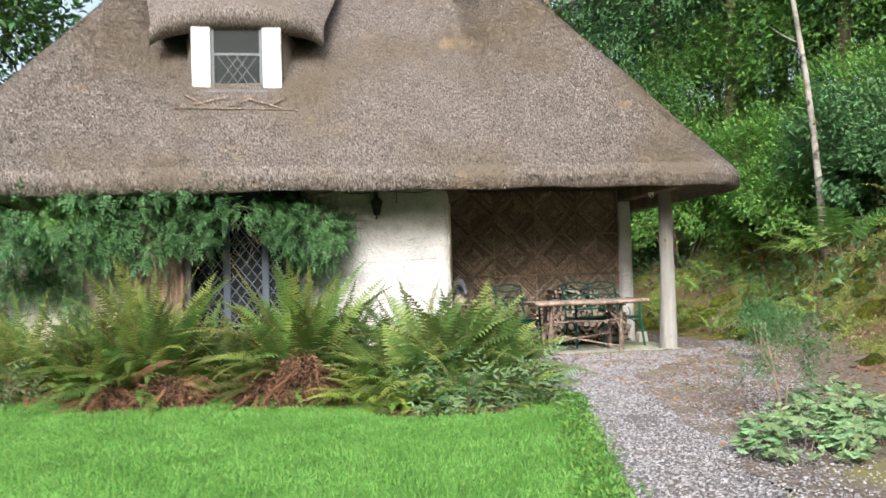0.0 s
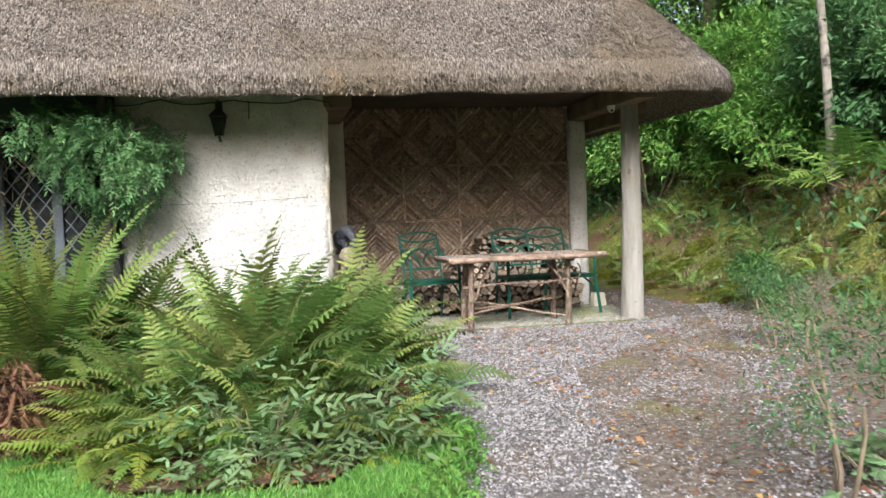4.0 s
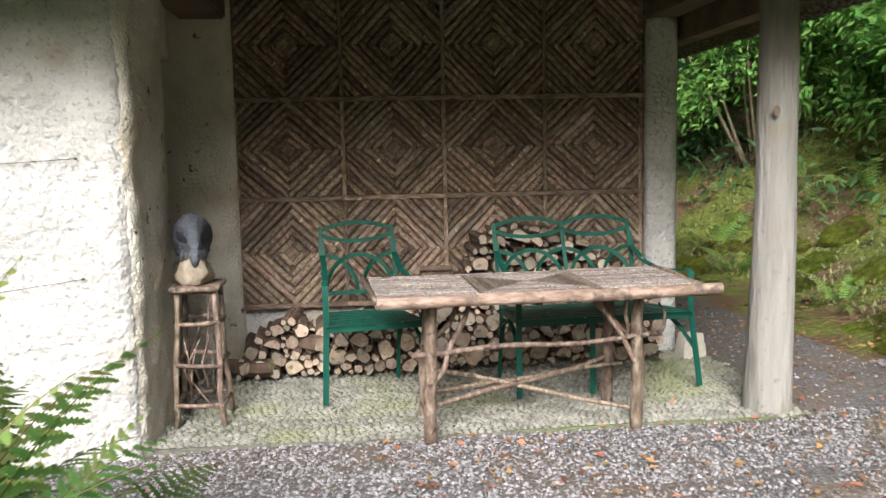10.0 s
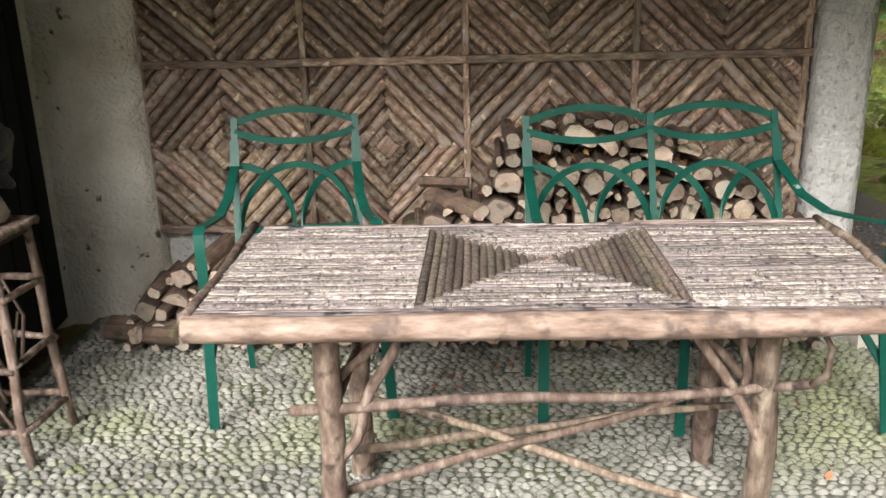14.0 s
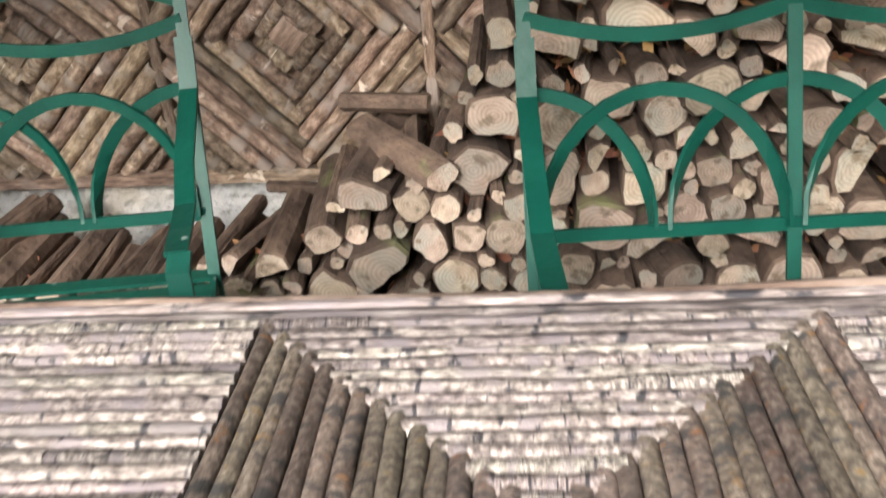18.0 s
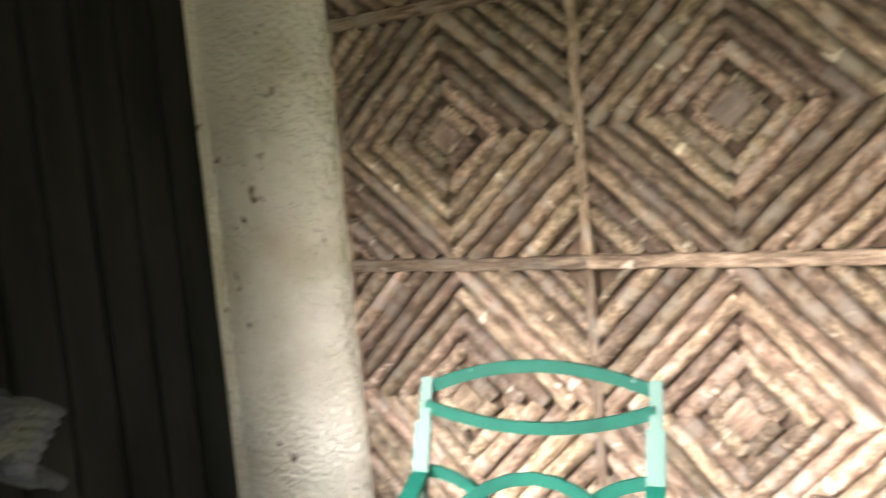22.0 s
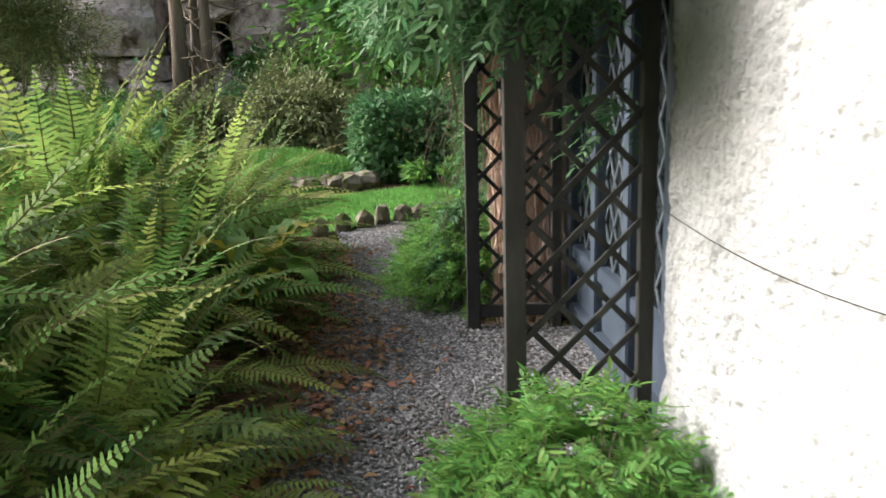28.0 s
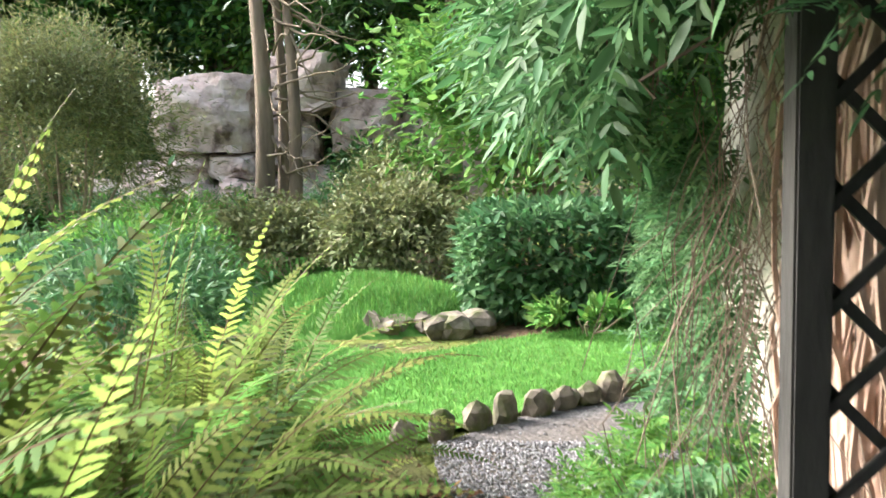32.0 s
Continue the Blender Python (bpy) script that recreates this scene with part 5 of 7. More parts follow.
def security_camera():
    t = thing("security_camera", "small white dome camera under the porch beam", "camera", 3.13, -1.32, 2.075)
    bm = bmesh.new()
    bmesh.ops.create_cone(bm, cap_ends=True, segments=20, radius1=0.035, radius2=0.04, depth=0.04, matrix=Matrix.Translation((0, 0, -0.015)))
    part("housing", bm, M_WHITE, t)
    bm = bmesh.new()
    bmesh.ops.create_uvsphere(bm, u_segments=16, v_segments=10, radius=0.030, matrix=Matrix.Translation((0, -0.005, -0.035)))
    part("dome", bm, M_WHITE, t)
    bm = bmesh.new()
    bmesh.ops.create_uvsphere(bm, u_segments=12, v_segments=8, radius=0.014, matrix=Matrix.Translation((-0.004, -0.028, -0.045)))
    part("lens", bm, M_BLACKMETAL, t, "black lens")


security_camera()


def wall_wire(name, pts, label):
    t = thing(name, label, "wire")
    part("strand", tube(bmesh.new(), pts, 0.0014, 5), M_BLACKMETAL, t)
    part("nail", stick(bmesh.new(), Vector(pts[-1]) + Vector((0, 0.02, 0)), Vector(pts[-1]) + Vector((0.002, -0.010, 0)), 0.005, seg=6, rings=2, wob=0), M_BLACKMETAL, t)


wall_wire("wall_wire", [(-1.37 + 1.565 * k / 12, WY - 0.034, 0.735 - 0.05 * math.sin(math.pi * k / 12) + 0.055 * k / 12) for k in range(13)], "thin black wire nailed along the white wall")
wall_wire("wall_wire", [(-1.37 + 1.565 * k / 12, WY - 0.034, 1.27 - 0.02 * math.sin(math.pi * k / 12) + 0.02 * k / 12) for k in range(13)], "thin wire along the white wall near the lantern")
cable = thing("eave_cable", "black cable clipped in loops under the eave above the lantern", "cable")
part("strand", tube(bmesh.new(), [(-1.6 + 0.05 * k, -1.515, 2.15 - 0.04 * abs(math.sin(k * 0.26)) + 0.006 * math.sin(k * 0.7)) for k in range(41)] + [(0.42, -1.49, 2.13), (0.45, -1.47, 2.08), (0.48, -1.40, 2.10)], 0.006, 6), M_BLACKMETAL, cable)
part("loose_end", tube(bmesh.new(), [(-0.27, -1.515, 2.14), (-0.265, -1.52, 2.06), (-0.27, -1.52, 1.98)], 0.005, 6), M_BLACKMETAL, cable)
jbox = thing("junction_box", "small grey junction box high on the white wall", "box", 0.29, -1.49, 2.06)
part("lid", box(bmesh.new(), -0.035, 0.035, -0.045, -0.036, 0.0, 0.055, 0.003), M_CEMENT, jbox)
part("casing", box(bmesh.new(), -0.035, 0.035, -0.035, 0.03, 0.0, 0.055, 0.004), M_CEMENT, jbox)


def foot_stone(x, y):
    bm = box(bmesh.new(), -0.10, 0.10, -0.08, 0.08, 0.0, 0.17)
    bmesh.ops.subdivide_edges(bm, edges=bm.edges[:], cuts=5, use_grid_fill=True)
    for v in bm.verts:
        c = v.co
        for ax, hl in ((0, 0.10), (1, 0.08)):
            c[ax] -= 0.02 * (c[ax] / hl) * (abs(c[ax] / hl) ** 3 + c.z / 0.17)
        v.co += noise.noise_vector(c * 12) * 0.012
    ob = part("foot_stone", bm, M_CEMENT)
    ob.matrix_basis = pose(x, y, 0.0, 0, 0, 14)
    tagged(ob, "rough pale stone block at the foot of the white pillar", "stone")


foot_stone(3.34, -0.27)


# ================= trellis porch =================
def trellis(x, label):
    t = thing("trellis_screen", label, "trellis", x, 0, 0.0, group="porch trellis screens")
    y0, y1, z1 = -1.90, -1.49, 2.15
    part("post", box(bmesh.new(), -0.03, 0.03, y0, y0 + 0.055, -0.02, z1, 0.004), M_LATTICE, t, "square weathered post")
    part("rail", box(bmesh.new(), -0.02, 0.02, y0 + 0.055, y1, 0.06, 0.11, 0.003), M_LATTICE, t)
    part("rail", box(bmesh.new(), -0.02, 0.02, y0 + 0.055, y1, z1 - 0.06, z1, 0.003), M_LATTICE, t)
    part("wall_post", box(bmesh.new(), -0.022, 0.022, y1 - 0.04, y1, 0.0, z1, 0.003), M_LATTICE, t)
    w = y1 - y0 - 0.07
    for sgn, off in ((1, 0.006), (-1, -0.006)):
        z = 0.11 - w
        while z < z1 - 0.06:
            a, b = z, z + w * 1.02
            ya, yb = y0 + 0.05, y1 - 0.02
            za, zb = (a, b) if sgn > 0 else (b, a)
            lo, hi = 0.1, z1 - 0.05
            def cut(yp, zp, yq, zq):
                if zp < lo:
                    yp, zp = yp + (yq - yp) * (lo - zp) / (zq - zp), lo
                if zp > hi:
                    yp, zp = yp + (yq - yp) * (hi - zp) / (zq - zp), hi
                return yp, zp
            p, q = cut(ya, za, yb, zb), cut(yb, zb, ya, za)
            if abs(p[0] - q[0]) > 0.03:
                bm = bmesh.new()
                strap(bm, [(off, p[0], p[1]), (off, q[0], q[1])], 0.017, 0.010, (0, 1, -sgn))
                part("slat", bm, M_LATTICE, t)
            z += 0.148
    return t


trellis(-1.40, "weathered diamond trellis screen standing out from the white wall")
trellis(-2.72, "weathered diamond trellis screen with a creeper trunk behind it")


def garden_door():
    t = thing("door_2", "blue-grey glazed porch door with leaded diamond panes", "door", -2.86, WY + 0.05, 0.0, kind="structure")
    W, Hh = 1.48, 2.05
    # room shade put into colour: a black sheet behind the glass
    part("wall_infill", box(bmesh.new(), 0.0, W, 0.25, 0.33, -0.05, 2.3), M_BLACK, t, "black sheet standing for the unlit room behind")
    for x0, x1 in ((0.0, 0.10), (0.48, 0.56), (0.94, 1.02), (W - 0.10, W)):
        part("stile", box(bmesh.new(), x0, x1, -0.03, 0.05, 0.0, Hh, 0.006), M_BLUEGREY, t)
    for z0, z1 in ((0.0, 0.10), (Hh - 0.1, Hh + 0.2)):
        part("rail", box(bmesh.new(), 0.101, W - 0.101, -0.028, 0.048, z0, z1, 0.006), M_BLUEGREY, t)
    for x0, x1 in ((0.10, 0.48), (0.56, 0.94), (1.02, W - 0.10)):
        part("panel", box(bmesh.new(), x0 + 0.004, x1 - 0.004, 0.0, 0.03, 0.104, 0.30, 0.004), M_BLUEGREY, t, "solid lower panel")
        part("mid_rail", box(bmesh.new(), x0, x1, -0.02, 0.045, 0.302, 0.36, 0.004), M_BLUEGREY, t)
        pane = part("pane", box(bmesh.new(), x0 + 0.004, x1 - 0.004, 0.02, 0.024, 0.362, Hh - 0.102), M_GLASS, t)
        came = bmesh.new()
        w = x1 - x0
        for k in range(-2, 14):
            for sgn in (1, -1):
                za = 0.20 + k * 0.17
                zb = za + w * 1.3
                p, q = ((x0, za), (x1, zb)) if sgn > 0 else ((x1, za), (x0, zb))
                lo, hi = 0.365, Hh - 0.105
                if q[1] <= lo or p[1] >= hi:
                    continue
                f0, f1 = max(0, (lo - p[1]) / (q[1] - p[1])), min(1, (hi - p[1]) / (q[1] - p[1]))
                a = (p[0] + (q[0] - p[0]) * f0, 0.012, p[1] + (q[1] - p[1]) * f0)
                b = (p[0] + (q[0] - p[0]) * f1, 0.012, p[1] + (q[1] - p[1]) * f1)
                strap(came, [a, b], 0.009, 0.006, (1, 0, -sgn))
        part("lead_lattice", came, M_CAME, pane)


garden_door()
blk = boxed("paving_block", (-1.30, -1.18, -1.62, -1.49, -0.02, 0.10), M_CEMENT, bevel=0.012)
tagged(blk, "pale concrete block at the foot of the wall", "block")

# ================= foliage makers =================
def clumps(rng, centre, radii, k, n, spread):
    """n points in k clumps scattered over an ellipsoid: an uneven outline with gaps."""
    d = rng.normal(size=(k, 3))
    d /= np.linalg.norm(d, axis=1, keepdims=True)
    d[:, 2] = np.where(d[:, 2] < -0.35, -d[:, 2], d[:, 2])
    c = d * np.array(radii) * rng.uniform(0.55, 1.0, (k, 1))
    w = rng.integers(0, k, n)
    return np.array(centre) + c[w] + rng.normal(size=(n, 3)) * spread * rng.uniform(0.5, 1.2, (k, 1))[w], d[w]


def crown(name, seed, centre, radii, k, n, spread, size, material, parent=None, droop=0.3, ratio=0.45, rounded=False):
    rng = np.random.default_rng(seed)
    C, out = clumps(rng, centre, radii, k, n, spread)
    D = out + rng.normal(size=(n, 3)) * 0.7 - np.array([0, 0, droop])
    N = rng.normal(size=(n, 3)) * 0.5 + np.array([0, 0, 1]) + out * 0.4
    L = size * rng.uniform(0.6, 1.3, n)
    return leaf_mesh(name, C, D, N, L, L * ratio, material, parent, rounded=rounded)


def bush(name, label, category, seed, x, y, z, rx, ry, rz, n, size, material, k=60, spread=None, ratio=0.45, stems=6, kind="", rounded=False):
    t = thing(name, label, category, x, y, z, kind=kind)
    crown("foliage", seed, (0, 0, rz * 0.75), (rx, ry, rz * 0.85), k, n, spread or min(rx, ry, rz) * 0.2, size, material, t, ratio=ratio, rounded=rounded)
    rng = random.Random(seed)
    for i in range(stems):
        a = rng.uniform(0, 6.28)
        r = rng.uniform(0.2, 0.8)
        bm = bmesh.new()
        stick(bm, (0.1 * rx * math.cos(a), 0.1 * ry * math.sin(a), -0.06), (rx * r * math.cos(a), ry * r * math.sin(a), rz * rng.uniform(0.7, 1.3)), 0.02 * max(0.4, rz), 0.006, seg=6, rings=4, wob=0.08, seed=i + seed)
        part("stem", bm, M_TWIG, t, smooth=True)
    return t


# ---- fern fronds ----
def frond_mesh(name, rise, fall, pairs, pinna, material, seed, lobes=4, bare=0.14, widest=0.3, curl=1.3, drop=0.1):
    """A frond one unit long that rises at one angle and bends over to another; its pinnae are cut into lobes."""
    rng = random.Random(seed)
    n = pairs + 4
    pos, p = [], Vector((0, 0, 0))
    for i in range(n):
        f = i / (n - 1)
        a = rise + (fall - rise) * f ** curl + 0.04 * math.sin(f * 9 + seed)
        pos.append((p.copy(), Vector((math.cos(a), 0, math.sin(a)))))
        p = p + Vector((math.cos(a), 0, math.sin(a))) / (n - 1)
    vs, fs = [], []
    for i, (q, d) in enumerate(pos):
        up = Vector((-d.z, 0, d.x))
        w = 0.0042 * (1.15 - i / n)
        vs += [q + Vector((0, w, 0)), q + up * w * 1.3, q - Vector((0, w, 0))]
    for i in range(n - 1):
        for k in range(3):
            fs.append((3 * i + k, 3 * i + (k + 1) % 3, 3 * i + 3 + (k + 1) % 3, 3 * i + 3 + k))
    for i in range(n):
        f = i / (n - 1)
        if f < bare:
            continue
        g = (f - bare) / (1 - bare)
        s = (0.62 + 0.38 * g / widest) if g < widest else max(0.04, 1 - ((g - widest) / (1 - widest)) ** 1.5)
        q, d = pos[i]
        up = Vector((-d.z, 0, d.x))
        for sy in (-1, 1):
            if rng.random() < 0.02:
                continue
            pl = pinna * s * rng.uniform(0.85, 1.12)
            w = (1 - bare) / n * (0.95 if lobes < 6 else 1.25)
            t = (Vector((0, sy, 0)) + d * (0.22 + 0.4 * g) + up * rng.uniform(-0.1, 0.22) + Vector((0, 0, rng.gauss(-0.03, 0.07)))).normalized()
            side = t.cross(up).normalized() * (1 if sy > 0 else -1)
            steps = [(0.0, 0.30)]
            for k in range(lobes):
                a, b = (k + 0.55) / (lobes + 0.4), (k + 1) / (lobes + 0.4)
                h = 0.5 * (1 - 0.72 * a ** 1.6)
                steps += [(a, h), (b, h * (0.62 if lobes < 6 else 0.34))]
            steps.append((1.0, 0.02))
            k = len(vs)
            for u, h in steps:
                c = q + t * pl * u - Vector((0, 0, 1)) * pl * drop * u * u
                vs += [c + side * w * h, c - side * w * h]
            for j in range(len(steps) - 1):
                fs.append((k + 2 * j, k + 2 * j + 1, k + 2 * j + 3, k + 2 * j + 2))
    me = bpy.data.meshes.new(name)
    me.from_pydata([tuple(v) for v in vs], [], fs)
    me.materials.append(material)
    me.materials.append(M_STALK)
    for i in range(3 * (n - 1)):
        me.polygons[i].material_index = 1
    return me


# from the upright heart of a crown to its lowest, outermost ring
WHORLS = ((1.52, 1.00), (1.48, 0.65), (1.42, 0.30), (1.33, 0.00), (1.22, -0.25), (1.06, -0.45), (0.86, -0.60), (0.60, -0.65))
SWORD = [frond_mesh("frond", a, b, 44, 0.086, M_FERN, i, lobes=3) for i, (a, b) in enumerate(WHORLS)]
BROAD = [frond_mesh("frond", a, b, 25, 0.150, M_FERNBROAD, 20 + i, lobes=6, bare=0.2, widest=0.35, drop=0.2) for i, (a, b) in enumerate(WHORLS)]
BRACKEN = [frond_mesh("frond", a, b, 16, 0.24, M_BRACKEN, 40 + i, lobes=6, bare=0.3, widest=0.12, drop=0.15) for i, (a, b) in enumerate(((1.2, -0.1), (1.0, -0.35), (0.85, -0.5)))]
FAR = [frond_mesh("frond", a, b, 20, 0.10, M_BRACKEN, 50 + i, lobes=2) for i, (a, b) in enumerate(((1.35, -0.3), (1.1, -0.7), (0.8, -0.8)))]
DRY = [frond_mesh("dead_frond", a, b, 30, 0.055, M_FERNDRY, 60 + i, lobes=3, drop=1.1, curl=0.7) for i, (a, b) in enumerate(((0.9, -1.5), (0.5, -1.3), (1.2, -1.5), (0.1, -1.0)))]


def fern(x, y, n, size, seed, meshes, dry=0.12, label="", group="ferns by the cottage", skirt=0.3, flat=0.0, spread=0.18, fill=1.0):
    """A crown of fronds: upright ones in its heart, arching ones around, brown dead ones at its foot."""
    rng = random.Random(seed)
    t = thing("fern", label or "large green fern with arching fronds, some of them browned", "fern", x, y, height(x, y), group=group)
    n = int(n * fill)
    for i in range(n):
        u = min(0.999, max(0.0, flat + (1 - flat) * ((i + rng.random()) / n) ** 0.85))
        a = 2.39996 * i + rng.gauss(0, 0.3)
        r = spread * (0.3 + 0.7 * u) * rng.random() ** 0.5
        old = rng.random() < dry * (0.3 + 1.4 * u)
        me = rng.choice(DRY) if old else meshes[int(u * len(meshes))]
        s = size * rng.uniform(0.74, 1.08) * (0.72 if old else 1 - 0.16 * u)
        m = Matrix.Translation((r * math.cos(a), r * math.sin(a), -0.02)) @ Euler((rng.gauss(0, 0.28), rng.gauss(0, 0.12), a)).to_matrix().to_4x4() @ Matrix.Diagonal((s, s * rng.uniform(0.8, 1.2), s, 1))
        share("dead_frond" if old else "frond", me, t, m)
    for i in range(int(n * skirt)):
        a, r = rng.uniform(0, 6.28), rng.uniform(0.03, 0.16)
        s = size * rng.uniform(0.4, 0.7)
        share("dead_frond", rng.choice(DRY), t, Matrix.Translation((r * math.cos(a), r * math.sin(a), 0.05)) @ Euler((rng.gauss(0, 0.6), rng.gauss(0, 0.25), a)).to_matrix().to_4x4() @ Matrix.Scale(s, 4))
    return t


# ---- pinnate creeper leaves ----
def creeper_leaves(name, seed, P, out, size, material, parent, pairs=6):
    """Compound leaves of paired leaflets, hanging outwards from the points P."""
    rng = np.random.default_rng(seed)
    n = len(P)
    A = out + rng.normal(size=(n, 3)) * 0.55 - np.array([0, 0, 0.55])
    A /= np.linalg.norm(A, axis=1, keepdims=True)
    S = np.cross(A, np.array([0, 0, 1.0]) + rng.normal(size=(n, 3)) * 0.3)
    S /= np.linalg.norm(S, axis=1, keepdims=True)
    U = np.cross(S, A)
    size = size * rng.uniform(0.7, 1.3, (n, 1))
    C, D, N, Ls = [], [], [], []
    for k in range(pairs):
        f = (k + 1) / (pairs + 0.5)
        base = P + A * size * f - np.array([0, 0, 1]) * size * 0.18 * f * f
        for sgn in (-1, 1):
            C.append(base)
            D.append(S * sgn + A * 0.75 - U * 0.1 + rng.normal(size=(n, 3)) * 0.12)
            N.append(U + rng.normal(size=(n, 3)) * 0.2)
            Ls.append(size[:, 0] * 0.40 * (1 - 0.4 * f))
    C.append(P + A * size - np.array([0, 0, 1]) * size * 0.18); D.append(A); N.append(U); Ls.append(size[:, 0] * 0.4)
    L = np.concatenate(Ls)
    return leaf_mesh(name, np.concatenate(C), np.concatenate(D), np.concatenate(N), L, L * 0.30, material, parent, rounded=True)


def tree(name, label, seed, x, y, h, r0, crown_z, radii, n, size, material, k=70, lean=(0, 0), limbs=7, bark=None, spread=None):
    z = height(x, y)
    t = thing(name, label, "tree", x, y, z)
    rng = random.Random(seed)
    bm = bmesh.new()
    top = Vector((lean[0], lean[1], h))
    pts = [top * f + Vector((0.15 * math.sin(f * 5 + seed), 0.15 * math.cos(f * 4 + seed), -0.1 * (1 - f))) * (0.3 + f) for f in np.linspace(0, 1, 9)]
    tube(bm, pts, [r0 * (1.25 - 1.05 * f) if f > 0.05 else r0 * 1.5 for f in np.linspace(0, 1, 9)], 10)
    part("trunk", bm, bark or M_TRUNK, t, smooth=True)
    for i in range(limbs):
        f = rng.uniform(0.4, 0.95)
        a = rng.uniform(0, 6.28)
        p = top * f
        q = p + Vector((radii[0] * 0.8 * math.cos(a), radii[1] * 0.8 * math.sin(a), rng.uniform(0.1, 0.5) * radii[2]))
        lb = bmesh.new()
        tube(lb, [p, p.lerp(q, 0.5) + Vector((0, 0, -0.1 * radii[2] * rng.random())), q], [r0 * 0.35, r0 * 0.2, r0 * 0.06], 6)
        part("limb", lb, bark or M_TRUNK, t, smooth=True)
    crown("crown", seed, (lean[0] * 0.8, lean[1] * 0.8, crown_z), radii, k, n, spread or min(radii) * 0.2, size, material, t)
    return t


# ================= ferns in the bed =================
for i, (x, y, n, s, kind_) in enumerate(((-2.85, -3.6, 92, 1.24, SWORD), (-2.50, -3.20, 54, 0.98, SWORD), (-3.20, -3.15, 60, 1.05, SWORD), (-1.45, -3.8, 92, 1.26, SWORD), (-1.10, -3.45, 48, 1.0, SWORD),
                                         (-0.15, -4.45, 84, 1.12, BROAD), (-0.55, -4.72, 44, 0.78, BROAD), (0.25, -4.62, 40, 0.72, BROAD), (-0.10, -5.0, 34, 0.62, BROAD), (0.30, -4.15, 50, 0.88, BROAD), (-0.75, -4.28, 40, 0.78, BROAD),
                                         (-0.30, -3.85, 56, 1.08, SWORD), (0.28, -3.52, 54, 1.12, BROAD), (0.42, -3.15, 38, 0.82, BROAD), (-0.55, -3.15, 44, 0.78, SWORD), (-1.30, -3.08, 46, 0.74, BROAD), (-1.90, -3.15, 52, 0.88, SWORD), (-2.05, -3.6, 40, 0.8, SWORD),
                                         (-3.95, -3.35, 60, 1.0, SWORD), (-4.45, -3.2, 44, 0.85, SWORD), (-3.65, -2.95, 30, 0.62, SWORD), (-3.0, -3.28, 44, 0.80, SWORD), (-3.3, -3.75, 44, 0.85, SWORD), (0.45, -3.85, 40, 0.92, BROAD))):
    fern(x, y, n, s * (1.15 if kind_ is SWORD else 1.04), 100 + i, kind_, dry=(0.14, 0.20, 0.26)[i % 3], skirt=0.5 if i in (0, 3) else 0.2, fill=1.75 if y < -3.4 else 1.35, flat=0.0 if kind_ is SWORD else 0.12)
# heaps of collapsed dead fronds before the crowns
def dead_heap(x, y, rx, ry, h, n, seed):
    t = thing("dead_fern_heap", "heap of rust-brown collapsed dead fern fronds", "dead fern", x, y, height(x, y), group="dead ferns in the bed")
    g = np.random.default_rng(seed)
    a, q = g.uniform(0, 6.283, n), np.sqrt(g.uniform(0, 1, n))
    out = np.stack([np.cos(a), np.sin(a), np.zeros(n)], 1)
    C = out * q[:, None] * np.array([rx, ry, 0]) + np.array([0, 0, 1.0]) * (h * (1 - q ** 2) * g.uniform(0.25, 1.0, n))[:, None] + np.array([0, 0, 0.03])
    D = out * 0.5 + np.array([0, -0.25, -0.8]) + g.normal(size=(n, 3)) * 0.95
    tagged(leaf_mesh("dead_pinnae", C, D, g.normal(size=(n, 3)) + np.array([0, -0.6, 0.4]), g.uniform(0.03, 0.10, n), g.uniform(0.006, 0.020, n), M_DEADFERN, t), kind="stuff")
    r = random.Random(seed)
    for i in range(26):
        b, w = r.uniform(0, 6.283), r.uniform(0.2, 0.8)
        s_ = r.uniform(0.35, 0.6)
        share("dead_frond", r.choice(DRY), t, Matrix.Translation((w * rx * math.cos(b), w * ry * math.sin(b), h * (1 - w * w) * 0.8)) @ Euler((r.gauss(0, 0.7), r.gauss(0.3, 0.3), b)).to_matrix().to_4x4() @ Matrix.Diagonal((s_, s_ * 0.7, s_, 1)))


for i, (x, y, rx, ry, h, n) in enumerate(((-1.42, -4.50, 0.34, 0.26, 0.46, 3200), (-1.75, -4.42, 0.22, 0.2, 0.24, 1100), (-2.60, -4.25, 0.34, 0.2, 0.26, 1700), (-3.05, -4.2, 0.24, 0.18, 0.2, 900), (0.45, -4.75, 0.24, 0.2, 0.24, 1000))):
    dead_heap(x, y, rx, ry, h, n, 150 + i)
# fresh pale fronds at the edges of the bed
PALE = [frond_mesh("frond", a, b, 26, 0.125, M_FERNFRESH, 80 + i, lobes=5, bare=0.15, widest=0.3, drop=0.25) for i, (a, b) in enumerate(((1.2, -0.2), (1.0, -0.45), (0.8, -0.55), (0.55, -0.6)))]
for i, (x, y, n, s_) in enumerate(((-0.80, -4.86, 40, 0.74), (-0.48, -5.02, 30, 0.60), (0.30, -5.08, 24, 0.52), (-0.70, -2.90, 34, 0.74), (-1.20, -2.86, 30, 0.66), (-0.20, -2.92, 28, 0.64))):
    fern(x, y, n, s_, 170 + i, PALE, dry=0.03, skirt=0, label="fresh light green lady fern at the edge of the bed", flat=0.1)

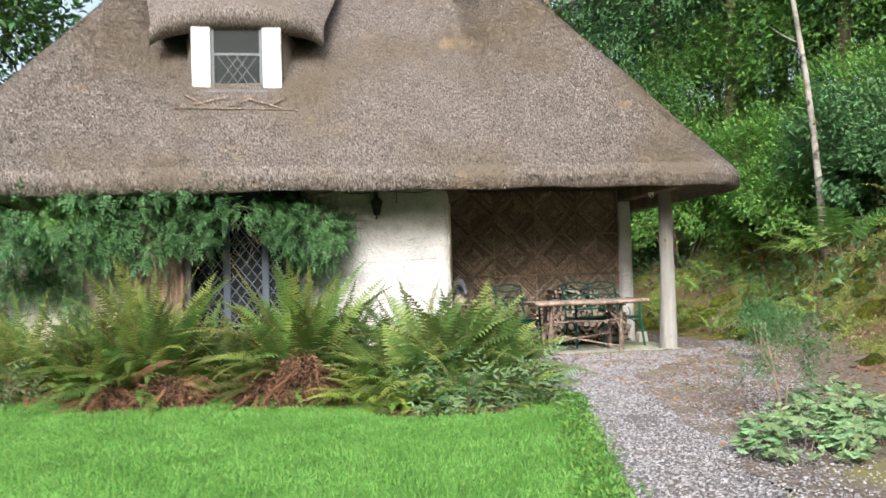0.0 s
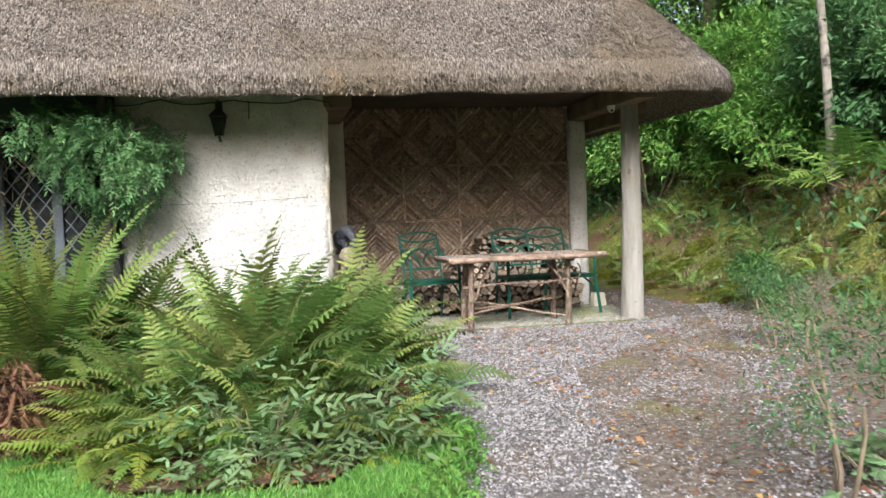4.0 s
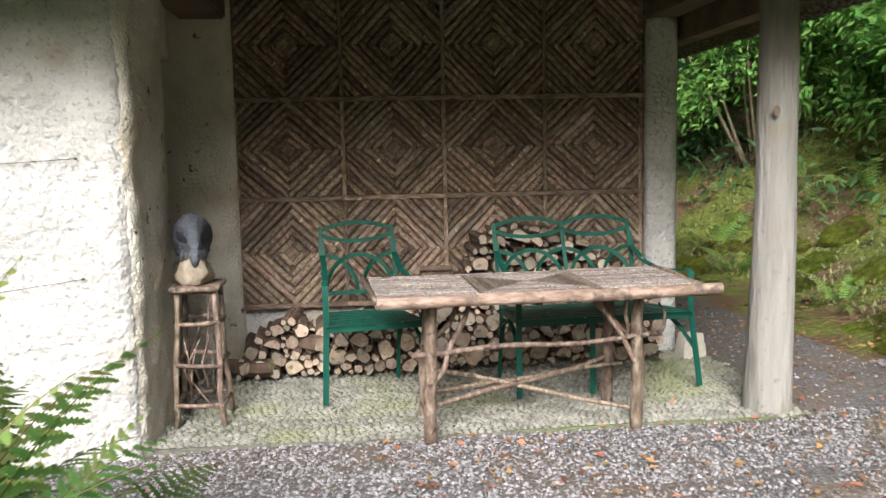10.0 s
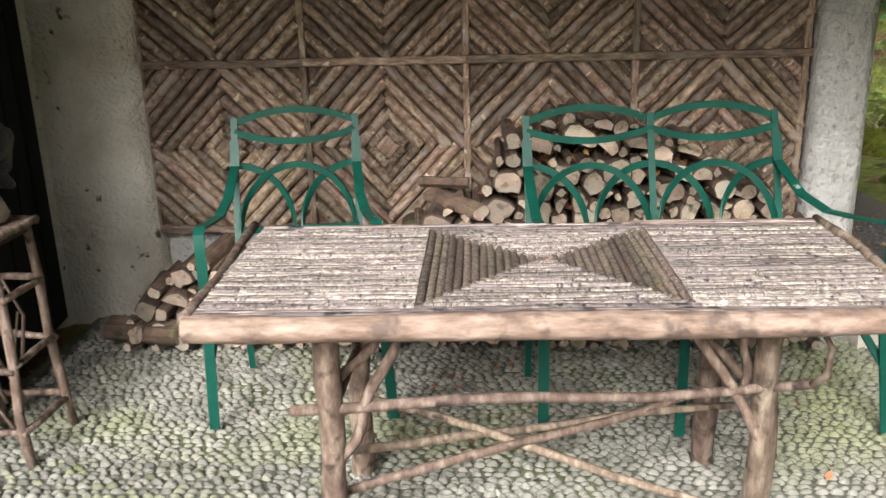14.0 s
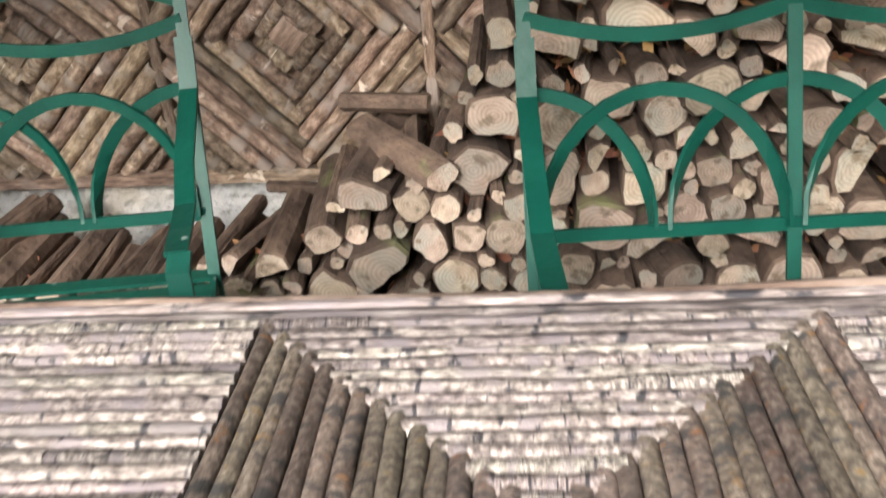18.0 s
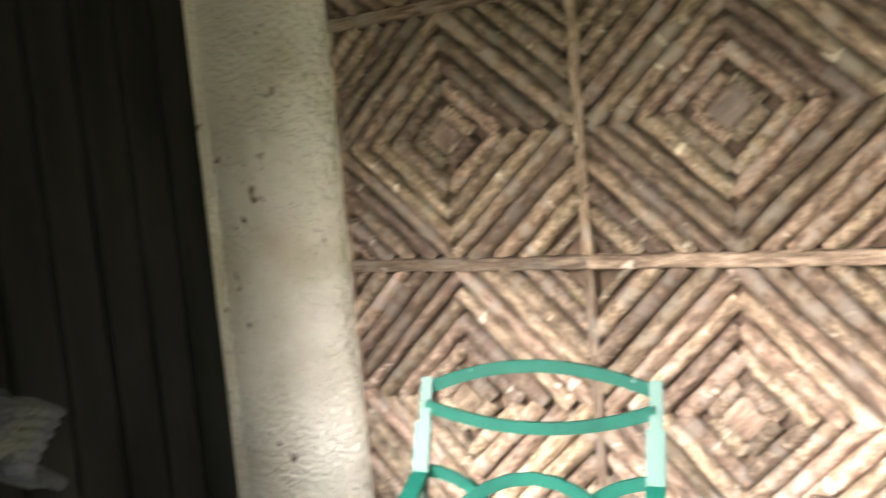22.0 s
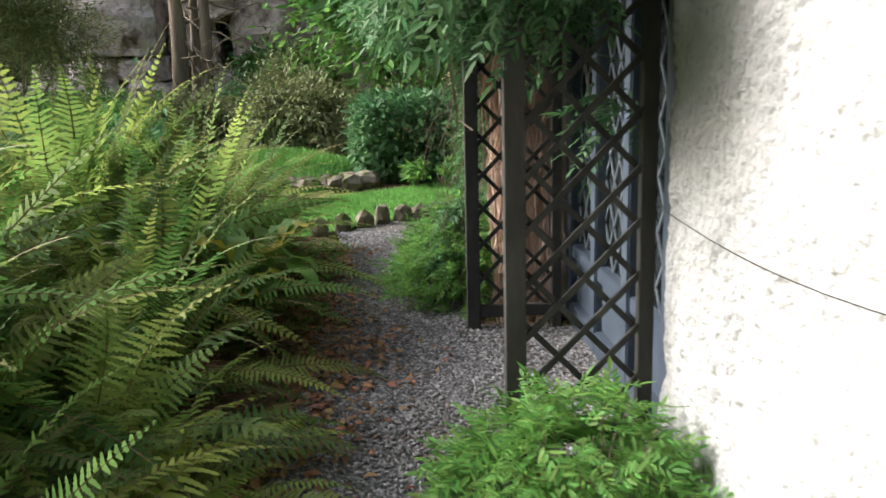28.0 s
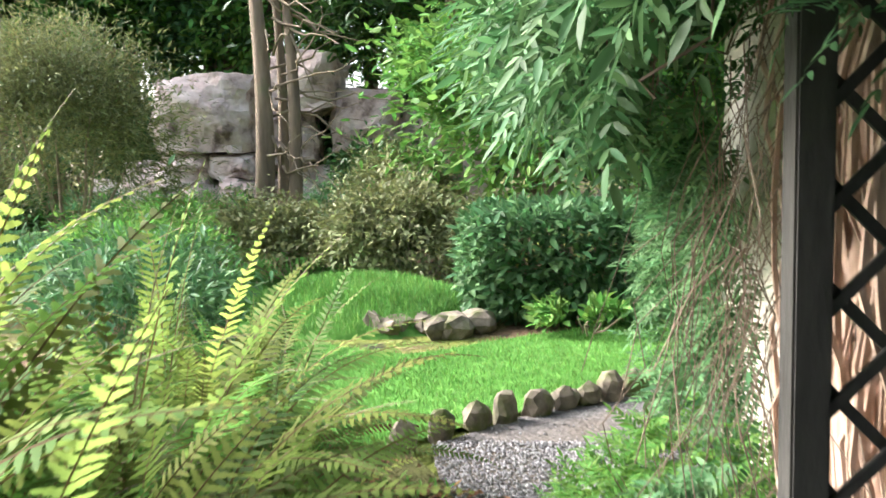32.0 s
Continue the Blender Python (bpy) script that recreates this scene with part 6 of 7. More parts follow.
# ---- ferns and bracken on the bank ----
_b = random.Random(77)
for i in range(64):
    y = _b.uniform(-7.5, 7.0)
    x = 4.6 - 1.6 * smooth(-3.0, -8.0, y) + _b.uniform(0.5, 6.5)
    tall = _b.random() < 0.6 and bank(x, y) > 0.7
    fern(x, y, 12 if tall else 15, _b.uniform(1.0, 1.5) if tall else _b.uniform(0.45, 0.85), 300 + i, BRACKEN if tall else FAR, dry=0.05, skirt=0, label="light green bracken on the wooded bank" if tall else "green fern growing on the mossy bank", group="ferns on the bank", flat=0.0)

# ================= creeper on the cottage =================
def creeper():
    t = thing("creeper", "dense green climber with feathery leaves hanging under the eave", "climbing plant", -2.6, -1.6, 0.0)
    rng = np.random.default_rng(21)
    P = []
    # masses under the eave: middle x, z, half sizes, depth range, count
    for cx, cz, rx, rz, y0, y1, n in ((-4.7, 1.68, 0.55, 0.42, -2.2, -1.6, 520), (-3.95, 1.58, 0.5, 0.42, -2.2, -1.6, 520), (-3.25, 1.74, 0.5, 0.34, -1.98, -1.55, 420), (-2.68, 1.68, 0.36, 0.36, -1.92, -1.55, 290), (-3.6, 1.98, 1.3, 0.12, -2.15, -1.6, 360),
                                      (-1.82, 1.82, 0.30, 0.27, -2.1, -1.58, 240), (-1.36, 1.58, 0.42, 0.42, -2.1, -1.56, 480), (-1.06, 1.66, 0.27, 0.26, -1.95, -1.52, 190), (-1.5, 1.98, 0.55, 0.10, -2.0, -1.55, 150),
                                      (-4.5, 0.75, 0.7, 0.7, -1.75, -1.52, 760), (-3.3, 0.3, 0.3, 0.25, -2.0, -1.6, 170), (-1.48, 1.15, 0.10, 0.35, -1.75, -1.5, 40)):
        q = rng.normal(size=(n * 3, 3))
        q = q / np.linalg.norm(q, axis=1, keepdims=True) * rng.uniform(0.35, 1.0, (n * 3, 1)) ** 0.5
        q = q * np.array([rx, (y1 - y0) / 2, rz]) + np.array([cx, (y0 + y1) / 2, cz])
        keep = np.array([noise.noise((a * 2.6, b * 2.6, c * 3.0)) > -0.08 and c < 2.12 for a, b, c in q])
        P.append(q[keep][:n])
    P = np.concatenate(P) - np.array([-2.6, -1.6, 0.0])
    out = np.tile(np.array([0.0, -0.8, 0.0]), (len(P), 1)) + rng.normal(size=(len(P), 3)) * 0.4
    creeper_leaves("leaves", 5, P, out, 0.125, M_LEAF, t)
    H = []
    for cx, cz, rx, rz, cy, n in ((-3.15, 1.62, 0.45, 0.36, -2.12, 230), (-2.66, 1.74, 0.34, 0.26, -2.06, 130), (-3.75, 1.66, 0.5, 0.30, -2.2, 190), (-4.55, 1.72, 0.5, 0.30, -2.2, 160), (-1.40, 1.66, 0.42, 0.34, -2.08, 170), (-1.10, 1.48, 0.24, 0.22, -2.02, 60), (-2.15, 1.92, 0.35, 0.12, -2.1, 60), (-3.3, 2.08, 1.3, 0.08, -2.28, 130)):
        q = rng.normal(size=(n, 3))
        H.append(q / np.linalg.norm(q, axis=1, keepdims=True) * rng.uniform(0.3, 1.0, (n, 1)) ** 0.5 * np.array([rx, 0.16, rz]) + np.array([cx, cy, cz]))
    H = np.concatenate(H) - np.array([-2.6, -1.6, 0.0])
    creeper_leaves("hanging_leaves", 8, H, np.tile(np.array([0.0, -0.7, -0.15]), (len(H), 1)) + rng.normal(size=(len(H), 3)) * 0.35, 0.155, M_LEAF, t, pairs=5)
    S = rng.uniform(size=(190, 3)) * np.array([0.8, 0.45, 0.45]) + np.array([-1.75, -0.60, 1.68])
    creeper_leaves("hanging_spray", 7, S, np.tile(np.array([-0.3, -0.6, -0.2]), (190, 1)) + rng.normal(size=(190, 3)) * 0.4, 0.15, M_LEAFBRIGHT, t, pairs=6)
    # woody stems: the peeling main trunk and thin strands
    bm = bmesh.new()
    r = random.Random(6)
    part("trunk", tube(bm, [(-0.52 + 0.05 * math.sin(z * 2), 0.09 + 0.03 * math.cos(z * 3), z) for z in np.linspace(-0.05, 2.05, 12)], [0.22, 0.20, 0.18, 0.19, 0.18, 0.17, 0.18, 0.17, 0.16, 0.16, 0.15, 0.13], 12), M_PAPERBARK, t, "pale papery trunk", smooth=True)
    for k in range(150):
        bm = bmesh.new()
        x0 = r.uniform(-0.75, -0.2)
        y0 = r.uniform(-0.13, 0.12)
        pts = [(x0 + 0.13 * noise.noise((k * 3.7, z * 2.4, 0)), y0 + 0.11 * noise.noise((k * 3.7, z * 2.4, 9)), z) for z in np.linspace(-0.05, 2.0, 15)]
        tube(bm, pts, r.uniform(0.003, 0.009), 4)
        part("vine", bm, M_PAPERBARK, t)
    bm = bmesh.new()
    for k in range(120):
        x0, z0, y0 = r.uniform(-2.4, 1.6), r.uniform(1.6, 2.1), r.uniform(-0.38, 0.0)
        pts = [Vector((x0, y0, z0))]
        for _ in range(4):
            pts.append(pts[-1] + Vector((r.gauss(0, 0.09), r.gauss(0, 0.05), -abs(r.gauss(0.05, 0.09)))))
        tube(bm, pts, 0.003, 4)
    # tangle of bare dry stems beyond the far trellis
    for k in range(110):
        pts = [Vector((r.uniform(-1.0, -0.35), r.uniform(-0.25, 0.05), r.uniform(0.8, 1.6)))]
        way = Vector((r.gauss(0, 0.025), r.gauss(-0.005, 0.02), -0.12))
        for _ in range(6):
            pts.append(pts[-1] + way + Vector((r.gauss(0, 0.05), r.gauss(0, 0.04), r.gauss(0, 0.03))))
        tube(bm, pts, 0.0015, 4)
    tagged(part("tangle", bm, M_BEAM, t), "thin dry stems", kind="stuff")


creeper()

# herb-like plant at the trellis foot and beyond
def herb(x, y, seed, n, r, h, label, size=0.10, material=None, pairs=6):
    t = thing("border_plant", label, "plant", x, y, height(x, y))
    rng = np.random.default_rng(seed)
    a = rng.uniform(0, 2 * np.pi, n)
    q = np.sqrt(rng.uniform(0, 1, n)) * r
    z = h * (1 - (q / r) ** 2 * 0.75) * rng.uniform(0.35, 1.0, n)
    P = np.stack([q * np.cos(a), q * np.sin(a), z], 1)
    out = np.stack([np.cos(a), np.sin(a), np.full(n, 0.5)], 1)
    creeper_leaves("leaves", seed, P, out, size, material or M_LEAFBRIGHT, t, pairs=pairs)
    bm = bmesh.new()
    r_ = random.Random(seed)
    for k in range(14):
        aa, rr = r_.uniform(0, 6.28), r_.uniform(0.2, 0.8) * r
        tube(bm, [(0.3 * rr * math.cos(aa), 0.3 * rr * math.sin(aa), -0.04), (rr * math.cos(aa), rr * math.sin(aa), h * 0.7)], [0.004, 0.002], 4)
    tagged(part("stalk_tuft", bm, M_TWIG, t), kind="stuff")


herb(-1.05, -1.78, 31, 620, 0.30, 0.36, "feathery bright green plant at the foot of the trellis")
herb(-0.62, -1.70, 32, 170, 0.17, 0.20, "low bright green feathery plant by the white wall")
herb(-3.35, -1.85, 33, 900, 0.38, 0.42, "feathery green plant spilling onto the gravel")
herb(-3.9, -1.75, 34, 800, 0.42, 0.45, "green leafy plant beside the path")


# ================= trees and shrubs =================
def rhododendron(x, y, s, seed, material=None, n=4200):
    bush("shrub", "large evergreen shrub with long glossy leaves on the bank", "shrub", seed, x, y, height(x, y) - 0.1, 1.3 * s, 1.3 * s, 1.3 * s, int(n * 3.0), 0.105, material or M_LEAF, k=90, spread=0.13 * s, ratio=0.36)


for i, (x, y, s) in enumerate(((7.0, 1.8, 0.95), (7.2, 3.2, 1.2), (7.6, 0.4, 1.1), (6.2, 4.6, 1.0), (8.4, -1.4, 1.0), (7.3, -0.6, 0.8), (8.8, 2.0, 1.3), (6.5, 6.0, 1.3), (5.0, 6.8, 1.2), (9.2, -3.6, 1.1))):
    rhododendron(x, y, s, 400 + i, M_LEAFBRIGHT if i in (0, 1, 3, 6) else M_LEAF)
for i, (x, y, h, rx, m, n) in enumerate(((10.5, 3.0, 9, 2.6, 0, 5200), (12.0, -1.0, 10, 2.8, 1, 5200), (9.0, 7.5, 10, 2.8, 0, 5200), (13.5, 6.0, 13, 3.4, 1, 5600), (11.0, -5.0, 9, 2.6, 1, 5000), (5.5, 11.0, 12, 2.8, 1, 4200), (14.5, -8.0, 11, 3.2, 0, 4600), (16.5, 1.5, 14, 3.6, 1, 5200),
                                         (17.0, 11.0, 15, 4.0, 1, 4600), (9.5, 14.0, 14, 3.2, 1, 4200), (1.5, 15.0, 13, 2.4, 1, 3000), (12.5, -12.5, 10, 3.2, 0, 3800))):
    tree("tree", "tall broadleaf tree in dense green leaf on the bank" if m == 0 else "tall dark green woodland tree on the bank", 500 + i, x, y, h, 0.16, h * 0.55, (rx, rx, h * 0.42), n * 3, 0.15, M_LEAF if m == 0 else M_LEAFDARK, k=170, spread=0.5)
tree("birch", "slender pale-barked birch leaning on the bank", 560, 6.45, 0.0, 7.5, 0.05, 6.8, (0.8, 0.8, 1.0), 1200, 0.09, M_LEAFBRIGHT, lean=(-0.75, 0.0), limbs=6, bark=M_BIRCH)

# young shrub, ground-cover plants right of the path
bush("young_shrub", "young shrub with thin stems and small leaves by the path", "shrub", 610, 1.95, -6.35, 0.0, 0.34, 0.34, 0.52, 3000, 0.03, M_LEAF, k=20, spread=0.075, stems=3, ratio=0.3)
bush("young_shrub", "spindly young shrub with tiny leaves on the bank edge", "shrub", 611, 3.55, -3.4, height(3.55, -3.4), 0.3, 0.3, 0.4, 2400, 0.03, M_LEAF, k=24, spread=0.08, stems=4, ratio=0.3)
bush("young_shrub", "small dark-leaved shrub at the gravel's edge", "shrub", 612, 4.45, -1.5, height(4.45, -1.5), 0.3, 0.3, 0.36, 700, 0.07, M_LEAFDARK, k=30, spread=0.07)


def broad_leaves(x, y, seed, n, r):
    t = thing("ground_cover", "low clump of broad scalloped green leaves beside the path", "plant", x, y, height(x, y), group="ground cover along the path")
    rng = random.Random(seed)
    me = bpy.data.meshes.get("broad_leaf")
    if me is None:
        vs, fs = [(0, 0, 0)], []
        for k in range(15):
            a = 2 * math.pi * k / 14 - 0.25
            rr = 0.05 * (1 + 0.28 * math.cos(5 * a)) * (0.55 if k in (0,) else 1)
            vs.append((0.03 + rr * math.cos(a), rr * math.sin(a), -0.012 + 0.006 * math.cos(5 * a)))
        fs = [(0, k, k + 1) for k in range(1, 15)]
        me = bpy.data.meshes.new("broad_leaf")
        me.from_pydata(vs, [], fs)
        me.materials.append(M_GROUNDCOVER)
    for i in range(int(n * 2.6)):
        a, q = rng.uniform(0, 6.28), r * math.sqrt(rng.random())
        s = rng.uniform(0.35, 0.95)
        m = Matrix.Translation((q * math.cos(a), q * math.sin(a), 0.03 + 0.20 * (1 - q / r) * rng.uniform(0.4, 1.1) + 0.07 * rng.random())) @ Euler((rng.gauss(0, 0.3), rng.gauss(0.15, 0.3), rng.uniform(0, 6.28))).to_matrix().to_4x4() @ Matrix.Diagonal((s, s, s, 1))
        share("leaf", me, t, m)
    bm = bmesh.new()
    for i in range(10):
        a, q = rng.uniform(0, 6.28), r * math.sqrt(rng.random())
        tube(bm, [(q * math.cos(a) * 0.6, q * math.sin(a) * 0.6, -0.03), (q * math.cos(a), q * math.sin(a), 0.12)], 0.003, 4)
    tagged(part("stalk_tuft", bm, M_TWIG, t), kind="stuff")


for i, (x, y, n, r) in enumerate(((1.75, -6.9, 60, 0.38), (1.35, -7.5, 60, 0.36), (2.2, -6.9, 50, 0.4), (1.9, -7.6, 60, 0.4), (2.4, -6.2, 44, 0.35))):
    broad_leaves(x, y, 700 + i, n, r)

# ================= far garden =================
def clipped_hedge(x0, x1, y0, y1, z1, n, seed):
    """A hedge clipped to a rounded block, its leaves thickest on the skin."""
    t = thing("hedge", "clipped dark green laurel hedge beyond the small lawn", "hedge", (x0 + x1) / 2, (y0 + y1) / 2, height((x0 + x1) / 2, (y0 + y1) / 2))
    rng = np.random.default_rng(seed)
    q = rng.uniform(-1, 1, (n, 3))
    q /= (np.abs(q) ** 5).sum(1, keepdims=True) ** 0.2
    q *= rng.uniform(0.72, 1.02, (n, 1)) + 0.05 * np.sin(q[:, :1] * 9) * np.cos(q[:, 1:2] * 8)
    P = q * np.array([(x1 - x0) / 2, (y1 - y0) / 2, z1 / 2]) + np.array([0, 0, z1 / 2 + 0.02])
    out = q / np.linalg.norm(q, axis=1, keepdims=True)
    L = 0.10 * rng.uniform(0.6, 1.25, n)
    leaf_mesh("foliage", P, out * 0.8 + rng.normal(size=(n, 3)) * 0.6, out * 0.6 + np.array([0, 0, 0.8]) + rng.normal(size=(n, 3)) * 0.3, L, L * 0.42, M_LEAF, t, rounded=True)
    r = random.Random(seed)
    for i in range(9):
        a, b = r.uniform(-0.7, 0.7) * (x1 - x0) / 2, r.uniform(-0.8, 0.8) * (y1 - y0) / 2
        part("stem", stick(bmesh.new(), (a, b, -0.05), (a * 1.1, b * 1.1, z1 * 0.8), 0.02, 0.008, seg=6, rings=4, wob=0.06, seed=i), M_TWIG, t, smooth=True)


clipped_hedge(-9.0, -7.5, -2.65, -0.9, 0.86, 12000, 620)


def grass_mound(cx, cy, rx, ry, h):
    """A low turfed mound beside the stream, with its grass."""
    up = lambda x, y: h * max(0.0, 1 - ((x - cx) / rx) ** 2 - ((y - cy) / ry) ** 2) ** 0.6 + 0.03 * noise.noise((x * 3, y * 3, 0))
    ob = sheet("mound", cx - rx, cx + rx, cy - ry, cy + ry, 0.09, lambda x, y: height(x, y) - 0.03 + up(x, y), M_LAWN)
    tagged(ob, "low turfed mound of bright grass beyond the small lawn", "mound", kind="structure")
    rng = np.random.default_rng(71)
    a, r = rng.uniform(0, 6.28, 9000), np.sqrt(rng.uniform(0, 0.97, 9000))
    P = np.array([(x, y, height(x, y) - 0.03 + up(x, y)) for x, y in zip(cx + rx * r * np.cos(a), cy + ry * r * np.sin(a))])
    g = leaf_mesh("mound_grass", P, rng.normal(size=P.shape) * 0.4 + np.array([0, 0, 1]), rng.normal(size=P.shape), rng.uniform(0.04, 0.11, 9000), 0.008, M_GRASS)
    tagged(g, "soft long grass on the mound", "grass", kind="stuff")


grass_mound(-8.15, -3.45, 1.0, 1.0, 0.30)


def stream_stones():
    rng = random.Random(83)
    for i in range(7):
        x, y = -7.2 - 0.25 * rng.random(), -3.25 + 0.12 * i + rng.gauss(0, 0.05)
        bm = bmesh.new()
        bmesh.ops.create_icosphere(bm, subdivisions=2, radius=1)
        s_ = (rng.uniform(0.08, 0.16), rng.uniform(0.08, 0.2), rng.uniform(0.06, 0.13))
        for v in bm.verts:
            v.co = Vector((v.co.x * s_[0], v.co.y * s_[1], v.co.z * s_[2])) + noise.noise_vector(v.co * 1.8 + Vector((i, 3, 0))) * 0.04
        ob = part("stream_stone", bm, M_EDGESTONE)
        ob.matrix_basis = pose(x, y, height(x, y) + 0.05, 0, 0, rng.uniform(0, 180))
        tagged(ob, "dark mossy stone at the far edge of the small lawn", "stone", "stones beyond the small lawn")


stream_stones()
bush("shrub", "tall bright green broad-leaved shrub beyond the hedge", "shrub", 621, -11.0, -1.5, height(-11, -1.5), 1.5, 2.1, 2.1, 15000, 0.15, M_LEAFBRIGHT, k=170, spread=0.3, ratio=0.4, rounded=True)
bush("shrub", "brownish heath-like shrub in the border", "shrub", 622, -9.8, -3.3, height(-9.8, -3.3), 0.85, 1.0, 0.62, 12000, 0.08, M_LEAFOLIVE, k=70, spread=0.13)
bush("shrub", "low olive-brown shrub in the border", "shrub", 623, -10.6, -4.6, height(-10.6, -4.6), 1.0, 1.1, 0.5, 9000, 0.08, M_LEAFOLIVE, k=60, spread=0.13)
bush("shrub", "pale yellow-green rounded shrub", "shrub", 624, -11.3, -3.6, height(-11.3, -3.6), 0.7, 0.7, 0.8, 7000, 0.08, M_LEAFOLIVE, k=50, spread=0.13)
bush("shrub", "grey-green willow-like tree crown with fine leaves", "shrub", 626, -11.6, -7.7, height(-11.6, -7.7), 1.25, 1.3, 1.9, 26000, 0.10, M_LEAFOLIVE, k=130, spread=0.26, ratio=0.22)
bush("shrub", "dark dense shrub beneath the pale tree", "shrub", 627, -11.2, -8.6, height(-11.2, -8.6), 0.8, 0.8, 0.7, 2600, 0.12, M_LEAFDARK, k=60)
bush("border_plant", "pale green leafy plant at the lawn's far edge", "plant", 628, -7.25, -1.75, height(-7.25, -1.75), 0.5, 0.4, 0.14, 500, 0.09, M_LEAFBRIGHT, k=20)
bush("shrub", "overgrown bright green shrub by the creeper", "shrub", 629, -6.4, 0.6, height(-6.4, 0.6), 0.9, 0.8, 1.0, 3000, 0.10, M_LEAFBRIGHT, k=70, spread=0.2)
for i, (x, y, h, rx, m) in enumerate(((-17, -3.2, 8, 3.0, 1), (-22, -9.0, 11, 4.0, 1), (-15.5, 1.5, 9, 3.0, 0), (-24, -3.0, 12, 4.0, 1), (-20, -15, 11, 4.0, 0), (-26, -20, 12, 4.5, 1), (-13, 5.0, 9, 3.0, 1), (-30, -12, 14, 5, 1), (-9.5, 8, 9, 2.8, 1))):
    tree("tree", "tall woodland tree in full green leaf beyond the garden" if m == 0 else "dark green woodland tree beyond the garden", 650 + i, x, y, h, 0.2, h * 0.6, (rx, rx, h * 0.42), 9000, 0.26, M_LEAF if m == 0 else M_LEAFDARK, k=160, spread=0.6)


def bare_tree(x, y):
    t = thing("old_tree", "old twin-stemmed tree with stripped bark and dead twigs", "tree", x, y, height(x, y))
    for dx, dy, r, h in ((0, 0, 0.12, 5.0), (0.05, 0.42, 0.085, 4.6), (-0.2, 0.2, 0.07, 4.8)):
        bm = bmesh.new()
        tube(bm, [(dx + 0.05 * math.sin(z * 1.3), dy + 0.08 * math.sin(z + dx), z) for z in np.linspace(-0.15, h, 10)], [r * (1.25 - 0.08 * k) for k in range(10)], 10)
        part("trunk", bm, M_TRUNK, t, "pale stripped trunk", smooth=True)
    r = random.Random(9)
    for k in range(34):
        z = r.uniform(1.0, 3.6)
        p = Vector((r.uniform(-0.05, 0.1), r.uniform(0.1, 0.5), z))
        pts = [p]
        d = Vector((r.uniform(-0.2, 0.5), r.uniform(0.2, 1.0), r.uniform(-0.4, 0.6)))
        for _ in range(6):
            pts.append(pts[-1] + d * 0.24 + Vector((r.gauss(0, 0.05), r.gauss(0, 0.06), r.gauss(-0.02, 0.07))))
        bm = bmesh.new()
        tube(bm, pts, [0.022, 0.018, 0.014, 0.011, 0.009, 0.006, 0.004], 5)
        part("branch", bm, M_TWIG, t, smooth=True)
    bm = bmesh.new()
    tube(bm, [(0.02, 0.35, 3.3), (0.05, 0.7, 3.8), (0.05, 1.2, 4.2), (0.05, 1.7, 4.5)], [0.11, 0.1, 0.085, 0.07], 8)
    part("limb", bm, M_TRUNK, t, smooth=True)
    crown("crown", 17, (0, 0.4, 4.9), (1.3, 1.6, 0.8), 40, 1500, 0.3, 0.14, M_LEAF, t)


bare_tree(-12.5, -5.5)


def cliff():
    t = thing("cliff", "pale pinkish rock face with ledges, dark cracks and an overhang", "cliff", -17.0, 0, 0.3, kind="structure")
    # depth of the face, y range, z range: the pale boulder, its ledges, the darker crag behind the old tree
    blocks = ((0.55, -8.75, -6.95, 1.45, 2.85), (0.25, -8.85, -7.85, 0.85, 1.42), (0.15, -7.9, -6.8, 0.95, 1.43), (0.45, -8.9, -7.6, 0.25, 0.84), (0.30, -7.65, -6.6, 0.2, 0.93), (0.1, -8.5, -7.0, -0.4, 0.3),
              (-0.3, -6.9, -5.9, 1.2, 2.3), (-0.1, -6.7, -5.5, 2.2, 3.3), (-0.6, -6.6, -5.6, -0.3, 1.2), (-1.6, -5.7, -4.0, -0.4, 1.4), (-0.4, -5.6, -4.3, 1.5, 2.6), (-0.8, -4.4, -2.6, 0.3, 2.4), (-0.6, -9.9, -8.8, -0.4, 1.3), (-1.0, -10.8, -9.6, -0.4, 0.9))
    for i, (out, y0, y1, z0, z1) in enumerate(blocks):
        bm = bmesh.new()
        box(bm, -1.6, out, y0, y1, z0, z1)
        bmesh.ops.subdivide_edges(bm, edges=bm.edges[:], cuts=11, use_grid_fill=True)
        cy, cz, hy, hz = (y0 + y1) / 2, (z0 + z1) / 2, (y1 - y0) / 2, (z1 - z0) / 2
        for v in bm.verts:
            c = v.co
            u, w = (c.y - cy) / hy, (c.z - cz) / hz
            c.x -= 0.28 * (abs(u) ** 4 + max(0, w) ** 3) + (0.25 * max(0, -w) if i == 0 else 0)
            ledge = 0.10 * round(noise.noise((c.y * 0.9 + i, c.z * 3.2, 1)) * 3) / 3
            c.x += ledge
            v.co += noise.noise_vector((c.x * 1.5 + i, c.y * 1.5, c.z * 2.0)) * 0.15 + noise.noise_vector((c.x * 5, c.y * 5, c.z * 6)) * 0.05
        part("rock", bm, M_CLIFF, t)


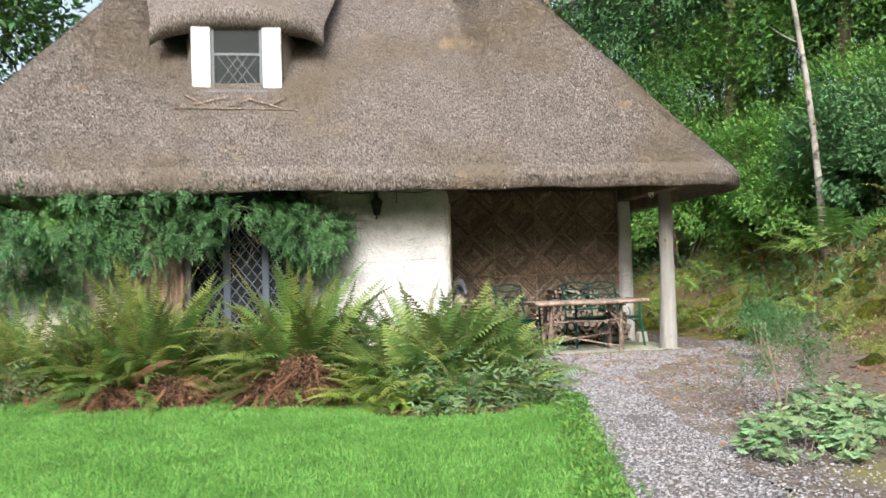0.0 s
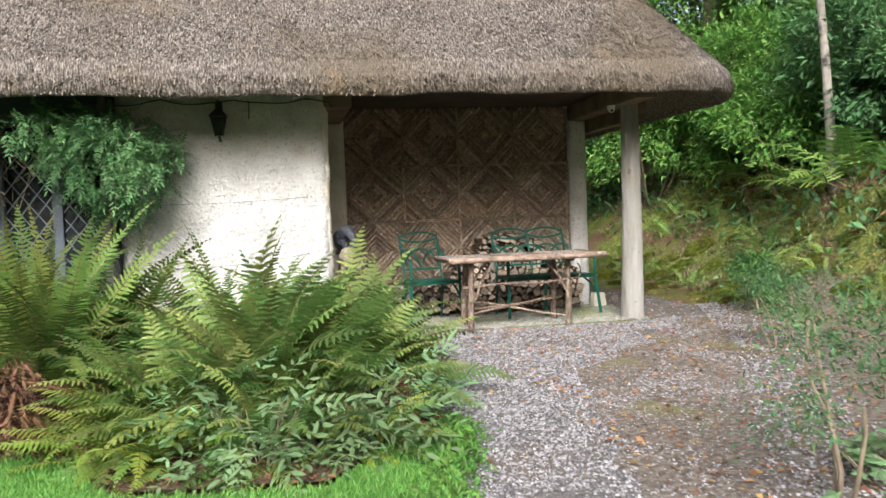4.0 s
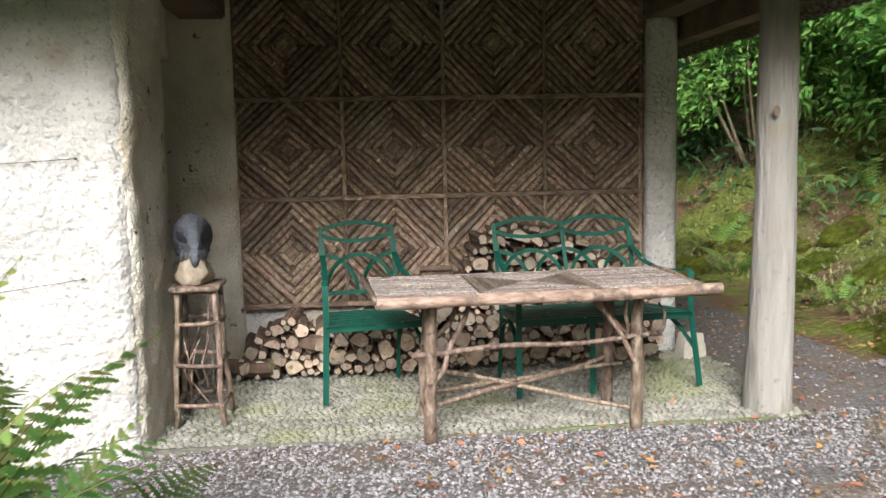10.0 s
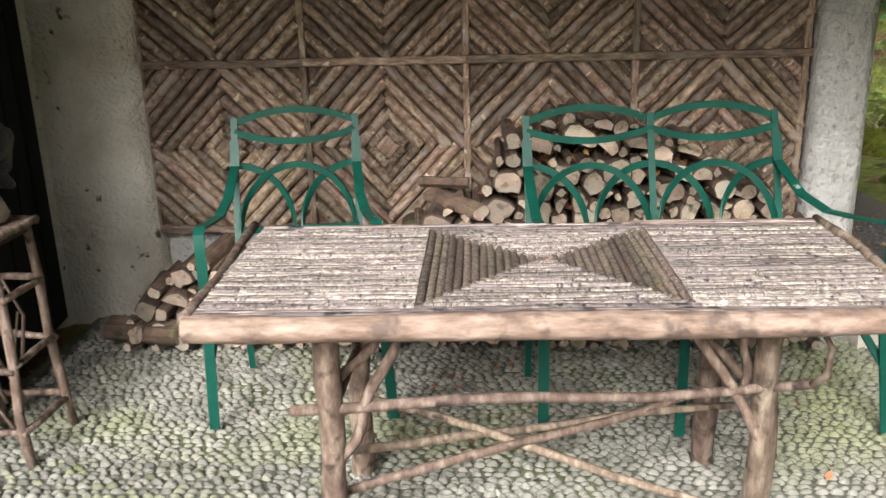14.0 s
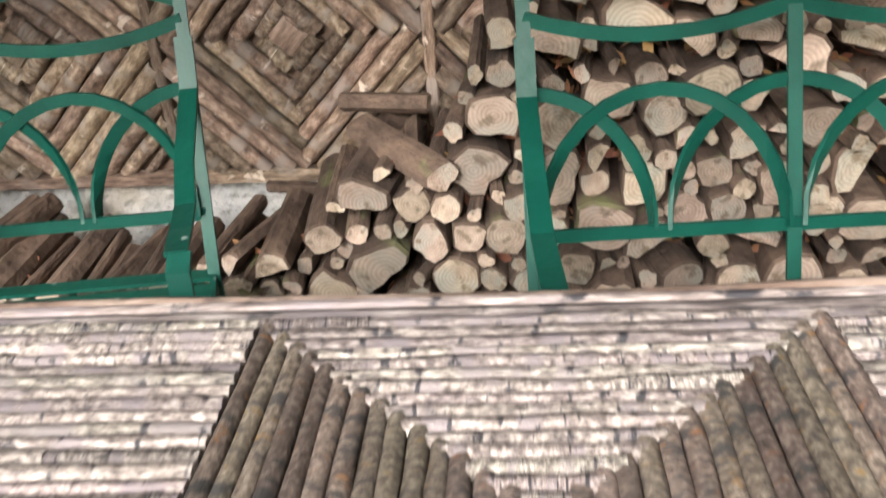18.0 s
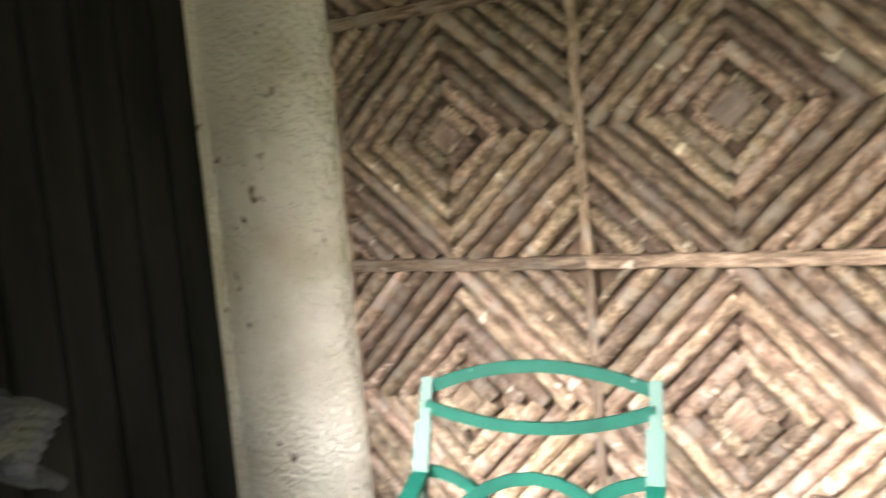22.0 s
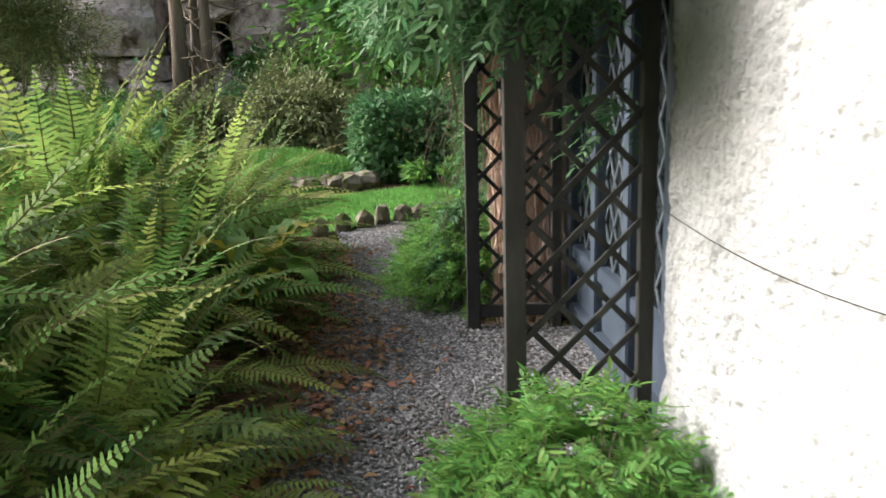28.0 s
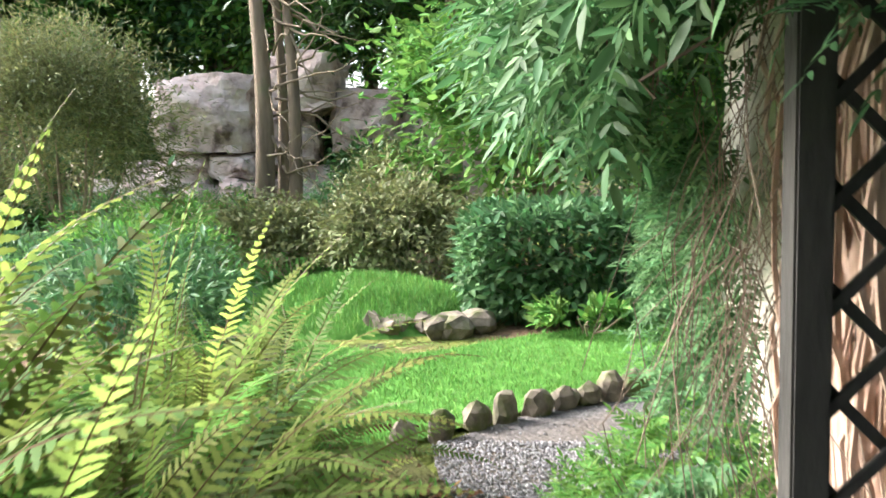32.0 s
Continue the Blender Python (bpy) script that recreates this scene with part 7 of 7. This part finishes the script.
cliff()
# dark leaves take the place of the shade in the cave mouth
bush("shrub", "added dark shrub standing in for the darkness of the cave mouth", "shrub", 645, -18.6, -2.4, height(-18.6, -2.4), 1.2, 2.2, 1.6, 5000, 0.14, M_LEAFDARK, k=90)
bush("cliff_bush", "dark bush growing at the cliff foot", "shrub", 640, -15.6, -4.2, height(-15.6, -4.2), 1.0, 1.2, 0.9, 2400, 0.12, M_LEAFDARK, k=60)
bush("grass_bank", "rough green grass at the cliff foot", "grass", 641, -15.6, -8.2, height(-15.6, -8.2), 0.8, 2.6, 0.35, 4500, 0.16, M_LEAF, k=120, spread=0.12, ratio=0.1)

for i, (x, y, rx, ry, rz, n) in enumerate(((-7.6, -5.2, 0.9, 0.9, 0.35, 2600), (-9.0, -5.6, 1.0, 0.9, 0.4, 2800), (-8.4, -6.8, 1.0, 1.0, 0.4, 2600), (-10.2, -6.4, 0.9, 0.9, 0.4, 2400), (-6.6, -4.6, 0.6, 0.6, 0.35, 1800), (-13.4, -6.8, 1.0, 1.2, 0.4, 2600), (-14.0, -4.6, 1.0, 1.0, 0.5, 2600))):
    bush("border_plant", "low leafy green border plants beyond the ferns", "plant", 660 + i, x, y, height(x, y), rx, ry, rz, n, 0.10, (M_LEAF, M_LEAFBRIGHT)[i % 2], k=50, spread=0.13, ratio=0.3)

# edging stones
def edging():
    rng = random.Random(14)
    for i, (x, y) in enumerate(((-4.80, -2.72), (-4.95, -2.58), (-5.08, -2.43), (-5.18, -2.31), (-5.29, -2.16), (-5.40, -2.03), (-5.47, -1.91), (-5.56, -1.80), (-5.66, -1.67), (-5.82, -1.53), (-6.0, -1.4), (-6.2, -1.27), (-6.45, -1.12))):
        bm = bmesh.new()
        bmesh.ops.create_icosphere(bm, subdivisions=2, radius=1)
        s = (0.055 * rng.uniform(0.8, 1.2), 0.075 * rng.uniform(0.75, 1.2), 0.08 * rng.uniform(0.7, 1.35))
        for v in bm.verts:
            v.co = Vector((v.co.x * s[0], v.co.y * s[1], v.co.z * s[2])) + noise.noise_vector(v.co * 2.2 + Vector((i, 0, 0))) * 0.02
        ob = part("edging_stone", bm, M_EDGESTONE, smooth=False)
        ob.matrix_basis = pose(x, y, height(x, y) + 0.045, 0, 0, 40 + rng.uniform(-20, 20))
        tagged(ob, "rough brown stone edging the small lawn", "stone", "edging stones of the lawn")


edging()

# ================= woodland that closes the garden =================
for i, (x, y, h, rx) in enumerate(((-22.5, -11.6, 10, 2.6), (-21, -19, 12, 3.6), (-23, -9, 11, 3.2), (-20.5, -14, 10, 2.8), (-22, -16, 13, 3.8))):
    tree("tree", "tall dark woodland tree closing the garden", 800 + i, x, y, h, 0.22, h * 0.5, (rx, rx, h * 0.48), 9000, 0.3, M_LEAFBRIGHT if i % 2 else M_LEAF, k=170, spread=0.7)
# unseen southern row, added to cut off light from the low sky
for i, (x, y, h) in enumerate(((-30, -21, 6), (-23, -26, 6), (-16, -28, 6.5), (-9.5, -27, 6.5), (-4, -28, 6.5), (1.5, -26, 6.5), (7, -27, 7), (12, -23, 7), (17, -19, 9), (20, -13, 10))):
    tree("tree", "added unseen woodland tree blocking the low southern sky", 820 + i, x, y, h, 0.2, h * 0.5, (3.6, 2.6, h * 0.48), 9000, 0.42, M_LEAFDARK, k=190, spread=0.7)
for i, (x, y, h, rx) in enumerate(((11.5, 9.5, 12, 3.0), (8.2, 10.0, 10, 2.4), (14.5, 9.0, 13, 3.2), (12.5, 13.0, 14, 3.4), (10.3, 4.8, 8.5, 2.4), (16.0, 5.0, 13, 3.2), (13.0, 2.0, 10, 2.8))):
    tree("tree", "tall woodland tree with layered green leaves on the bank", 830 + i, x, y, h, 0.17, h * 0.42, (rx, rx, h * 0.46), 27000, 0.13, (M_LEAFBRIGHT, M_LEAF)[i % 2], k=260, spread=0.42)
for i, (x, y, r, h) in enumerate(((6.5, 9.0, 2.2, 2.6), (9.0, 8.5, 2.2, 2.6), (11.0, 11.5, 2.6, 3.2), (7.5, 12.5, 2.6, 3.4), (13.5, 8.0, 2.4, 3.0), (4.0, 13.5, 2.4, 3.2), (14.5, 12.5, 3.0, 4.0), (10.0, 16.0, 3.2, 4.6), (5.5, 17.5, 3.2, 4.6), (15.5, 4.0, 2.4, 3.0), (0.5, 17.5, 3.0, 4.4))):
    bush("thicket", "tall leafy thicket between the trunks behind the cottage", "shrub", 930 + i, x, y, height(x, y) - 0.2, r, r, h, 22000, 0.105, (M_LEAF, M_LEAFBRIGHT, M_LEAFDARK)[i % 3], k=130, spread=0.4)
_w = random.Random(31)
for i in range(34):
    y = _w.uniform(-9.0, 9.0)
    x = 6.0 - 1.2 * smooth(-3.0, -8.0, y) + _w.uniform(0.3, 8.5)
    s = _w.uniform(0.5, 1.1)
    bush("shrub", "wild leafy undergrowth shrub on the wooded bank", "shrub", 840 + i, x, y, height(x, y) - 0.1, 1.1 * s, 1.1 * s, 1.0 * s, int(5600 * s), 0.085, (M_LEAFBRIGHT, M_LEAF, M_LEAFOLIVE)[i % 3], k=60, stems=4)


# ---- broad-leaved plant among the ferns ----
def big_leaf(name, L, W, material):
    n = 10
    vs, fs = [], []
    for i in range(n + 1):
        f = i / n
        w = W * math.sin(math.pi * min(1, f * 0.97 + 0.02)) ** 0.8 * (1 - 0.25 * f)
        x, z = L * f * (1 - 0.15 * f), 0.14 * L * math.sin(2.2 * f) - 0.22 * L * f * f
        vs += [(x, -w, z + 0.25 * w + 0.01 * math.sin(i * 2.1)), (x, 0, z), (x, w, z + 0.25 * w + 0.01 * math.cos(i * 1.7))]
    for i in range(n):
        for k in range(2):
            fs.append((3 * i + k, 3 * i + k + 1, 3 * i + 4 + k, 3 * i + 3 + k))
    me = bpy.data.meshes.new(name)
    me.from_pydata(vs, [], fs)
    me.materials.append(material)
    me.shade_smooth()
    return me


BIGLEAF = big_leaf("leaf", 0.20, 0.055, M_LEAFPALE)
YELLOWLEAF = big_leaf("leaf", 0.17, 0.045, M_LEAFYELLOW)
STRAPLEAF = big_leaf("leaf", 0.30, 0.030, M_LEAFBRIGHT)


def leafy_plant(x, y, seed, n, label, yellow=0.3):
    rng = random.Random(seed)
    t = thing("broadleaf_plant", label, "plant", x, y, height(x, y) + 0.02)
    for i in range(n):
        a = 2 * math.pi * i / n + rng.uniform(-0.4, 0.4)
        me = YELLOWLEAF if rng.random() < yellow else rng.choice((BIGLEAF, BIGLEAF, STRAPLEAF))
        z = rng.uniform(0.14, 0.40)
        s = rng.uniform(1.1, 1.6)
        share("leaf", me, t, Matrix.Translation((0.03 * math.cos(a), 0.03 * math.sin(a), z)) @ Euler((rng.gauss(0, 0.2), -rng.uniform(-0.2, 0.7), a)).to_matrix().to_4x4() @ Matrix.Scale(s, 4))
        part("stalk", tube(bmesh.new(), [(0, 0, -0.04), (0.02 * math.cos(a), 0.02 * math.sin(a), z * 0.6), (0.034 * math.cos(a), 0.034 * math.sin(a), z + 0.002)], 0.004, 5), M_LEAFBRIGHT, t)


leafy_plant(-2.62, -2.74, 1, 11, "broad-leaved plant with pale green and yellowing leaves among the ferns", 0.3)
leafy_plant(-2.50, -2.84, 2, 9, "strappy fern with yellow-green undivided leaves", 0.5)
for i, (x, y, r) in enumerate(((-0.15, -5.22, 0.3), (0.25, -5.05, 0.28), (0.52, -4.72, 0.24), (-0.35, -5.0, 0.3), (-4.1, -3.75, 0.3), (-4.6, -3.65, 0.32))):
    herb(x, y, 40 + i, 105, r, 0.40, "divided pale green leaves at the foot of the ferns", size=0.21, pairs=3, material=M_GROUNDCOVER)

for i in range(10):
    x, y = -21.5 - 1.2 * (i % 2), -16.0 + 2.1 * i
    tree("tree", "dark evergreen woodland tree behind the rock face", 870 + i, x, y, 9.5, 0.2, 4.6, (2.2, 1.9, 4.2), 11000, 0.26, (M_LEAFBRIGHT, M_LEAF)[i % 2], k=220, spread=0.45)

# added shrubs: dark leaves stand in for the cave's shade and close sky gaps
for i, (x, y, r) in enumerate(((-19.2, -6.0, 1.3), (-19.6, -4.0, 1.5), (-19.2, -1.5, 1.4), (-20.0, -9.5, 1.4), (-19.8, -11.5, 1.4), (-18.8, 1.0, 1.4), (-20.5, -7.6, 1.6))):
    bush("shrub", "added dark evergreen shrub standing in for cave darkness and closing sky gaps", "shrub", 900 + i, x, y, height(x, y) - 0.1, r, r, r * 1.1, 4500, 0.2, M_LEAFDARK, k=90)


# ---- moss cushions on the bank ----
def moss_cushions():
    rng = random.Random(44)
    meshes = []
    for s in range(3):
        bm = bmesh.new()
        bmesh.ops.create_icosphere(bm, subdivisions=3, radius=1)
        for v in bm.verts:
            v.co += v.co.normalized() * (0.22 * noise.noise(v.co * 1.7 + Vector((s * 7, 0, 0))) + 0.10 * noise.noise(v.co * 5 + Vector((0, s * 7, 0))))
        me = bpy.data.meshes.new("moss_cushion")
        bm.to_mesh(me)
        bm.free()
        me.materials.append(M_MOSSCUSHION)
        me.shade_smooth()
        meshes.append(me)
    for i in range(110):
        y = rng.uniform(-5.5, 4.0)
        x = 4.6 - 1.3 * smooth(-3.0, -7.0, y) + rng.uniform(0.0, 2.6)
        s = rng.uniform(0.10, 0.26)
        o = new("moss_cushion", rng.choice(meshes))
        o.matrix_basis = Matrix.LocRotScale((x, y, height(x, y) - 0.06), Euler((0, -0.5, 0)).to_quaternion() @ Euler((0, 0, rng.uniform(0, 6.28))).to_quaternion(), (s, s * rng.uniform(0.7, 1.2), s * rng.uniform(0.45, 0.7)))
        tagged(o, "yellow-green moss cushion on the bank", "moss", "moss cushions on the bank")


moss_cushions()
_q = random.Random(52)
for i in range(16):
    y = _q.uniform(-2.5, 3.0)
    x = 4.7 + _q.uniform(0.3, 2.2)
    fern(x, y, 14, _q.uniform(0.4, 0.65), 360 + i, FAR, dry=0.05, skirt=0, label="small bright fern among the moss on the bank", group="ferns on the bank", flat=0.2)

# ================= ground detail =================
def tumble(name, P, size, material, parent=None, flat=0.55, seed=0):
    """Many small angular stones as one mesh."""
    rng = np.random.default_rng(seed)
    n = len(P)
    base = np.array([(1, 0, 0), (-1, 0, 0), (0, 1, 0), (0, -1, 0), (0, 0, 1), (0, 0, -1)], float)
    V = base[None] * rng.uniform(0.6, 1.25, (n, 6, 1)) + rng.normal(size=(n, 6, 3)) * 0.18
    a = rng.uniform(0, 2 * np.pi, n)
    V *= np.stack([rng.uniform(0.8, 1.4, n), rng.uniform(0.6, 1.0, n), np.full(n, flat) * rng.uniform(0.7, 1.3, n)], 1)[:, None]
    tx = rng.normal(size=n) * 0.35
    y, z = V[:, :, 1].copy(), V[:, :, 2].copy()
    V[:, :, 1], V[:, :, 2] = y * np.cos(tx)[:, None] - z * np.sin(tx)[:, None], y * np.sin(tx)[:, None] + z * np.cos(tx)[:, None]
    x, y = V[:, :, 0].copy(), V[:, :, 1].copy()
    V[:, :, 0], V[:, :, 1] = x * np.cos(a)[:, None] - y * np.sin(a)[:, None], x * np.sin(a)[:, None] + y * np.cos(a)[:, None]
    V = V * np.broadcast_to(size, n)[:, None, None] + P[:, None]
    T = np.array([(0, 2, 4), (2, 1, 4), (1, 3, 4), (3, 0, 4), (2, 0, 5), (1, 2, 5), (3, 1, 5), (0, 3, 5)])
    F = (np.arange(n)[:, None, None] * 6 + T[None]).reshape(-1, 3)
    me = bpy.data.meshes.new(name)
    me.vertices.add(n * 6)
    me.vertices.foreach_set("co", V.astype(np.float32).ravel())
    me.loops.add(len(F) * 3)
    me.loops.foreach_set("vertex_index", F.astype(np.int32).ravel())
    me.polygons.add(len(F))
    me.polygons.foreach_set("loop_start", np.arange(0, len(F) * 3, 3, dtype=np.int32))
    me.update(calc_edges=True)
    me.materials.append(material)
    ob = new(name, me)
    ob.parent = parent
    return ob


def scatter(poly, n, rng, box_=None):
    xs, ys = [p[0] for p in poly], [p[1] for p in poly]
    x0, x1, y0, y1 = box_ or (min(xs), max(xs), min(ys), max(ys))
    pts = rng.uniform(size=(n, 2)) * np.array([x1 - x0, y1 - y0]) + np.array([x0, y0])
    px, py, c = pts[:, 0], pts[:, 1], np.zeros(n, bool)
    for (xi, yi), (xj, yj) in zip(poly, poly[-1:] + poly[:-1]):
        if yi != yj:
            c ^= ((yi > py) != (yj > py)) & (px < (xj - xi) * (py - yi) / (yj - yi) + xi)
    return np.array([(x, y, height(x, y)) for x, y in pts[c]])


_n = np.random.default_rng(4)
near = scatter(GRAVEL, 42000, _n, (0.3, 4.3, -4.6, -1.36))
west = scatter(GRAVEL, 60000, _n, (-4.9, 0.3, -2.75, -1.4))
far = np.concatenate([scatter(GRAVEL, 22000, _n, (-6.5, 4.4, -9.5, 1.5)), scatter(GRAVEL, 75000, _n, (-1.0, 3.0, -10.5, -4.5))])
_fx = _n.uniform(0, 1, 9000)
_fy = -8.5 + 8.0 * _fx
loose = np.array([(x, y, height(x, y)) for x, y in zip(np.interp(_fy, [-9.5, -7.6, -6.4, -4.6, -2.9, -1.7, -0.6], [0.4, 1.0, 1.6, 2.6, 3.45, 3.9, 4.35]) + np.abs(_n.normal(size=9000)) * 0.35, _fy)]) + np.array([0, 0, 0.008])
P = np.concatenate([near, west, far, loose]) + np.array([0, 0, 0.008])
_thin = np.array([inside(EARTH, p[0], p[1]) or (noise.noise((p[0] * 1.5, p[1] * 1.5, 4)) > 0.28 and p[0] > 0.3) for p in P])
P = P[~_thin | (_n.uniform(size=len(P)) < np.array([0.72 + 0.9 * noise.noise((p[0] * 2.6, p[1] * 2.6, 9)) for p in P]))]
stones = tumble("gravel", P, _n.uniform(0.006, 0.015, len(P)) * np.where(P[:, 0] < 0.2, 0.72, 1.0), M_PEBBLE, seed=2)
tagged(stones, "loose grey angular gravel stones on the path", "gravel", kind="stuff")

# fallen leaves
L1 = scatter(GRAVEL, 2600, _n, (0.3, 4.3, -7.5, -1.7))
L2 = scatter(BED, 5200, _n)
_k = np.array([[x, y, height(x, y)] for x, y in zip(_n.uniform(1.4, 6.5, 5200), _n.uniform(-7.5, 1.5, 5200))])
_e = np.array([[x, -2.58 + 0.12 * math.sin(x * 2.1) + d, height(x, -2.6)] for x, d in zip(_n.uniform(-4.4, 0.5, 2600), np.abs(_n.normal(size=2600)) * 0.2 - 0.12)])
PL = np.concatenate([L1[:: 12], L2, _k, _e]) + np.array([0, 0, 0.022])
D = _n.normal(size=(len(PL), 3)) * np.array([1, 1, 0.15])
litter = leaf_mesh("leaf_litter", PL, D, _n.normal(size=(len(PL), 3)) * 0.35 + np.array([0, 0, 1]), _n.uniform(0.02, 0.055, len(PL)), _n.uniform(0.015, 0.03, len(PL)), M_LEAFDRY)
tagged(litter, "fallen brown and rust-coloured leaves on the ground", "leaves", kind="stuff")

# grass blades
def blades(poly, n, h, seed, box_=None):
    rng = np.random.default_rng(seed)
    P = scatter(poly, n, rng, box_)
    P[:, 2] += 0.006
    D = rng.normal(size=P.shape) * np.array([0.45, 0.45, 0.0]) + np.array([0, 0, 1])
    return leaf_mesh("grass", P, D, rng.normal(size=P.shape) * np.array([1, 1, 0.2]), h * rng.uniform(0.6, 1.4, len(P)), 0.006, M_GRASS)


tagged(blades(LAWN, 110000, 0.035, 3, (-4.5, 1.0, -9.0, -3.6)), "short mown grass blades of the lawn", "grass", kind="stuff")
tagged(blades(LAWN_2, 26000, 0.035, 4), "short grass blades of the small lawn", "grass", kind="stuff")

# moss tufts and small plants on the bank
Q = np.array([[x, y, height(x, y) + 0.01] for x, y in zip(_n.uniform(3.2, 9.5, 38000), _n.uniform(-8.0, 5.0, 38000)) if bank(x, y) > 0.03])
Dm = _n.normal(size=Q.shape) * 0.7 + np.array([0, 0, 0.8])
tagged(leaf_mesh("bank_undergrowth", Q, Dm, _n.normal(size=Q.shape), _n.uniform(0.02, 0.08, len(Q)), _n.uniform(0.008, 0.028, len(Q)), M_LEAFOLIVE), "low mossy undergrowth and seedlings on the bank", "undergrowth", kind="stuff")

# ================= cobbled porch floor =================
floor = thing("floor", "pitched pebble floor in rows with mossy joints", "floor", kind="structure")
part("bed", box(bmesh.new(), 0.36, 3.46, -1.45, 0.06, -0.1, 0.022), M_MORTAR, floor)


def cobble_mesh(seed):
    rng = random.Random(seed)
    vs = [(0, 0, 1)]
    for z, r in ((0.75, 0.62), (0.0, 1.0)):
        for k in range(6):
            a = 2 * math.pi * k / 6
            vs.append((r * math.cos(a) * rng.uniform(0.85, 1.12), r * math.sin(a) * rng.uniform(0.85, 1.12), z))
    fs = [(0, 1 + k, 1 + (k + 1) % 6) for k in range(6)] + [(1 + k, 7 + k, 7 + (k + 1) % 6, 1 + (k + 1) % 6) for k in range(6)]
    me = bpy.data.meshes.new("cobble")
    me.from_pydata([(x * 0.0185, y * 0.0098, z * 0.016) for x, y, z in vs], [], fs)
    me.materials.append(M_COBBLE)
    me.shade_smooth()
    return me


COBBLES = [cobble_mesh(s) for s in range(6)]


def cobbles():
    rng = random.Random(15)
    rest = []
    count, y, row = 0, -1.44, 0
    while y < 0.02:
        x = 0.40 + rng.uniform(0, 0.05)
        while x < 3.44:
            yy = y + 0.012 * math.sin(x * 3.1 + row * 0.4) + rng.gauss(0, 0.003)
            s = rng.uniform(0.8, 1.2)
            m = Matrix.LocRotScale((x, yy, 0.018 + rng.uniform(-0.004, 0.006)), Euler((rng.gauss(0, 0.12), rng.gauss(0, 0.1), rng.gauss(0, 0.22))), (s, s * rng.uniform(0.85, 1.1), 1.0))
            me = rng.choice(COBBLES)
            if count < 300 and y > -1.3 and 0.55 < x < 1.75 and y < -0.75:
                share("cobble", me, floor, m)
                count += 1
            else:
                rest.append((me, m))
            x += 0.034 * s
        y += 0.0192
        row += 1
    tagged(joined("cobbles", rest, M_COBBLE, floor), kind="stuff")


cobbles()

# woodland floor: leaves and saplings up the slope behind the cottage
Q = np.array([[x, y, height(x, y)] for x, y in zip(_n.uniform(5.0, 22.0, 60000), _n.uniform(-14.0, 20.0, 60000)) if bank(x, y) > 0.5 and noise.noise((x * 0.5, y * 0.5, 3)) > -0.25])
Q[:, 2] += _n.uniform(0, 0.7, len(Q)) ** 2
tagged(leaf_mesh("woodland_leaves", Q, _n.normal(size=Q.shape) + np.array([-0.5, -0.3, -0.1]), _n.normal(size=Q.shape) * 0.5 + np.array([0, 0, 1]), _n.uniform(0.06, 0.2, len(Q)), _n.uniform(0.03, 0.07, len(Q)), M_LEAF), "ivy, brambles and saplings on the wooded slope", "undergrowth", kind="stuff")

# small weeds at the foot of the ferns and along the path's edge
W1 = scatter(BED, 9000, _n)
W1 = W1[np.array([noise.noise((p[0] * 1.6, p[1] * 1.6, 8)) > -0.05 for p in W1])]
_t = _n.uniform(0, 1, 5000)
_y = -9.0 + 4.4 * _t
W2 = np.stack([np.interp(_y, [-9.5, -8.0, -6.4, -5.0, -4.6], [-0.22, 0.1, 0.48, 0.84, 0.78]) + _n.normal(size=5000) * 0.07 - 0.05, _y, np.zeros(5000)], 1)
WP = np.concatenate([W1, W2]) + np.array([0, 0, 0.02])
tagged(leaf_mesh("weeds", WP, _n.normal(size=WP.shape) * np.array([1, 1, 0.3]) + np.array([0, 0, 0.7]), _n.normal(size=WP.shape) * 0.5 + np.array([0, 0, 1]), _n.uniform(0.025, 0.06, len(WP)), _n.uniform(0.008, 0.022, len(WP)), M_LEAFBRIGHT), "small green weeds and seedlings along the bed and lawn edge", "weeds", kind="stuff")

# ================= plan units to metres =================
for ob in [o for o in bpy.data.objects if o.parent is None and o.type in {"MESH", "EMPTY", "CURVE"}]:
    ob.matrix_basis = Matrix.Scale(METRE, 4) @ ob.matrix_basis
